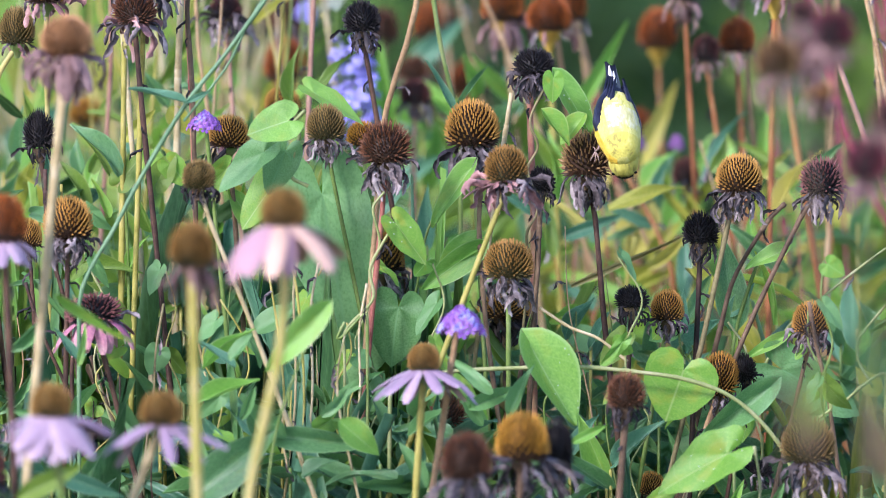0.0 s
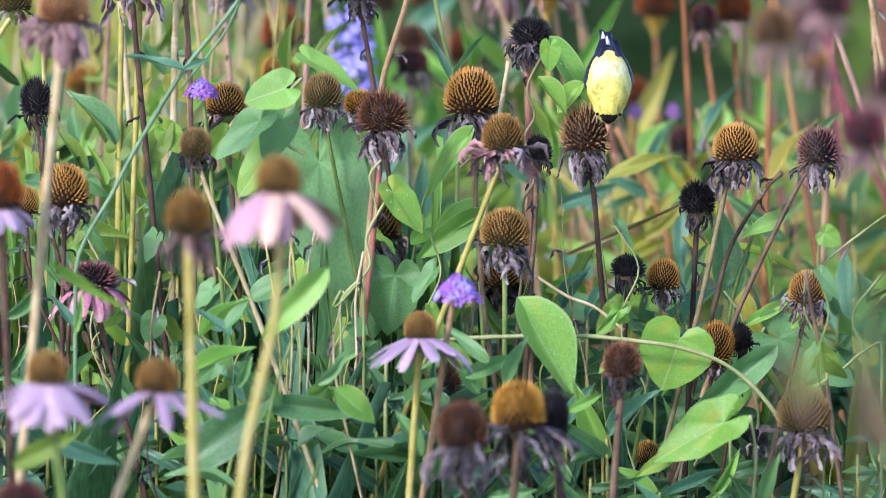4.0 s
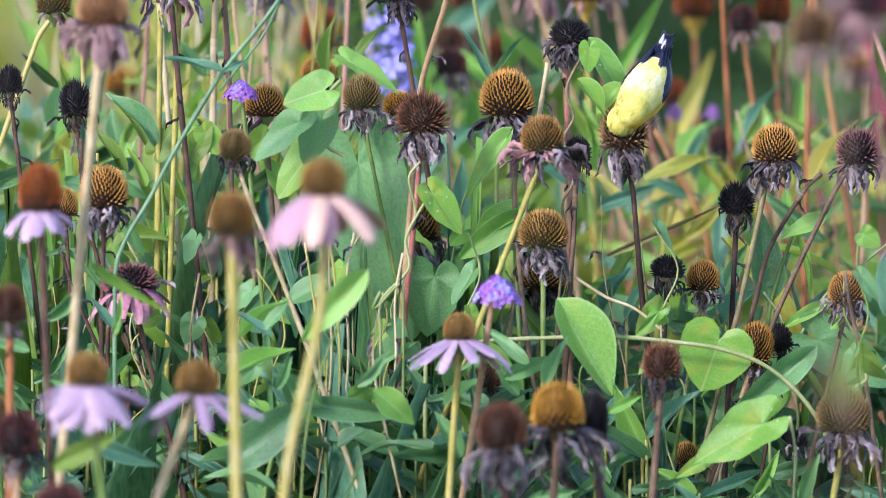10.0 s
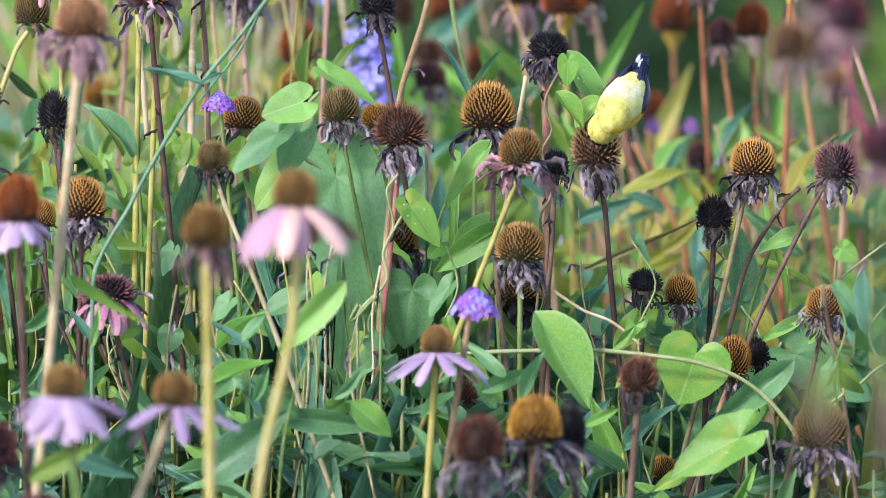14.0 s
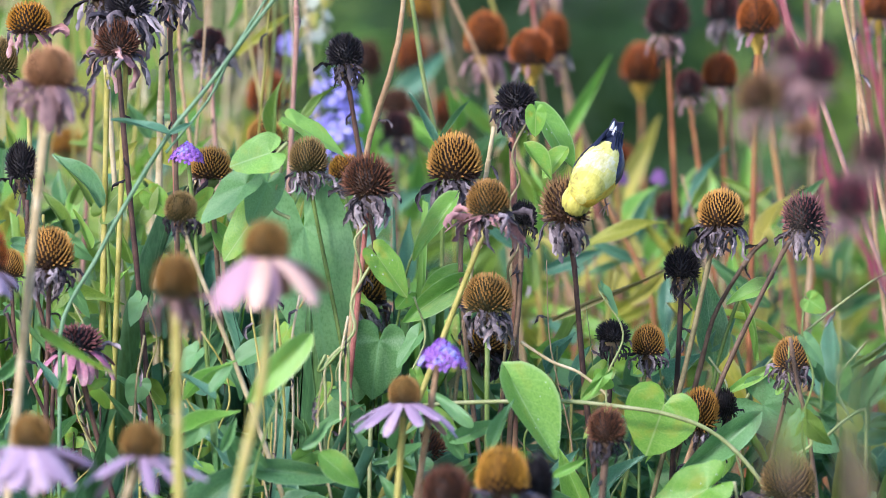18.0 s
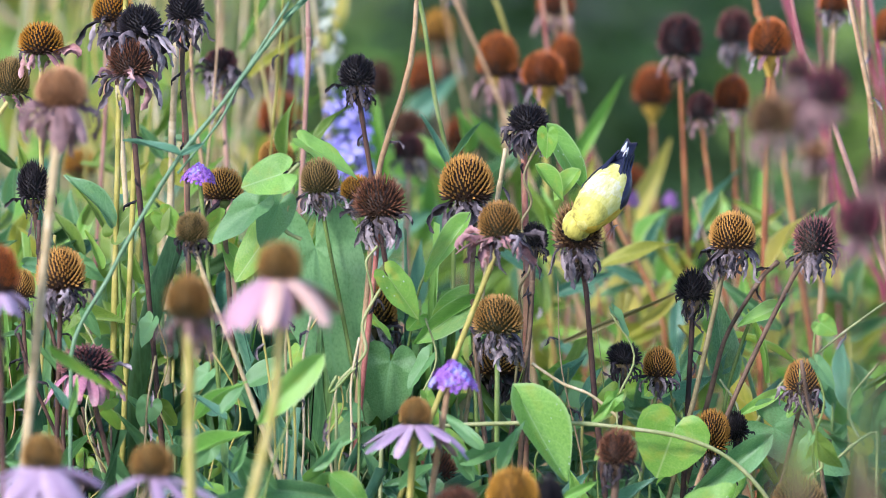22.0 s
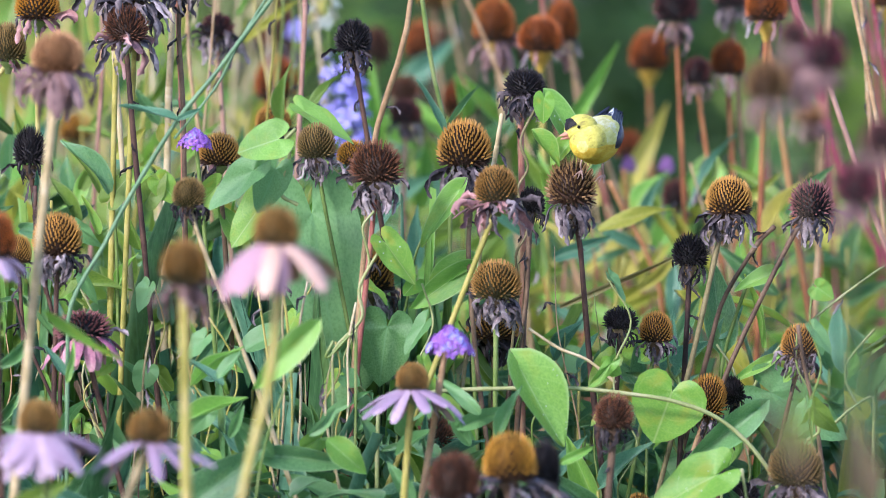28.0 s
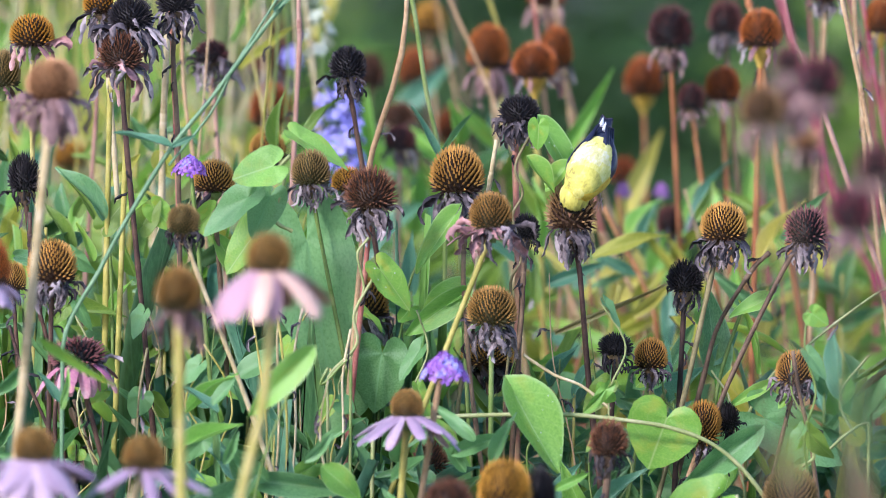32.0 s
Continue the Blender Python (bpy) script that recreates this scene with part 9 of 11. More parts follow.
part_of("stem", tube("stem", ((-0.0049, 0.0000, 0.0000), (-0.0049, 0.0000, 0.5781), (0.0008, 0.0000, 0.6146), (0.0218, 0.0000, 0.6511), (0.0073, 0.0000, 0.6875), (0.0132, 0.0000, 0.7240), (0.0276, 0.0000, 0.7603), (0.0173, 0.0000, 0.7967)), 0.0010, STEM["vine"], 36, 7, 0.1, 69), climber_9)
blade(climber_9, (-0.0068, 8.9272, 0.7270), (0.0031, 8.9272, 0.6990), 0.0147, "lime", "heart", -30.5091, 0)
blade(climber_9, (-0.0114, 8.9164, 0.6563), (-0.0274, 8.9164, 0.6322), 0.0203, "spring", "heart", 27.2819, 0)
blade(climber_9, (-0.0252, 8.9207, 0.6864), (-0.0393, 8.9207, 0.6781), 0.0191, "vine", "heart", 38.5715, 1)
blade(climber_9, (-0.0151, 8.9295, 0.6858), (-0.0035, 8.9295, 0.6625), 0.0148, "bright", "heart", -16.0924, 1)
blade(climber_9, (-0.0057, 8.9576, 0.7604), (-0.0243, 8.9576, 0.7322), 0.0202, "vine", "heart", 39.0257, 0)
blade(climber_9, (-0.0110, 8.9692, 0.6436), (-0.0169, 8.9692, 0.6252), 0.0184, "vine", "heart", 38.9551, 2)
blade(climber_9, (-0.0147, 8.9527, 0.7977), (-0.0248, 8.9527, 0.7841), 0.0183, "bright", "heart", -39.3606, 1)
climber_10 = thing("bindweed_vine", (0.0114, 8.9704, 0), "slender pale vine climbing with small heart-shaped leaves", "vine", "climbing vines")
part_of("stem", tube("stem", ((-0.0116, 0.0000, 0.0000), (-0.0116, 0.0000, 0.5747), (0.0103, 0.0000, 0.5970), (-0.0010, 0.0000, 0.6193), (-0.0050, 0.0000, 0.6415), (0.0091, 0.0000, 0.6638), (-0.0027, 0.0000, 0.6860), (-0.0084, 0.0000, 0.7083)), 0.0011, STEM["olive"], 36, 7, 0.1, 70), climber_10)
blade(climber_10, (0.0252, 8.9789, 0.6640), (0.0396, 8.9789, 0.6527), 0.0202, "bright", "heart", 34.9638, 1)
blade(climber_10, (0.0011, 8.9594, 0.6416), (-0.0163, 8.9594, 0.6206), 0.0145, "lime", "heart", 8.06987, 1)
blade(climber_10, (0.0235, 8.9461, 0.6675), (0.0396, 8.9461, 0.6392), 0.0200, "vine", "heart", 20.1181, 1)
blade(climber_10, (0.0120, 8.9913, 0.6838), (0.0329, 8.9913, 0.6620), 0.0168, "bright", "heart", 5.68432, 0)
blade(climber_10, (0.0058, 8.9788, 0.6163), (-0.0153, 8.9788, 0.5940), 0.0175, "vine", "heart", 17.869, 2)
blade(climber_10, (0.0045, 8.9939, 0.6852), (-0.0068, 8.9939, 0.6668), 0.0158, "vine", "heart", 14.1188, 1)
climber_11 = thing("bindweed_vine", (0.0807, 9.0415, 0), "slender pale vine climbing with small heart-shaped leaves", "vine", "climbing vines")
part_of("stem", tube("stem", ((-0.0013, 0.0000, 0.0000), (-0.0013, 0.0000, 0.5654), (-0.0049, 0.0000, 0.5901), (0.0166, 0.0000, 0.6148), (0.0116, 0.0000, 0.6396), (0.0112, 0.0000, 0.6642), (0.0293, 0.0000, 0.6889), (0.0251, 0.0000, 0.7136)), 0.0011, STEM["green"], 36, 7, 0.1, 71), climber_11)
blade(climber_11, (0.0727, 9.0165, 0.5912), (0.0597, 9.0165, 0.5739), 0.0189, "spring", "heart", 41.0975, 2)
blade(climber_11, (0.0897, 9.0704, 0.6352), (0.0689, 9.0704, 0.6177), 0.0215, "bright", "heart", -31.8574, 2)
blade(climber_11, (0.0883, 9.0501, 0.6336), (0.0760, 9.0501, 0.6162), 0.0187, "vine", "heart", 29.6138, 0)
blade(climber_11, (0.0688, 9.0279, 0.5882), (0.0594, 9.0279, 0.5749), 0.0151, "vine", "heart", 28.0691, 1)
blade(climber_11, (0.0785, 9.0354, 0.5893), (0.0883, 9.0354, 0.5653), 0.0203, "vine", "heart", 14.0529, 1)
climber_12 = thing("bindweed_vine", (0.1129, 9.1229, 0), "slender pale vine climbing with small heart-shaped leaves", "vine", "climbing vines")
part_of("stem", tube("stem", ((0.0084, 0.0000, 0.0000), (0.0084, 0.0000, 0.5547), (-0.0139, 0.0000, 0.5807), (-0.0069, 0.0000, 0.6066), (-0.0127, 0.0000, 0.6326), (-0.0327, 0.0000, 0.6585), (-0.0168, 0.0000, 0.6844), (-0.0322, 0.0000, 0.7103)), 0.0011, STEM["olive"], 36, 7, 0.1, 72), climber_12)
blade(climber_12, (0.0962, 9.0945, 0.6321), (0.0843, 9.0945, 0.6107), 0.0153, "vine", "heart", 11.755, 1)
blade(climber_12, (0.1058, 9.1163, 0.5802), (0.1223, 9.1163, 0.5532), 0.0126, "lime", "heart", 2.33822, 0)
blade(climber_12, (0.0929, 9.1169, 0.6826), (0.0766, 9.1169, 0.6569), 0.0129, "spring", "heart", -35.4359, 2)
blade(climber_12, (0.1028, 9.1066, 0.6832), (0.1215, 9.1066, 0.6733), 0.0129, "vine", "heart", 28.5989, 0)
blade(climber_12, (0.1025, 9.1485, 0.6026), (0.0843, 9.1485, 0.5902), 0.0201, "bright", "heart", -19.6869, 0)
blade(climber_12, (0.0904, 9.1183, 0.6810), (0.0810, 9.1183, 0.6662), 0.0223, "vine", "heart", -39.4538, 1)
blade(climber_12, (0.0912, 9.1161, 0.6863), (0.0699, 9.1161, 0.6651), 0.0145, "spring", "heart", 40.0807, 1)
climber_13 = thing("bindweed_vine", (0.1489, 9.1312, 0), "slender pale vine climbing with small heart-shaped leaves", "vine", "climbing vines")
part_of("stem", tube("stem", ((0.0117, 0.0000, 0.0000), (0.0117, 0.0000, 0.5536), (-0.0130, 0.0000, 0.5836), (-0.0119, 0.0000, 0.6136), (-0.0096, 0.0000, 0.6435), (-0.0292, 0.0000, 0.6734), (-0.0290, 0.0000, 0.7033), (-0.0281, 0.0000, 0.7332)), 0.0009, STEM["green"], 36, 7, 0.1, 73), climber_13)
blade(climber_13, (0.1125, 9.1220, 0.6747), (0.0977, 9.1220, 0.6499), 0.0139, "spring", "heart", -2.30649, 1)
blade(climber_13, (0.1394, 9.1437, 0.5793), (0.1508, 9.1437, 0.5696), 0.0230, "vine", "heart", 12.1324, 1)
blade(climber_13, (0.1166, 9.1510, 0.7312), (0.0957, 9.1510, 0.7189), 0.0132, "lime", "heart", -32.4942, 2)
blade(climber_13, (0.1163, 9.1090, 0.6755), (0.1008, 9.1090, 0.6658), 0.0170, "vine", "heart", -13.6913, 1)
blade(climber_13, (0.1240, 9.1536, 0.6714), (0.1439, 9.1536, 0.6579), 0.0146, "lime", "heart", -42.0404, 1)
blade(climber_13, (0.1398, 9.1041, 0.6147), (0.1531, 9.1041, 0.5969), 0.0143, "spring", "heart", -41.6724, 1)
blade(climber_13, (0.1431, 9.1101, 0.6172), (0.1628, 9.1101, 0.5984), 0.0194, "vine", "heart", 33.5497, 2)
climber_14 = thing("bindweed_vine", (0.1770, 8.9493, 0), "slender pale vine climbing with small heart-shaped leaves", "vine", "climbing vines")
part_of("stem", tube("stem", ((-0.0023, 0.0000, 0.0000), (-0.0023, 0.0000, 0.5775), (-0.0106, 0.0000, 0.6150), (0.0069, 0.0000, 0.6526), (-0.0125, 0.0000, 0.6901), (-0.0136, 0.0000, 0.7275), (-0.0003, 0.0000, 0.7649), (-0.0217, 0.0000, 0.8023)), 0.0009, STEM["vine"], 36, 7, 0.1, 74), climber_14)
blade(climber_14, (0.1688, 8.9778, 0.6829), (0.1795, 8.9778, 0.6650), 0.0228, "vine", "heart", 28.1799, 2)
blade(climber_14, (0.1599, 8.9708, 0.7265), (0.1394, 8.9708, 0.7004), 0.0213, "spring", "heart", 4.58014, 1)
blade(climber_14, (0.1604, 8.9417, 0.6889), (0.1410, 8.9417, 0.6719), 0.0147, "lime", "heart", 15.934, 1)
blade(climber_14, (0.1589, 8.9211, 0.7296), (0.1400, 8.9211, 0.7057), 0.0112, "bright", "heart", -23.6132, 2)
blade(climber_14, (0.1580, 8.9437, 0.8035), (0.1729, 8.9437, 0.7830), 0.0118, "vine", "heart", -41.8422, 1)
blade(climber_14, (0.1603, 8.9270, 0.7275), (0.1519, 8.9270, 0.7199), 0.0217, "lime", "heart", -27.2677, 2)
climber_15 = thing("bindweed_vine", (0.2314, 9.0831, 0), "slender pale vine climbing with small heart-shaped leaves", "vine", "climbing vines")
part_of("stem", tube("stem", ((0.0020, 0.0000, 0.0000), (0.0020, 0.0000, 0.5599), (-0.0099, 0.0000, 0.5847), (0.0048, 0.0000, 0.6094), (-0.0032, 0.0000, 0.6341), (-0.0085, 0.0000, 0.6588), (0.0007, 0.0000, 0.6835), (-0.0072, 0.0000, 0.7081)), 0.0008, STEM["green"], 36, 7, 0.1, 75), climber_15)
blade(climber_15, (0.2429, 9.0959, 0.6078), (0.2588, 9.0959, 0.5881), 0.0221, "vine", "heart", 2.85152, 0)
blade(climber_15, (0.2178, 9.0537, 0.6589), (0.1978, 9.0537, 0.6365), 0.0115, "lime", "heart", 44.0712, 1)
blade(climber_15, (0.2162, 9.0567, 0.6615), (0.2044, 9.0567, 0.6508), 0.0163, "lime", "heart", -32.1427, 0)
blade(climber_15, (0.2416, 9.1117, 0.6060), (0.2569, 9.1117, 0.5934), 0.0223, "bright", "heart", -12.5213, 1)
climber_16 = thing("bindweed_vine", (0.2378, 9.0927, 0), "slender pale vine climbing with small heart-shaped leaves", "vine", "climbing vines")
part_of("stem", tube("stem", ((-0.0108, 0.0000, 0.0000), (-0.0108, 0.0000, 0.5587), (0.0075, 0.0000, 0.5874), (-0.0078, 0.0000, 0.6160), (-0.0190, 0.0000, 0.6447), (-0.0040, 0.0000, 0.6733), (-0.0220, 0.0000, 0.7019), (-0.0261, 0.0000, 0.7305)), 0.0011, STEM["green"], 36, 7, 0.1, 76), climber_16)
blade(climber_16, (0.2401, 9.1020, 0.6724), (0.2513, 9.1020, 0.6555), 0.0114, "vine", "heart", 33.7284, 0)
blade(climber_16, (0.2495, 9.1000, 0.5852), (0.2710, 9.1000, 0.5585), 0.0209, "lime", "heart", -20.8049, 0)
blade(climber_16, (0.2310, 9.1082, 0.6689), (0.2136, 9.1082, 0.6438), 0.0197, "vine", "heart", 4.59604, 1)
blade(climber_16, (0.2273, 9.0841, 0.6743), (0.2079, 9.0841, 0.6496), 0.0186, "bright", "heart", 10.7499, 1)
blade(climber_16, (0.2079, 9.1111, 0.7234), (0.1868, 9.1111, 0.7092), 0.0231, "vine", "heart", -27.3467, 0)
blade(climber_16, (0.2239, 9.0966, 0.6166), (0.2042, 9.0966, 0.5990), 0.0223, "vine", "heart", 32.2236, 1)
blade(climber_16, (0.2049, 9.0725, 0.7319), (0.1875, 9.0725, 0.7149), 0.0202, "lime", "heart", -3.95768, 2)
climber_17 = thing("bindweed_vine", (0.2945, 9.0890, 0), "slender pale vine climbing with small heart-shaped leaves", "vine", "climbing vines")
part_of("stem", tube("stem", ((-0.0022, 0.0000, 0.0000), (-0.0022, 0.0000, 0.5592), (-0.0093, 0.0000, 0.5875), (-0.0064, 0.0000, 0.6157), (-0.0143, 0.0000, 0.6440), (-0.0296, 0.0000, 0.6722), (-0.0206, 0.0000, 0.7004), (-0.0378, 0.0000, 0.7286)), 0.0010, STEM["vine"], 36, 7, 0.1, 77), climber_17)
blade(climber_17, (0.2598, 9.1023, 0.6669), (0.2459, 9.1023, 0.6551), 0.0201, "vine", "heart", -44.9587, 0)
blade(climber_17, (0.2691, 9.0784, 0.6748), (0.2839, 9.0784, 0.6621), 0.0195, "lime", "heart", 37.1854, 1)
blade(climber_17, (0.2769, 9.0610, 0.6477), (0.2681, 9.0610, 0.6224), 0.0145, "bright", "heart", 19.4767, 1)
blade(climber_17, (0.2705, 9.0679, 0.6738), (0.2822, 9.0679, 0.6476), 0.0226, "vine", "heart", 40.2949, 0)
blade(climber_17, (0.2602, 9.1017, 0.6692), (0.2504, 9.1017, 0.6475), 0.0176, "bright", "heart", -7.08132, 2)
blade(climber_17, (0.2766, 9.0917, 0.6408), (0.2569, 9.0917, 0.6189), 0.0114, "vine", "heart", -4.16908, 2)
climber_18 = thing("bindweed_vine", (0.3382, 8.8434, 0), "slender pale vine climbing with small heart-shaped leaves", "vine", "climbing vines")
part_of("stem", tube("stem", ((-0.0003, 0.0000, 0.0000), (-0.0003, 0.0000, 0.5914), (0.0019, 0.0000, 0.6279), (-0.0023, 0.0000, 0.6644), (-0.0058, 0.0000, 0.7009), (0.0036, 0.0000, 0.7374), (-0.0064, 0.0000, 0.7738), (-0.0042, 0.0000, 0.8102)), 0.0011, STEM["green"], 36, 7, 0.1, 78), climber_18)
blade(climber_18, (0.3363, 8.8138, 0.8102), (0.3507, 8.8138, 0.7999), 0.0195, "bright", "heart", 27.1749, 1)
blade(climber_18, (0.3368, 8.8488, 0.7008), (0.3563, 8.8488, 0.6750), 0.0192, "spring", "heart", 38.2271, 2)
blade(climber_18, (0.3347, 8.8256, 0.7721), (0.3502, 8.8256, 0.7504), 0.0140, "vine", "heart", -14.8379, 0)
blade(climber_18, (0.3358, 8.8597, 0.7685), (0.3451, 8.8597, 0.7456), 0.0145, "vine", "heart", -23.5639, 1)
blade(climber_18, (0.3287, 8.8246, 0.7039), (0.3152, 8.8246, 0.6802), 0.0152, "vine", "heart", 42.8668, 1)
climber_19 = thing("bindweed_vine", (0.3565, 8.9769, 0), "slender pale vine climbing with small heart-shaped leaves", "vine", "climbing vines")
part_of("stem", tube("stem", ((-0.0077, 0.0000, 0.0000), (-0.0077, 0.0000, 0.5739), (-0.0001, 0.0000, 0.6035), (-0.0143, 0.0000, 0.6330), (-0.0165, 0.0000, 0.6626), (-0.0164, 0.0000, 0.6921), (-0.0309, 0.0000, 0.7216), (-0.0313, 0.0000, 0.7511)), 0.0010, STEM["green"], 36, 7, 0.1, 79), climber_19)
blade(climber_19, (0.3217, 8.9889, 0.7152), (0.3139, 8.9889, 0.7063), 0.0117, "lime", "heart", 32.3049, 0)
blade(climber_19, (0.3374, 8.9752, 0.6333), (0.3284, 8.9752, 0.6169), 0.0193, "vine", "heart", -39.6111, 2)
blade(climber_19, (0.3377, 9.0058, 0.6558), (0.3225, 9.0058, 0.6456), 0.0116, "vine", "heart", -30.8896, 1)
blade(climber_19, (0.3354, 8.9484, 0.6918), (0.3224, 8.9484, 0.6694), 0.0189, "lime", "heart", -39.7546, 2)
blade(herb_h, (0.2980, 9.1023, 0.7243), (0.2895, 9.1023, 0.7909), 0.0055, "lime", "grass", 26.5471, 1)
blade(herb_i, (-0.4009, 9.1157, 0.7027), (-0.3961, 9.1157, 0.7869), 0.0048, "bright", "grass", -3.45931, 0)
blade(herb_i, (-0.2961, 9.1943, 0.6248), (-0.3007, 9.1943, 0.6995), 0.0046, "spring", "grass", 32.2268, 1)
blade(herb_h, (-0.1909, 9.1610, 0.6132), (-0.2154, 9.1610, 0.6930), 0.0045, "bright", "grass", -11.9164, 0)
blade(herb_h, (0.3524, 9.1957, 0.7092), (0.2884, 9.1957, 0.7805), 0.0055, "lime", "grass", 45.819, 2)
blade(herb_i, (-0.3303, 9.0560, 0.7215), (-0.3759, 9.0560, 0.7785), 0.0036, "vine", "grass", 39.7015, 0)
blade(herb_h, (-0.1092, 9.1775, 0.6299), (-0.0925, 9.1775, 0.6753), 0.0054, "straw", "grass", 24.5141, 2)
blade(herb_i, (-0.3976, 9.1993, 0.6798), (-0.4643, 9.1993, 0.7292), 0.0032, "spring", "grass", -31.9771, 3)
blade(herb_h, (0.3883, 9.1060, 0.7027), (0.4340, 9.1060, 0.7433), 0.0033, "straw", "grass", -11.8211, 1)
blade(herb_h, (0.0434, 9.1109, 0.6357), (-0.0063, 9.1109, 0.6916), 0.0028, "bright", "grass", 27.8955, 3)
blade(herb_h, (0.0704, 9.0836, 0.6819), (0.0274, 9.0836, 0.7511), 0.0043, "spring", "grass", -43.4288, 3)
blade(herb_h, (0.3071, 9.1044, 0.6317), (0.2621, 9.1044, 0.7043), 0.0052, "lime", "grass", 20.2144, 0)
blade(herb_h, (0.0670, 9.0575, 0.6412), (-0.0038, 9.0575, 0.7027), 0.0051, "straw", "grass", 13.7733, 3)
blade(herb_h, (0.2690, 9.1243, 0.6912), (0.2557, 9.1243, 0.7324), 0.0054, "lime", "grass", -39.8372, 2)
blade(herb_h, (0.1226, 9.1309, 0.6656), (0.0897, 9.1309, 0.7339), 0.0034, "lime", "grass", -38.9619, 0)
blade(herb_h, (0.0543, 9.0996, 0.5872), (0.0566, 9.0996, 0.6466), 0.0039, "vine", "grass", -42.802, 0)
blade(herb_h, (0.0220, 9.1935, 0.6902), (0.0756, 9.1935, 0.7520), 0.0030, "straw", "grass", 49.5533, 2)
blade(herb_i, (-0.3138, 9.1497, 0.5928), (-0.2904, 9.1497, 0.6399), 0.0047, "vine", "grass", 45.2618, 0)
blade(herb_i, (-0.2197, 9.1665, 0.6078), (-0.1831, 9.1665, 0.6749), 0.0035, "bright", "grass", -2.62307, 0)
blade(herb_h, (0.0522, 9.1626, 0.5829), (-0.0084, 9.1626, 0.6388), 0.0047, "straw", "grass", 4.19907, 3)
blade(herb_i, (-0.2796, 9.0526, 0.6765), (-0.3250, 9.0526, 0.7134), 0.0041, "lime", "grass", 49.1937, 3)
blade(herb_h, (0.1872, 9.1653, 0.6442), (0.2286, 9.1653, 0.7198), 0.0053, "straw", "grass", 0.0563438, 0)
blade(herb_i, (-0.3206, 9.0874, 0.7323), (-0.3457, 9.0874, 0.7775), 0.0036, "bright", "grass", 28.934, 3)
blade(herb_h, (0.3966, 9.1946, 0.6127), (0.3433, 9.1946, 0.6739), 0.0050, "vine", "grass", 1.57969, 3)
blade(herb_h, (0.0100, 9.1362, 0.5955), (-0.0280, 9.1362, 0.6409), 0.0050, "bright", "grass", 32.4867, 3)
blade(herb_h, (-0.1496, 9.1126, 0.6259), (-0.1953, 9.1126, 0.6642), 0.0054, "straw", "grass", -12.3156, 1)
blade(herb_h, (-0.1931, 9.1983, 0.6099), (-0.1693, 9.1983, 0.6518), 0.0031, "vine", "grass", -29.7126, 1)
blade(herb_i, (-0.4008, 9.1980, 0.6487), (-0.3599, 9.1980, 0.7138), 0.0053, "spring", "grass", 25.3176, 1)
blade(herb_h, (0.0147, 9.0607, 0.7032), (0.0413, 9.0607, 0.7491), 0.0027, "bright", "grass", -19.4266, 3)
blade(herb_h, (-0.0790, 9.0653, 0.7171), (-0.1242, 9.0653, 0.7763), 0.0040, "vine", "grass", -7.37862, 3)
blade(herb_h, (0.2915, 9.1518, 0.5841), (0.2937, 9.1518, 0.6460), 0.0041, "lime", "grass", 26.1371, 3)
blade(herb_h, (-0.1943, 9.1343, 0.6841), (-0.1636, 9.1343, 0.7761), 0.0047, "bright", "grass", 30.5201, 3)
blade(herb_h, (0.0708, 9.0554, 0.7029), (0.0859, 9.0554, 0.7568), 0.0032, "bright", "grass", -2.81384, 3)
blade(herb_h, (0.3844, 9.0985, 0.7197), (0.4486, 9.0985, 0.7668), 0.0048, "spring", "grass", 26.6116, 3)
blade(herb_h, (0.1036, 9.1402, 0.5732), (0.1301, 9.1402, 0.6235), 0.0043, "spring", "grass", -41.3624, 2)
blade(herb_h, (-0.1267, 9.1817, 0.6048), (-0.1540, 9.1817, 0.6815), 0.0053, "spring", "grass", -22.6067, 0)
blade(herb_h, (-0.0243, 9.1211, 0.6987), (-0.0237, 9.1211, 0.7861), 0.0052, "spring", "grass", 9.68585, 1)
blade(herb_i, (-0.2260, 9.0840, 0.6037), (-0.1940, 9.0840, 0.6502), 0.0026, "straw", "grass", -27.6623, 1)
blade(herb_h, (-0.1888, 9.1482, 0.6705), (-0.2239, 9.1482, 0.7466), 0.0037, "bright", "grass", 33.0762, 0)
blade(herb_h, (-0.1847, 9.1824, 0.6164), (-0.1902, 9.1824, 0.6605), 0.0039, "lime", "grass", -16.1138, 3)

finch, finch_head = goldfinch()


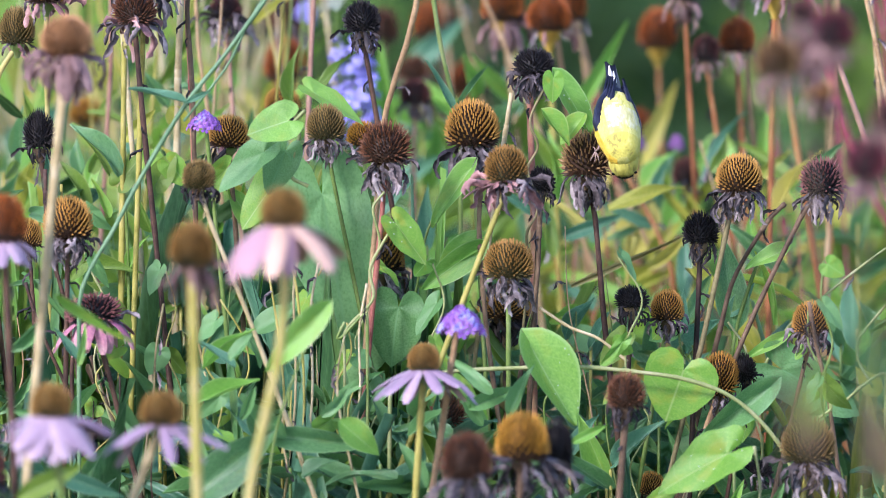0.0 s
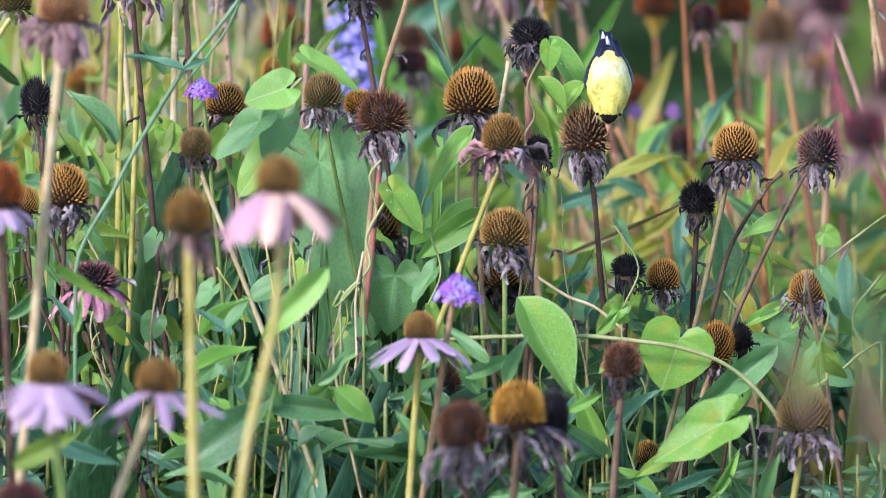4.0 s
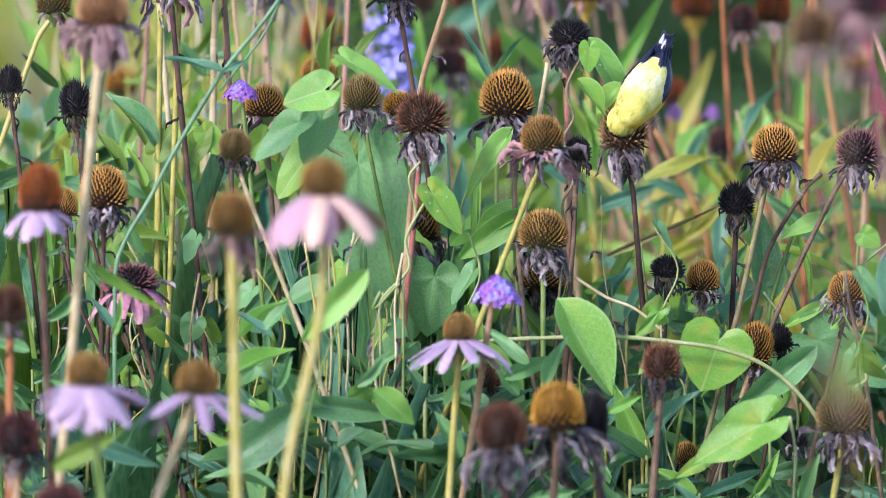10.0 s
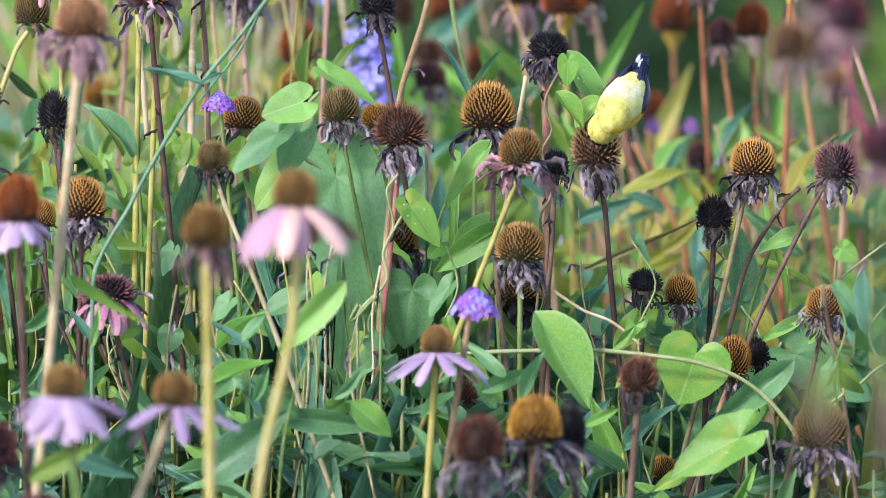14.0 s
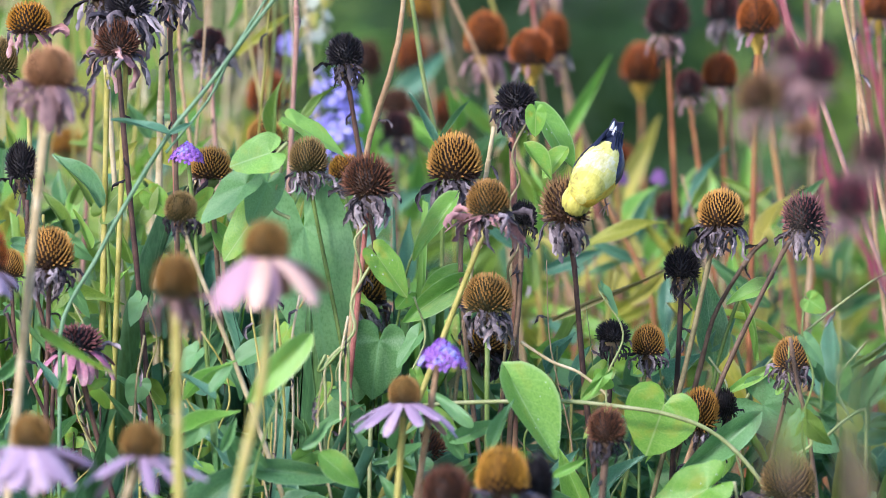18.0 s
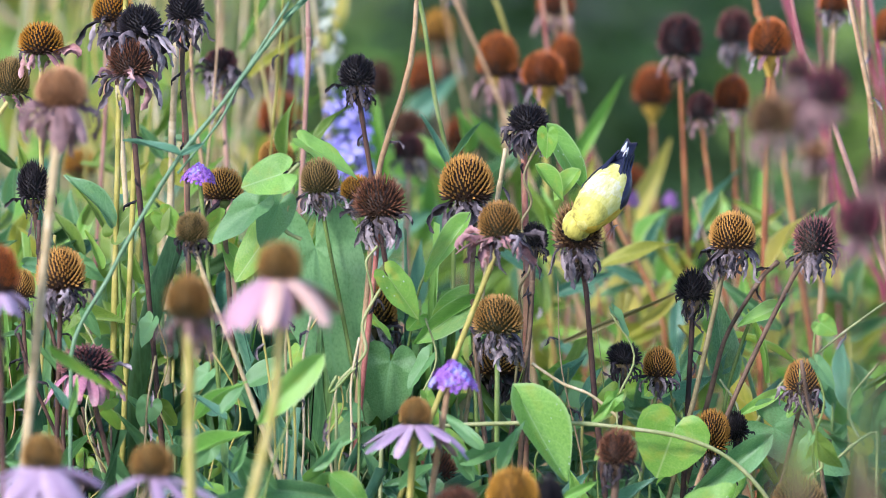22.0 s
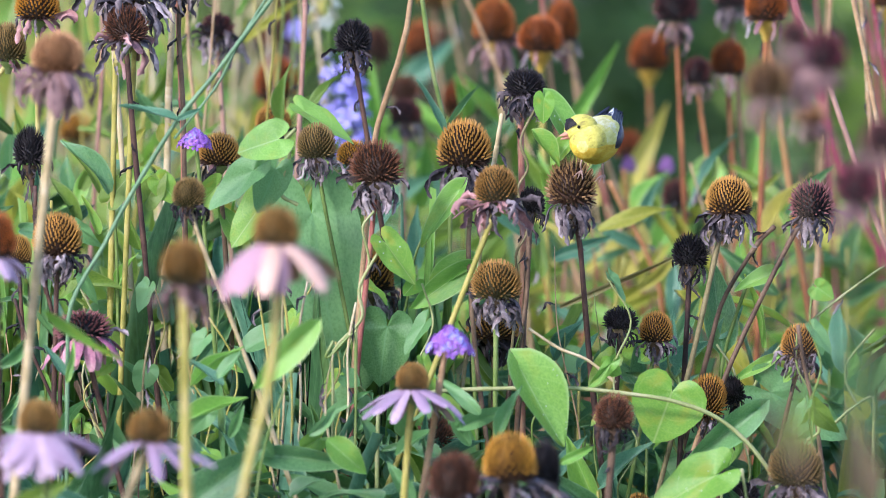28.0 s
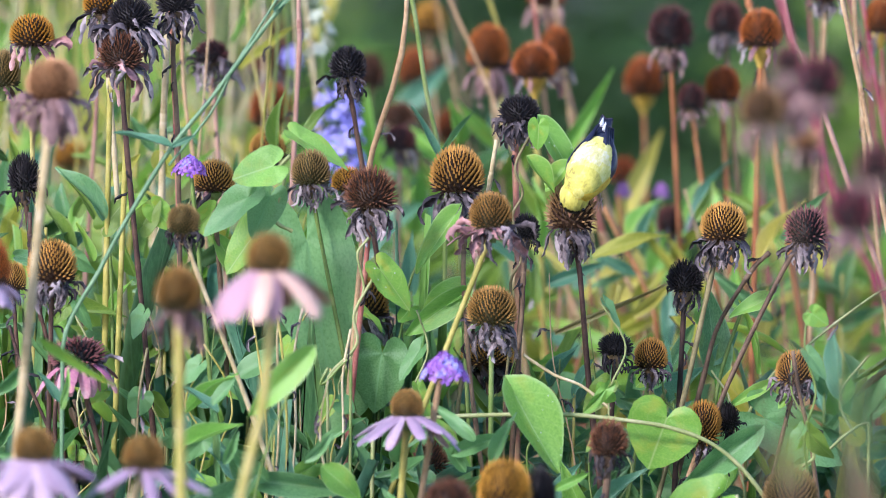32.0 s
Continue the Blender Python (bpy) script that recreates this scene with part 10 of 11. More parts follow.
def motions():
    walk(finch, [
        (0.00, pose(0.1546, 8.9700, 0.9158, -38.5, -11.0, -165.9)),
        (0.50, pose(0.1499, 8.9700, 0.9156, -39.3, -10.4, -168.8)),
        (1.00, pose(0.1474, 8.9700, 0.9146, -40.8, -11.4, -175.7)),
        (1.50, pose(0.1452, 8.9700, 0.9138, -43.1, -9.7, -176.2)),
        (2.00, pose(0.1475, 8.9700, 0.9104, -44.3, -7.8, -176.8)),
        (2.50, pose(0.1516, 8.9700, 0.9123, -40.1, -9.7, 176.1)),
        (2.75, pose(0.1529, 8.9700, 0.9153, -33.7, -6.2, 178.0)),
        (3.00, pose(0.1541, 8.9700, 0.9194, -28.2, -3.1, -179.5)),
        (3.50, pose(0.1511, 8.9700, 0.9234, -29.0, -0.5, -179.9)),
        (4.00, pose(0.1499, 8.9700, 0.9274, -27.0, -0.5, -179.9)),
        (4.50, pose(0.1487, 8.9700, 0.9243, -34.0, -0.5, -179.8)),
        (5.50, pose(0.1511, 8.9700, 0.9195, -48.0, -4.2, 172.9)),
        (6.00, pose(0.1565, 8.9700, 0.9151, -46.1, -5.0, 171.5)),
        (7.00, pose(0.1521, 8.9700, 0.9148, -43.6, -8.5, 165.7)),
        (8.00, pose(0.1451, 8.9700, 0.9125, -44.1, -8.6, 165.4)),
        (9.00, pose(0.1395, 8.9700, 0.9189, -32.8, -8.6, 165.3)),
        (10.00, pose(0.1467, 8.9700, 0.9208, -34.2, -10.2, 162.5)),
        (11.00, pose(0.1521, 8.9700, 0.9149, -28.8, -8.2, 166.1)),
        (11.50, pose(0.1511, 8.9700, 0.9164, -25.4, -8.8, 165.0)),
        (11.75, pose(0.1521, 8.9700, 0.9185, -26.9, -9.3, 164.2)),
        (12.00, pose(0.1590, 8.9700, 0.9147, -22.0, -5.0, 169.0)),
        (12.50, pose(0.1557, 8.9700, 0.9168, -22.0, -5.0, 169.0)),
        (12.75, pose(0.1476, 8.9700, 0.9224, -22.2, -10.0, 163.0)),
        (13.00, pose(0.1454, 8.9700, 0.9251, -26.9, -9.1, 164.6)),
        (13.50, pose(0.1451, 8.9700, 0.9199, -27.0, -9.6, 163.6)),
        (14.50, pose(0.1503, 8.9700, 0.9285, -23.8, -8.4, 165.8)),
        (15.00, pose(0.1551, 8.9700, 0.9351, -27.9, -8.9, 165.0)),
        (15.50, pose(0.1628, 8.9700, 0.9356, -22.0, -5.0, 172.0)),
        (15.75, pose(0.1606, 8.9700, 0.9281, -23.5, -9.2, 164.3)),
        (16.00, pose(0.1580, 8.9700, 0.9186, -30.0, -9.2, 164.3)),
        (17.00, pose(0.1524, 8.9700, 0.9081, -27.1, -10.8, 161.5)),
        (18.00, pose(0.1524, 8.9700, 0.9050, -28.1, -9.1, 164.6)),
        (18.50, pose(0.1563, 8.9700, 0.9094, -33.3, -1.3, -179.6)),
        (18.75, pose(0.1543, 8.9700, 0.9187, -23.7, -5.1, 173.9)),
        (19.00, pose(0.1540, 8.9700, 0.9232, -22.0, -5.0, 172.0)),
        (19.50, pose(0.1525, 8.9700, 0.9290, -22.0, -5.0, 172.0)),
        (19.75, pose(0.1515, 8.9700, 0.9329, -26.3, -10.0, 162.4)),
        (20.00, pose(0.1541, 8.9700, 0.9280, -31.0, -11.3, 160.6)),
        (20.50, pose(0.1532, 8.9700, 0.9285, -34.0, -11.3, 160.6)),
        (21.00, pose(0.1515, 8.9700, 0.9286, -34.0, -11.0, 161.1)),
        (21.50, pose(0.1486, 8.9700, 0.9135, -35.3, -12.0, 159.3)),
        (22.00, pose(0.1477, 8.9700, 0.9035, -31.9, -11.6, 160.0)),
        (23.00, pose(0.1489, 8.9700, 0.9025, -31.4, -7.1, 168.0)),
        (23.50, pose(0.1522, 8.9700, 0.9064, -36.0, -8.1, 166.2)),
        (23.75, pose(0.1522, 8.9700, 0.9165, -25.1, -8.2, 166.1)),
        (24.00, pose(0.1551, 8.9700, 0.9237, -22.0, -5.0, 172.0)),
        (24.50, pose(0.1584, 8.9700, 0.9308, -22.0, -5.0, 172.0)),
        (25.50, pose(0.1586, 8.9700, 0.9282, -18.9, -13.3, 156.8)),
        (26.50, pose(0.1508, 8.9700, 0.9248, -8.3, -9.1, 164.6)),
        (27.00, pose(0.1485, 8.9700, 0.9227, -8.3, -9.1, 164.6)),
        (27.50, pose(0.1482, 8.9700, 0.9230, -8.3, -9.1, 164.6)),
        (28.00, pose(0.1449, 8.9700, 0.9245, -8.3, -9.1, 164.6)),
        (28.50, pose(0.1472, 8.9700, 0.9278, -8.3, -9.1, 164.6)),
        (29.00, pose(0.1455, 8.9700, 0.9306, -8.3, -8.5, 165.6)),
        (29.50, pose(0.1472, 8.9700, 0.9349, -16.9, 0.8, 172.9)),
        (30.00, pose(0.1491, 8.9700, 0.9311, -17.1, 2.1, 172.8)),
        (30.50, pose(0.1489, 8.9700, 0.9330, -17.1, 2.6, 172.7)),
        (31.00, pose(0.1507, 8.9700, 0.9325, -17.1, 2.6, 172.7)),
        (31.30, pose(0.1471, 8.9700, 0.9244, -30.2, 4.1, -173.1)),
        (31.40, pose(0.1460, 8.9700, 0.9251, -27.4, 1.6, -176.4)),
        (31.50, pose(0.1450, 8.9700, 0.9257, -24.4, -0.9, -179.8)),
        (31.70, pose(0.1436, 8.9700, 0.9239, -35.0, -5.3, 171.1)),
        (32.00, pose(0.1445, 8.9700, 0.9212, -27.0, -7.1, 168.0)),
    ])
    walk(finch_head, [
        (0.00, pose(-0.0014, 0.0310, 0.0030, -77.5, 20.3, -1.5)),
        (0.50, pose(-0.0007, 0.0310, 0.0030, -76.6, 16.6, -0.7)),
        (1.00, pose(0.0002, 0.0310, 0.0030, -74.7, 12.4, 0.2)),
        (1.50, pose(0.0005, 0.0310, 0.0030, -72.3, 9.5, 0.4)),
        (2.00, pose(0.0006, 0.0310, 0.0030, -70.9, 7.1, 0.5)),
        (2.50, pose(0.0029, 0.0310, 0.0030, -74.1, -1.3, 2.8)),
        (2.75, pose(0.0014, 0.0295, 0.0060, -44.6, 0.9, 1.8)),
        (3.00, pose(0.0000, 0.0280, 0.0090, -8.1, 3.3, 2.0)),
        (3.50, pose(0.0000, 0.0280, 0.0090, -9.9, 1.0, -1.3)),
        (4.00, pose(0.0003, 0.0295, 0.0060, -48.9, -0.7, -0.6)),
        (4.50, pose(0.0007, 0.0310, 0.0030, -81.0, -1.7, 0.8)),
        (5.50, pose(0.0025, 0.0310, 0.0030, -66.2, -6.9, 1.6)),
        (6.00, pose(0.0030, 0.0310, 0.0030, -67.8, -8.3, 2.2)),
        (7.00, pose(0.0050, 0.0310, 0.0030, -68.2, -13.6, 4.2)),
        (8.00, pose(0.0051, 0.0310, 0.0030, -67.5, -13.9, 4.2)),
        (9.00, pose(0.0053, 0.0310, 0.0030, -79.0, -13.1, 6.6)),
        (10.00, pose(0.0062, 0.0310, 0.0030, -76.3, -15.6, 7.5)),
        (11.00, pose(0.0050, 0.0310, 0.0030, -83.4, -12.1, 7.1)),
        (11.50, pose(0.0054, 0.0310, 0.0030, -86.4, -12.4, 8.4)),
        (11.75, pose(0.0027, 0.0295, 0.0060, -44.7, -8.3, -9.9)),
        (12.00, pose(0.0045, 0.0190, 0.0060, -14.0, 4.0, -40.0)),
        (12.50, pose(0.0045, 0.0190, 0.0060, -14.0, 4.0, -40.0)),
        (12.75, pose(0.0028, 0.0295, 0.0060, -48.4, -7.3, -9.2)),
        (13.00, pose(0.0055, 0.0310, 0.0030, -84.6, -13.0, 8.3)),
        (13.50, pose(0.0059, 0.0310, 0.0030, -84.2, -13.7, 8.8)),
        (14.50, pose(0.0051, 0.0310, 0.0030, -88.2, -11.6, 8.4)),
        (15.00, pose(0.0025, 0.0295, 0.0060, -44.0, -7.9, -10.5)),
        (15.50, pose(0.0045, 0.0190, 0.0060, -14.0, 4.0, -40.0)),
        (15.75, pose(0.0028, 0.0295, 0.0060, -46.9, -8.2, -10.9)),
        (16.00, pose(0.0056, 0.0310, 0.0030, -81.4, -13.6, 7.7)),
        (17.00, pose(0.0065, 0.0310, 0.0030, -83.1, -15.3, 9.8)),
        (18.00, pose(0.0055, 0.0310, 0.0030, -83.5, -13.1, 8.0)),
        (18.50, pose(0.0017, 0.0310, 0.0030, -81.5, -4.3, 2.1)),
        (18.75, pose(0.0008, 0.0295, 0.0060, -49.6, -4.2, -13.4)),
        (19.00, pose(0.0045, 0.0190, 0.0060, -14.0, 4.0, -40.0)),
        (19.50, pose(0.0045, 0.0190, 0.0060, -14.0, 4.0, -40.0)),
        (19.75, pose(0.0034, 0.0295, 0.0060, -42.8, -9.6, -11.2)),
        (20.00, pose(0.0068, 0.0310, 0.0030, -73.1, -17.3, 7.6)),
        (20.50, pose(0.0068, 0.0310, 0.0030, -72.6, -17.4, 7.5)),
        (21.00, pose(0.0066, 0.0310, 0.0030, -72.9, -16.9, 7.3)),
        (21.50, pose(0.0072, 0.0310, 0.0030, -73.6, -18.2, 8.5)),
        (22.00, pose(0.0071, 0.0310, 0.0030, -77.4, -17.2, 9.2)),
        (23.00, pose(0.0043, 0.0310, 0.0030, -81.4, -10.7, 5.6)),
        (23.50, pose(0.0049, 0.0310, 0.0030, -76.1, -12.7, 5.5)),
        (23.75, pose(0.0025, 0.0295, 0.0060, -45.9, -8.1, -12.3)),
        (24.00, pose(0.0045, 0.0190, 0.0060, -14.0, 4.0, -40.0)),
        (24.50, pose(0.0045, 0.0190, 0.0060, -14.0, 4.0, -40.0)),
        (25.50, pose(0.0010, 0.0230, 0.0140, -13.2, 8.8, -14.9)),
        (26.50, pose(0.0010, 0.0200, 0.0120, -6.2, 0.2, -42.9)),
        (27.00, pose(0.0010, 0.0200, 0.0120, -6.2, 0.2, -42.9)),
        (27.50, pose(0.0010, 0.0200, 0.0120, -6.2, 0.2, -42.9)),
        (28.00, pose(0.0010, 0.0200, 0.0120, -8.5, 0.2, -42.4)),
        (28.50, pose(0.0010, 0.0200, 0.0120, -9.6, 0.3, -42.1)),
        (29.00, pose(0.0010, 0.0200, 0.0120, -12.7, 1.1, -33.3)),
        (29.50, pose(-0.0050, 0.0185, 0.0130, -4.7, -0.3, 11.9)),
        (30.00, pose(-0.0050, 0.0185, 0.0130, 3.2, -0.1, 38.8)),
        (30.50, pose(-0.0050, 0.0185, 0.0130, 3.7, -0.3, 40.7)),
        (31.00, pose(-0.0050, 0.0185, 0.0130, 3.7, -0.3, 40.7)),
        (31.30, pose(-0.0060, 0.0250, 0.0200, -1.4, -6.7, 15.1)),
        (31.40, pose(-0.0026, 0.0280, 0.0115, -45.9, -1.5, 9.2)),
        (31.50, pose(0.0008, 0.0310, 0.0030, -90.6, -2.0, 1.4)),
        (31.70, pose(0.0032, 0.0310, 0.0030, -78.8, -8.3, 3.7)),
        (32.00, pose(0.0043, 0.0310, 0.0030, -80.6, -10.8, 5.5)),
    ])
    walk(perch, [
        (0.0, pose(0.2341, 9.0000, 0.0033, -1.32, -0.08, 0)),
        (1.0, pose(0.2349, 9.0000, 0.0000, 0.00, 0.00, 0)),
        (2.0, pose(0.2345, 9.0000, -0.0012, 0.48, -0.04, 0)),
        (3.0, pose(0.2357, 9.0000, -0.0012, 0.48, 0.08, 0)),
        (3.5, pose(0.2353, 9.0000, -0.0006, 0.24, 0.04, 0)),
        (5.5, pose(0.2335, 9.0000, 0.0000, 0.00, -0.14, 0)),
        (6.0, pose(0.2345, 9.0000, -0.0003, 0.12, -0.04, 0)),
        (7.0, pose(0.2341, 9.0000, -0.0039, 1.56, -0.08, 0)),
        (8.0, pose(0.2319, 9.0000, -0.0033, 1.32, -0.30, 0)),
        (9.0, pose(0.2311, 9.0000, -0.0012, 0.48, -0.38, 0)),
        (10.0, pose(0.2347, 9.0000, 0.0015, -0.60, -0.02, 0)),
        (11.0, pose(0.2361, 9.0000, -0.0009, 0.36, 0.12, 0)),
        (12.0, pose(0.2355, 9.0000, -0.0033, 1.32, 0.06, 0)),
        (13.0, pose(0.2321, 9.0000, -0.0006, 0.24, -0.28, 0)),
        (13.5, pose(0.2317, 9.0000, 0.0000, 0.00, -0.32, 0)),
        (15.5, pose(0.2363, 9.0000, 0.0009, -0.36, 0.14, 0)),
        (16.0, pose(0.2355, 9.0000, 0.0012, -0.48, 0.06, 0)),
        (17.0, pose(0.2331, 9.0000, -0.0009, 0.36, -0.18, 0)),
        (18.0, pose(0.2329, 9.0000, -0.0030, 1.20, -0.20, 0)),
        (19.0, pose(0.2357, 9.0000, -0.0015, 0.60, 0.08, 0)),
        (20.0, pose(0.2353, 9.0000, 0.0036, -1.44, 0.04, 0)),
        (21.0, pose(0.2349, 9.0000, 0.0009, -0.36, 0.00, 0)),
        (22.0, pose(0.2331, 9.0000, -0.0051, 2.04, -0.18, 0)),
        (23.0, pose(0.2331, 9.0000, -0.0069, 2.76, -0.18, 0)),
        (24.0, pose(0.2357, 9.0000, 0.0018, -0.72, 0.08, 0)),
        (24.5, pose(0.2365, 9.0000, 0.0036, -1.44, 0.16, 0)),
        (26.5, pose(0.2333, 9.0000, 0.0000, 0.00, -0.16, 0)),
        (28.0, pose(0.2323, 9.0000, -0.0006, 0.24, -0.26, 0)),
        (29.5, pose(0.2337, 9.0000, 0.0000, 0.00, -0.12, 0)),
        (31.0, pose(0.2347, 9.0000, 0.0018, -0.72, -0.02, 0)),
        (32.0, pose(0.2341, 9.0000, 0.0000, 0.00, -0.08, 0)),
    ])
    walk(pinkie, [
        (0.0, pose(-0.2404, 8.0500, 0, 0, 0.000, 0)),
        (0.5, pose(-0.2404, 8.0500, 0, 0, -0.042, 0)),
        (1.0, pose(-0.2404, 8.0500, 0, 0, -0.144, 0)),
        (1.5, pose(-0.2404, 8.0500, 0, 0, -0.147, 0)),
        (2.0, pose(-0.2404, 8.0500, 0, 0, -0.065, 0)),
        (2.5, pose(-0.2404, 8.0500, 0, 0, 0.063, 0)),
        (3.0, pose(-0.2404, 8.0500, 0, 0, -0.003, 0)),
        (3.5, pose(-0.2404, 8.0500, 0, 0, -0.062, 0)),
        (5.5, pose(-0.2404, 8.0500, 0, 0, -0.069, 0)),
        (6.0, pose(-0.2404, 8.0500, 0, 0, -0.092, 0)),
        (6.5, pose(-0.2404, 8.0500, 0, 0, -0.024, 0)),
        (7.0, pose(-0.2404, 8.0500, 0, 0, 0.152, 0)),
        (7.5, pose(-0.2404, 8.0500, 0, 0, 0.175, 0)),
        (8.0, pose(-0.2404, 8.0500, 0, 0, 0.025, 0)),
        (8.5, pose(-0.2404, 8.0500, 0, 0, -0.074, 0)),
        (9.0, pose(-0.2404, 8.0500, 0, 0, -0.021, 0)),
        (9.5, pose(-0.2404, 8.0500, 0, 0, 0.104, 0)),
        (10.0, pose(-0.2404, 8.0500, 0, 0, 0.205, 0)),
        (10.5, pose(-0.2404, 8.0500, 0, 0, 0.035, 0)),
        (11.0, pose(-0.2404, 8.0500, 0, 0, -0.091, 0)),
        (11.5, pose(-0.2404, 8.0500, 0, 0, -0.073, 0)),
        (12.0, pose(-0.2404, 8.0500, 0, 0, 0.122, 0)),
        (12.5, pose(-0.2404, 8.0500, 0, 0, 0.108, 0)),
        (13.0, pose(-0.2404, 8.0500, 0, 0, 0.000, 0)),
        (13.5, pose(-0.2404, 8.0500, 0, 0, -0.102, 0)),
        (15.5, pose(-0.2404, 8.0500, 0, 0, 0.030, 0)),
        (16.0, pose(-0.2404, 8.0500, 0, 0, -0.142, 0)),
        (16.5, pose(-0.2404, 8.0500, 0, 0, -0.101, 0)),
        (17.0, pose(-0.2404, 8.0500, 0, 0, 0.039, 0)),
        (17.5, pose(-0.2404, 8.0500, 0, 0, 0.153, 0)),
        (18.0, pose(-0.2404, 8.0500, 0, 0, 0.081, 0)),
        (18.5, pose(-0.2404, 8.0500, 0, 0, -0.011, 0)),
        (19.0, pose(-0.2404, 8.0500, 0, 0, 0.021, 0)),
        (19.5, pose(-0.2404, 8.0500, 0, 0, 0.098, 0)),
        (20.0, pose(-0.2404, 8.0500, 0, 0, 0.113, 0)),
        (20.5, pose(-0.2404, 8.0500, 0, 0, 0.058, 0)),
        (21.0, pose(-0.2404, 8.0500, 0, 0, 0.043, 0)),
        (21.5, pose(-0.2404, 8.0500, 0, 0, 0.060, 0)),
        (22.0, pose(-0.2404, 8.0500, 0, 0, 0.148, 0)),
        (22.5, pose(-0.2404, 8.0500, 0, 0, 0.141, 0)),
        (23.0, pose(-0.2404, 8.0500, 0, 0, 0.034, 0)),
        (23.5, pose(-0.2404, 8.0500, 0, 0, -0.015, 0)),
        (24.0, pose(-0.2404, 8.0500, 0, 0, 0.084, 0)),
        (24.5, pose(-0.2404, 8.0500, 0, 0, 0.162, 0)),
        (26.5, pose(-0.2404, 8.0500, 0, 0, 0.063, 0)),
        (27.0, pose(-0.2404, 8.0500, 0, 0, 0.116, 0)),
        (27.5, pose(-0.2404, 8.0500, 0, 0, 0.147, 0)),
        (28.0, pose(-0.2404, 8.0500, 0, 0, 0.166, 0)),
        (28.5, pose(-0.2404, 8.0500, 0, 0, 0.085, 0)),
        (29.0, pose(-0.2404, 8.0500, 0, 0, 0.002, 0)),
        (29.5, pose(-0.2404, 8.0500, 0, 0, 0.068, 0)),
        (30.0, pose(-0.2404, 8.0500, 0, 0, 0.056, 0)),
        (30.5, pose(-0.2404, 8.0500, 0, 0, 0.064, 0)),
        (31.0, pose(-0.2404, 8.0500, 0, 0, -0.000, 0)),
        (31.5, pose(-0.2404, 8.0500, 0, 0, 0.036, 0)),
        (32.0, pose(-0.2404, 8.0500, 0, 0, 0.071, 0)),
    ])
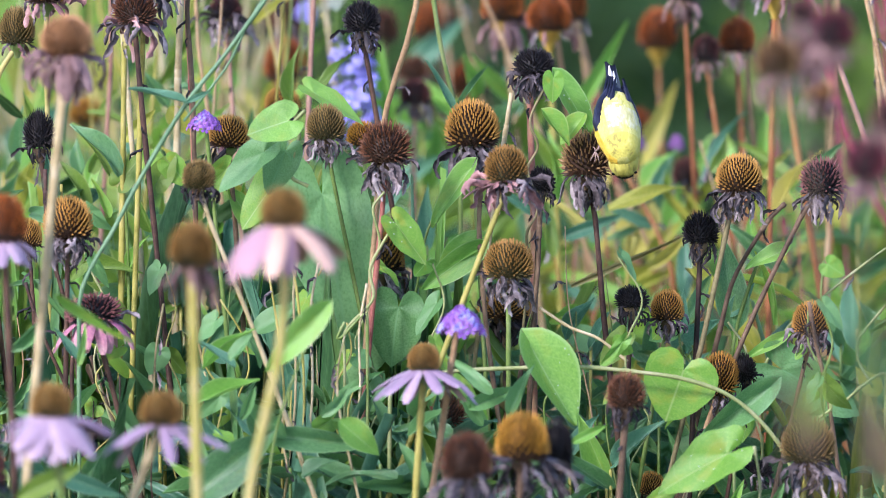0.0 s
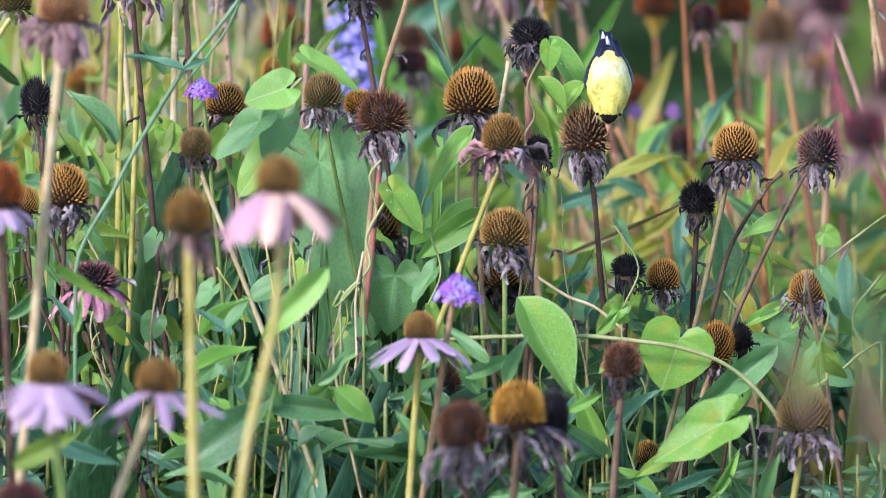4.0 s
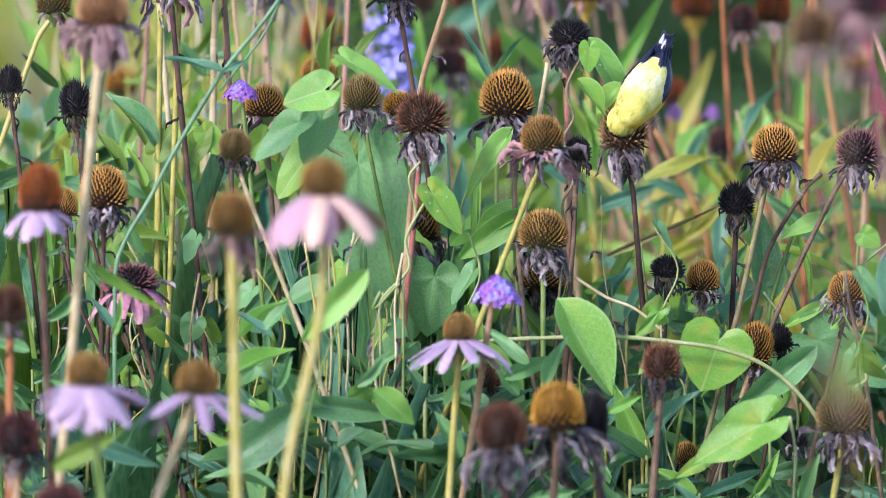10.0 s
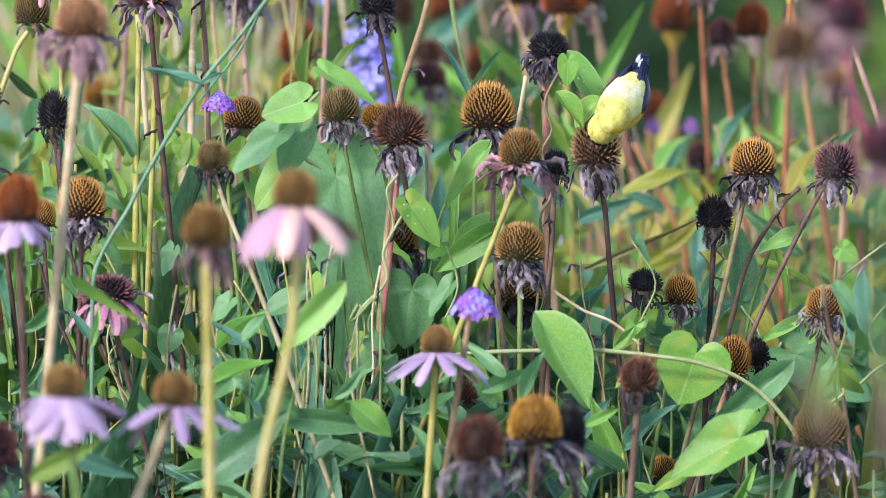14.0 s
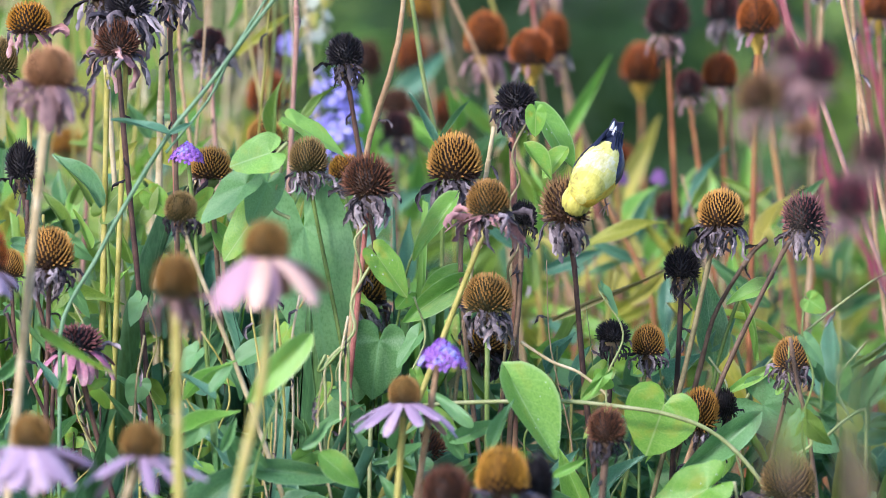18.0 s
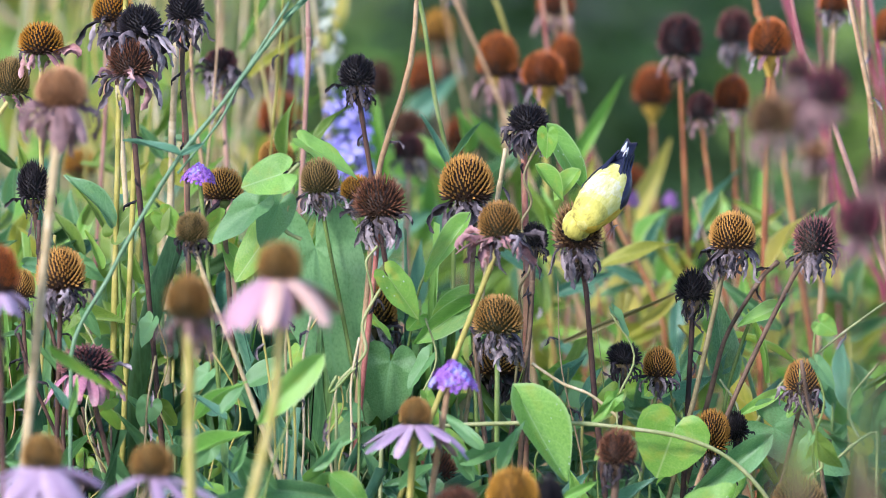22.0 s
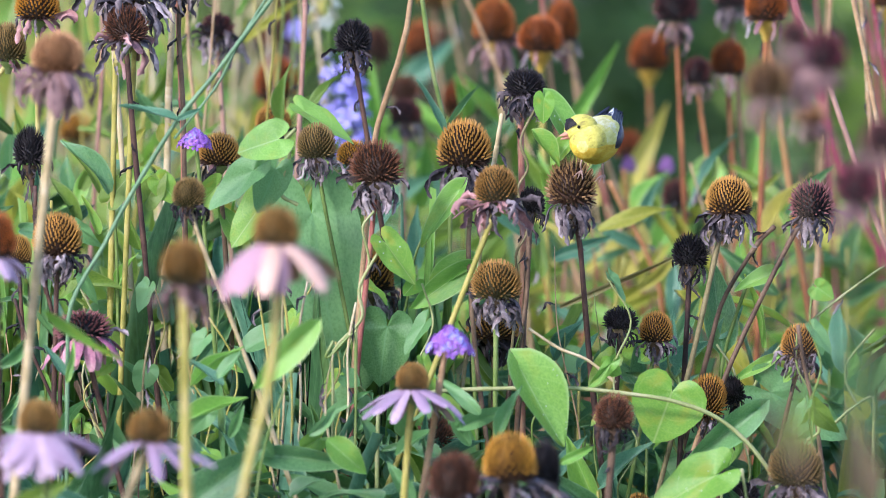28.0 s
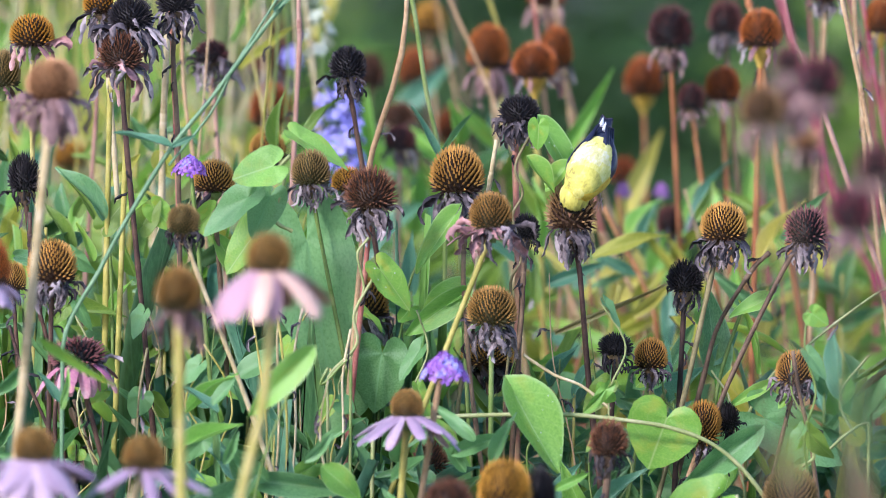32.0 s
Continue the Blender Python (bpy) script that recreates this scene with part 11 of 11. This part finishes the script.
    walk(centre, [
        (0.0, pose(0.0774, 9.0500, 0, 0, 0.000, 0)),
        (0.5, pose(0.0774, 9.0500, 0, 0, 0.045, 0)),
        (1.0, pose(0.0774, 9.0500, 0, 0, 0.182, 0)),
        (1.5, pose(0.0774, 9.0500, 0, 0, 0.227, 0)),
        (2.0, pose(0.0774, 9.0500, 0, 0, 0.070, 0)),
        (2.5, pose(0.0774, 9.0500, 0, 0, 0.010, 0)),
        (3.0, pose(0.0774, 9.0500, 0, 0, 0.089, 0)),
        (3.5, pose(0.0774, 9.0500, 0, 0, 0.120, 0)),
        (5.5, pose(0.0774, 9.0500, 0, 0, 0.115, 0)),
        (6.0, pose(0.0774, 9.0500, 0, 0, 0.193, 0)),
        (6.5, pose(0.0774, 9.0500, 0, 0, 0.061, 0)),
        (7.0, pose(0.0774, 9.0500, 0, 0, -0.081, 0)),
        (7.5, pose(0.0774, 9.0500, 0, 0, -0.055, 0)),
        (8.0, pose(0.0774, 9.0500, 0, 0, 0.131, 0)),
        (8.5, pose(0.0774, 9.0500, 0, 0, 0.169, 0)),
        (9.0, pose(0.0774, 9.0500, 0, 0, 0.024, 0)),
        (9.5, pose(0.0774, 9.0500, 0, 0, -0.136, 0)),
        (10.0, pose(0.0774, 9.0500, 0, 0, -0.075, 0)),
        (10.5, pose(0.0774, 9.0500, 0, 0, 0.077, 0)),
        (11.0, pose(0.0774, 9.0500, 0, 0, 0.128, 0)),
        (11.5, pose(0.0774, 9.0500, 0, 0, 0.052, 0)),
        (12.0, pose(0.0774, 9.0500, 0, 0, 0.012, 0)),
        (12.5, pose(0.0774, 9.0500, 0, 0, -0.052, 0)),
        (13.0, pose(0.0774, 9.0500, 0, 0, 0.021, 0)),
        (13.5, pose(0.0774, 9.0500, 0, 0, 0.107, 0)),
        (15.5, pose(0.0774, 9.0500, 0, 0, 0.059, 0)),
        (16.0, pose(0.0774, 9.0500, 0, 0, 0.159, 0)),
        (16.5, pose(0.0774, 9.0500, 0, 0, 0.208, 0)),
        (17.0, pose(0.0774, 9.0500, 0, 0, 0.063, 0)),
        (17.5, pose(0.0774, 9.0500, 0, 0, -0.011, 0)),
        (18.0, pose(0.0774, 9.0500, 0, 0, 0.009, 0)),
        (18.5, pose(0.0774, 9.0500, 0, 0, 0.096, 0)),
        (19.0, pose(0.0774, 9.0500, 0, 0, 0.133, 0)),
        (19.5, pose(0.0774, 9.0500, 0, 0, 0.120, 0)),
        (20.0, pose(0.0774, 9.0500, 0, 0, 0.040, 0)),
        (20.5, pose(0.0774, 9.0500, 0, 0, 0.026, 0)),
        (21.0, pose(0.0774, 9.0500, 0, 0, 0.057, 0)),
        (21.5, pose(0.0774, 9.0500, 0, 0, 0.027, 0)),
        (22.0, pose(0.0774, 9.0500, 0, 0, 0.019, 0)),
        (22.5, pose(0.0774, 9.0500, 0, 0, 0.066, 0)),
        (23.0, pose(0.0774, 9.0500, 0, 0, 0.043, 0)),
        (23.5, pose(0.0774, 9.0500, 0, 0, 0.042, 0)),
        (24.0, pose(0.0774, 9.0500, 0, 0, 0.058, 0)),
        (24.5, pose(0.0774, 9.0500, 0, 0, 0.090, 0)),
        (26.5, pose(0.0774, 9.0500, 0, 0, 0.069, 0)),
        (27.0, pose(0.0774, 9.0500, 0, 0, -0.018, 0)),
        (27.5, pose(0.0774, 9.0500, 0, 0, 0.027, 0)),
        (28.0, pose(0.0774, 9.0500, 0, 0, 0.094, 0)),
        (28.5, pose(0.0774, 9.0500, 0, 0, 0.196, 0)),
        (29.0, pose(0.0774, 9.0500, 0, 0, 0.058, 0)),
        (29.5, pose(0.0774, 9.0500, 0, 0, 0.032, 0)),
        (30.0, pose(0.0774, 9.0500, 0, 0, 0.116, 0)),
        (30.5, pose(0.0774, 9.0500, 0, 0, 0.128, 0)),
        (31.0, pose(0.0774, 9.0500, 0, 0, 0.054, 0)),
        (31.5, pose(0.0774, 9.0500, 0, 0, 0.004, 0)),
        (32.0, pose(0.0774, 9.0500, 0, 0, -0.006, 0)),
    ])
    walk(mid, [
        (0.0, pose(0.0587, 8.9500, 0, 0, 0.000, 0)),
        (0.5, pose(0.0587, 8.9500, 0, 0, 0.003, 0)),
        (1.0, pose(0.0587, 8.9500, 0, 0, -0.066, 0)),
        (1.5, pose(0.0587, 8.9500, 0, 0, -0.070, 0)),
        (2.0, pose(0.0587, 8.9500, 0, 0, -0.022, 0)),
        (2.5, pose(0.0587, 8.9500, 0, 0, -0.026, 0)),
        (3.0, pose(0.0587, 8.9500, 0, 0, -0.166, 0)),
        (3.5, pose(0.0587, 8.9500, 0, 0, -0.068, 0)),
        (5.5, pose(0.0587, 8.9500, 0, 0, 0.028, 0)),
        (6.0, pose(0.0587, 8.9500, 0, 0, -0.003, 0)),
        (6.5, pose(0.0587, 8.9500, 0, 0, -0.081, 0)),
        (7.0, pose(0.0587, 8.9500, 0, 0, -0.088, 0)),
        (7.5, pose(0.0587, 8.9500, 0, 0, -0.176, 0)),
        (8.0, pose(0.0587, 8.9500, 0, 0, -0.198, 0)),
        (8.5, pose(0.0587, 8.9500, 0, 0, -0.206, 0)),
        (9.0, pose(0.0587, 8.9500, 0, 0, -0.191, 0)),
        (9.5, pose(0.0587, 8.9500, 0, 0, -0.150, 0)),
        (10.0, pose(0.0587, 8.9500, 0, 0, -0.081, 0)),
        (10.5, pose(0.0587, 8.9500, 0, 0, -0.006, 0)),
        (11.0, pose(0.0587, 8.9500, 0, 0, 0.009, 0)),
        (11.5, pose(0.0587, 8.9500, 0, 0, -0.028, 0)),
        (12.0, pose(0.0587, 8.9500, 0, 0, -0.169, 0)),
        (12.5, pose(0.0587, 8.9500, 0, 0, -0.126, 0)),
        (13.0, pose(0.0587, 8.9500, 0, 0, -0.091, 0)),
        (13.5, pose(0.0587, 8.9500, 0, 0, -0.165, 0)),
        (15.5, pose(0.0587, 8.9500, 0, 0, 0.058, 0)),
        (16.0, pose(0.0587, 8.9500, 0, 0, 0.015, 0)),
        (16.5, pose(0.0587, 8.9500, 0, 0, 0.012, 0)),
        (17.0, pose(0.0587, 8.9500, 0, 0, -0.039, 0)),
        (17.5, pose(0.0587, 8.9500, 0, 0, -0.065, 0)),
        (18.0, pose(0.0587, 8.9500, 0, 0, -0.156, 0)),
        (18.5, pose(0.0587, 8.9500, 0, 0, -0.149, 0)),
        (19.0, pose(0.0587, 8.9500, 0, 0, -0.055, 0)),
        (19.5, pose(0.0587, 8.9500, 0, 0, 0.039, 0)),
        (20.0, pose(0.0587, 8.9500, 0, 0, 0.057, 0)),
        (20.5, pose(0.0587, 8.9500, 0, 0, -0.009, 0)),
        (21.0, pose(0.0587, 8.9500, 0, 0, -0.029, 0)),
        (21.5, pose(0.0587, 8.9500, 0, 0, -0.175, 0)),
        (22.0, pose(0.0587, 8.9500, 0, 0, -0.228, 0)),
        (22.5, pose(0.0587, 8.9500, 0, 0, -0.184, 0)),
        (23.0, pose(0.0587, 8.9500, 0, 0, -0.259, 0)),
        (23.5, pose(0.0587, 8.9500, 0, 0, -0.209, 0)),
        (24.0, pose(0.0587, 8.9500, 0, 0, 0.019, 0)),
        (24.5, pose(0.0587, 8.9500, 0, 0, 0.120, 0)),
        (26.5, pose(0.0587, 8.9500, 0, 0, -0.051, 0)),
        (27.0, pose(0.0587, 8.9500, 0, 0, -0.159, 0)),
        (27.5, pose(0.0587, 8.9500, 0, 0, -0.175, 0)),
        (28.0, pose(0.0587, 8.9500, 0, 0, -0.100, 0)),
        (28.5, pose(0.0587, 8.9500, 0, 0, -0.025, 0)),
        (29.0, pose(0.0587, 8.9500, 0, 0, 0.037, 0)),
        (29.5, pose(0.0587, 8.9500, 0, 0, 0.061, 0)),
        (30.0, pose(0.0587, 8.9500, 0, 0, -0.009, 0)),
        (30.5, pose(0.0587, 8.9500, 0, 0, -0.002, 0)),
        (31.0, pose(0.0587, 8.9500, 0, 0, -0.024, 0)),
        (31.5, pose(0.0587, 8.9500, 0, 0, -0.153, 0)),
        (32.0, pose(0.0587, 8.9500, 0, 0, -0.050, 0)),
    ])
    walk(fgbrown, [
        (0.0, pose(-0.1821, 8.1000, 0, 0, 0.000, 0)),
        (0.5, pose(-0.1821, 8.1000, 0, 0, 0.048, 0)),
        (1.0, pose(-0.1821, 8.1000, 0, 0, -0.054, 0)),
        (1.5, pose(-0.1821, 8.1000, 0, 0, -0.057, 0)),
        (2.0, pose(-0.1821, 8.1000, 0, 0, 0.028, 0)),
        (2.5, pose(-0.1821, 8.1000, 0, 0, 0.071, 0)),
        (3.0, pose(-0.1821, 8.1000, 0, 0, 0.044, 0)),
        (3.5, pose(-0.1821, 8.1000, 0, 0, -0.010, 0)),
        (5.5, pose(-0.1821, 8.1000, 0, 0, 0.021, 0)),
        (6.0, pose(-0.1821, 8.1000, 0, 0, -0.047, 0)),
        (6.5, pose(-0.1821, 8.1000, 0, 0, 0.024, 0)),
        (7.0, pose(-0.1821, 8.1000, 0, 0, 0.110, 0)),
        (7.5, pose(-0.1821, 8.1000, 0, 0, 0.128, 0)),
        (8.0, pose(-0.1821, 8.1000, 0, 0, 0.068, 0)),
        (8.5, pose(-0.1821, 8.1000, 0, 0, 0.016, 0)),
        (9.0, pose(-0.1821, 8.1000, 0, 0, -0.017, 0)),
        (9.5, pose(-0.1821, 8.1000, 0, 0, 0.149, 0)),
        (10.0, pose(-0.1821, 8.1000, 0, 0, 0.207, 0)),
        (10.5, pose(-0.1821, 8.1000, 0, 0, 0.040, 0)),
        (11.0, pose(-0.1821, 8.1000, 0, 0, -0.040, 0)),
        (11.5, pose(-0.1821, 8.1000, 0, 0, -0.023, 0)),
        (12.0, pose(-0.1821, 8.1000, 0, 0, 0.132, 0)),
        (12.5, pose(-0.1821, 8.1000, 0, 0, 0.119, 0)),
        (13.0, pose(-0.1821, 8.1000, 0, 0, 0.056, 0)),
        (13.5, pose(-0.1821, 8.1000, 0, 0, -0.003, 0)),
        (15.5, pose(-0.1821, 8.1000, 0, 0, 0.088, 0)),
        (16.0, pose(-0.1821, 8.1000, 0, 0, -0.038, 0)),
        (16.5, pose(-0.1821, 8.1000, 0, 0, 0.003, 0)),
        (17.0, pose(-0.1821, 8.1000, 0, 0, 0.056, 0)),
        (17.5, pose(-0.1821, 8.1000, 0, 0, 0.167, 0)),
        (18.0, pose(-0.1821, 8.1000, 0, 0, 0.141, 0)),
        (18.5, pose(-0.1821, 8.1000, 0, 0, 0.051, 0)),
        (19.0, pose(-0.1821, 8.1000, 0, 0, 0.082, 0)),
        (19.5, pose(-0.1821, 8.1000, 0, 0, 0.114, 0)),
        (20.0, pose(-0.1821, 8.1000, 0, 0, 0.129, 0)),
        (20.5, pose(-0.1821, 8.1000, 0, 0, 0.166, 0)),
        (21.0, pose(-0.1821, 8.1000, 0, 0, 0.151, 0)),
        (21.5, pose(-0.1821, 8.1000, 0, 0, 0.168, 0)),
        (22.0, pose(-0.1821, 8.1000, 0, 0, 0.212, 0)),
        (22.5, pose(-0.1821, 8.1000, 0, 0, 0.204, 0)),
        (23.0, pose(-0.1821, 8.1000, 0, 0, 0.097, 0)),
        (23.5, pose(-0.1821, 8.1000, 0, 0, 0.137, 0)),
        (24.0, pose(-0.1821, 8.1000, 0, 0, 0.146, 0)),
        (24.5, pose(-0.1821, 8.1000, 0, 0, 0.179, 0)),
        (26.5, pose(-0.1821, 8.1000, 0, 0, 0.128, 0)),
        (27.0, pose(-0.1821, 8.1000, 0, 0, 0.180, 0)),
        (27.5, pose(-0.1821, 8.1000, 0, 0, 0.165, 0)),
        (28.0, pose(-0.1821, 8.1000, 0, 0, 0.137, 0)),
        (28.5, pose(-0.1821, 8.1000, 0, 0, 0.152, 0)),
        (29.0, pose(-0.1821, 8.1000, 0, 0, 0.064, 0)),
        (29.5, pose(-0.1821, 8.1000, 0, 0, 0.087, 0)),
        (30.0, pose(-0.1821, 8.1000, 0, 0, 0.119, 0)),
        (30.5, pose(-0.1821, 8.1000, 0, 0, 0.125, 0)),
        (31.0, pose(-0.1821, 8.1000, 0, 0, 0.063, 0)),
        (31.5, pose(-0.1821, 8.1000, 0, 0, 0.095, 0)),
        (32.0, pose(-0.1821, 8.1000, 0, 0, 0.134, 0)),
    ])


motions()
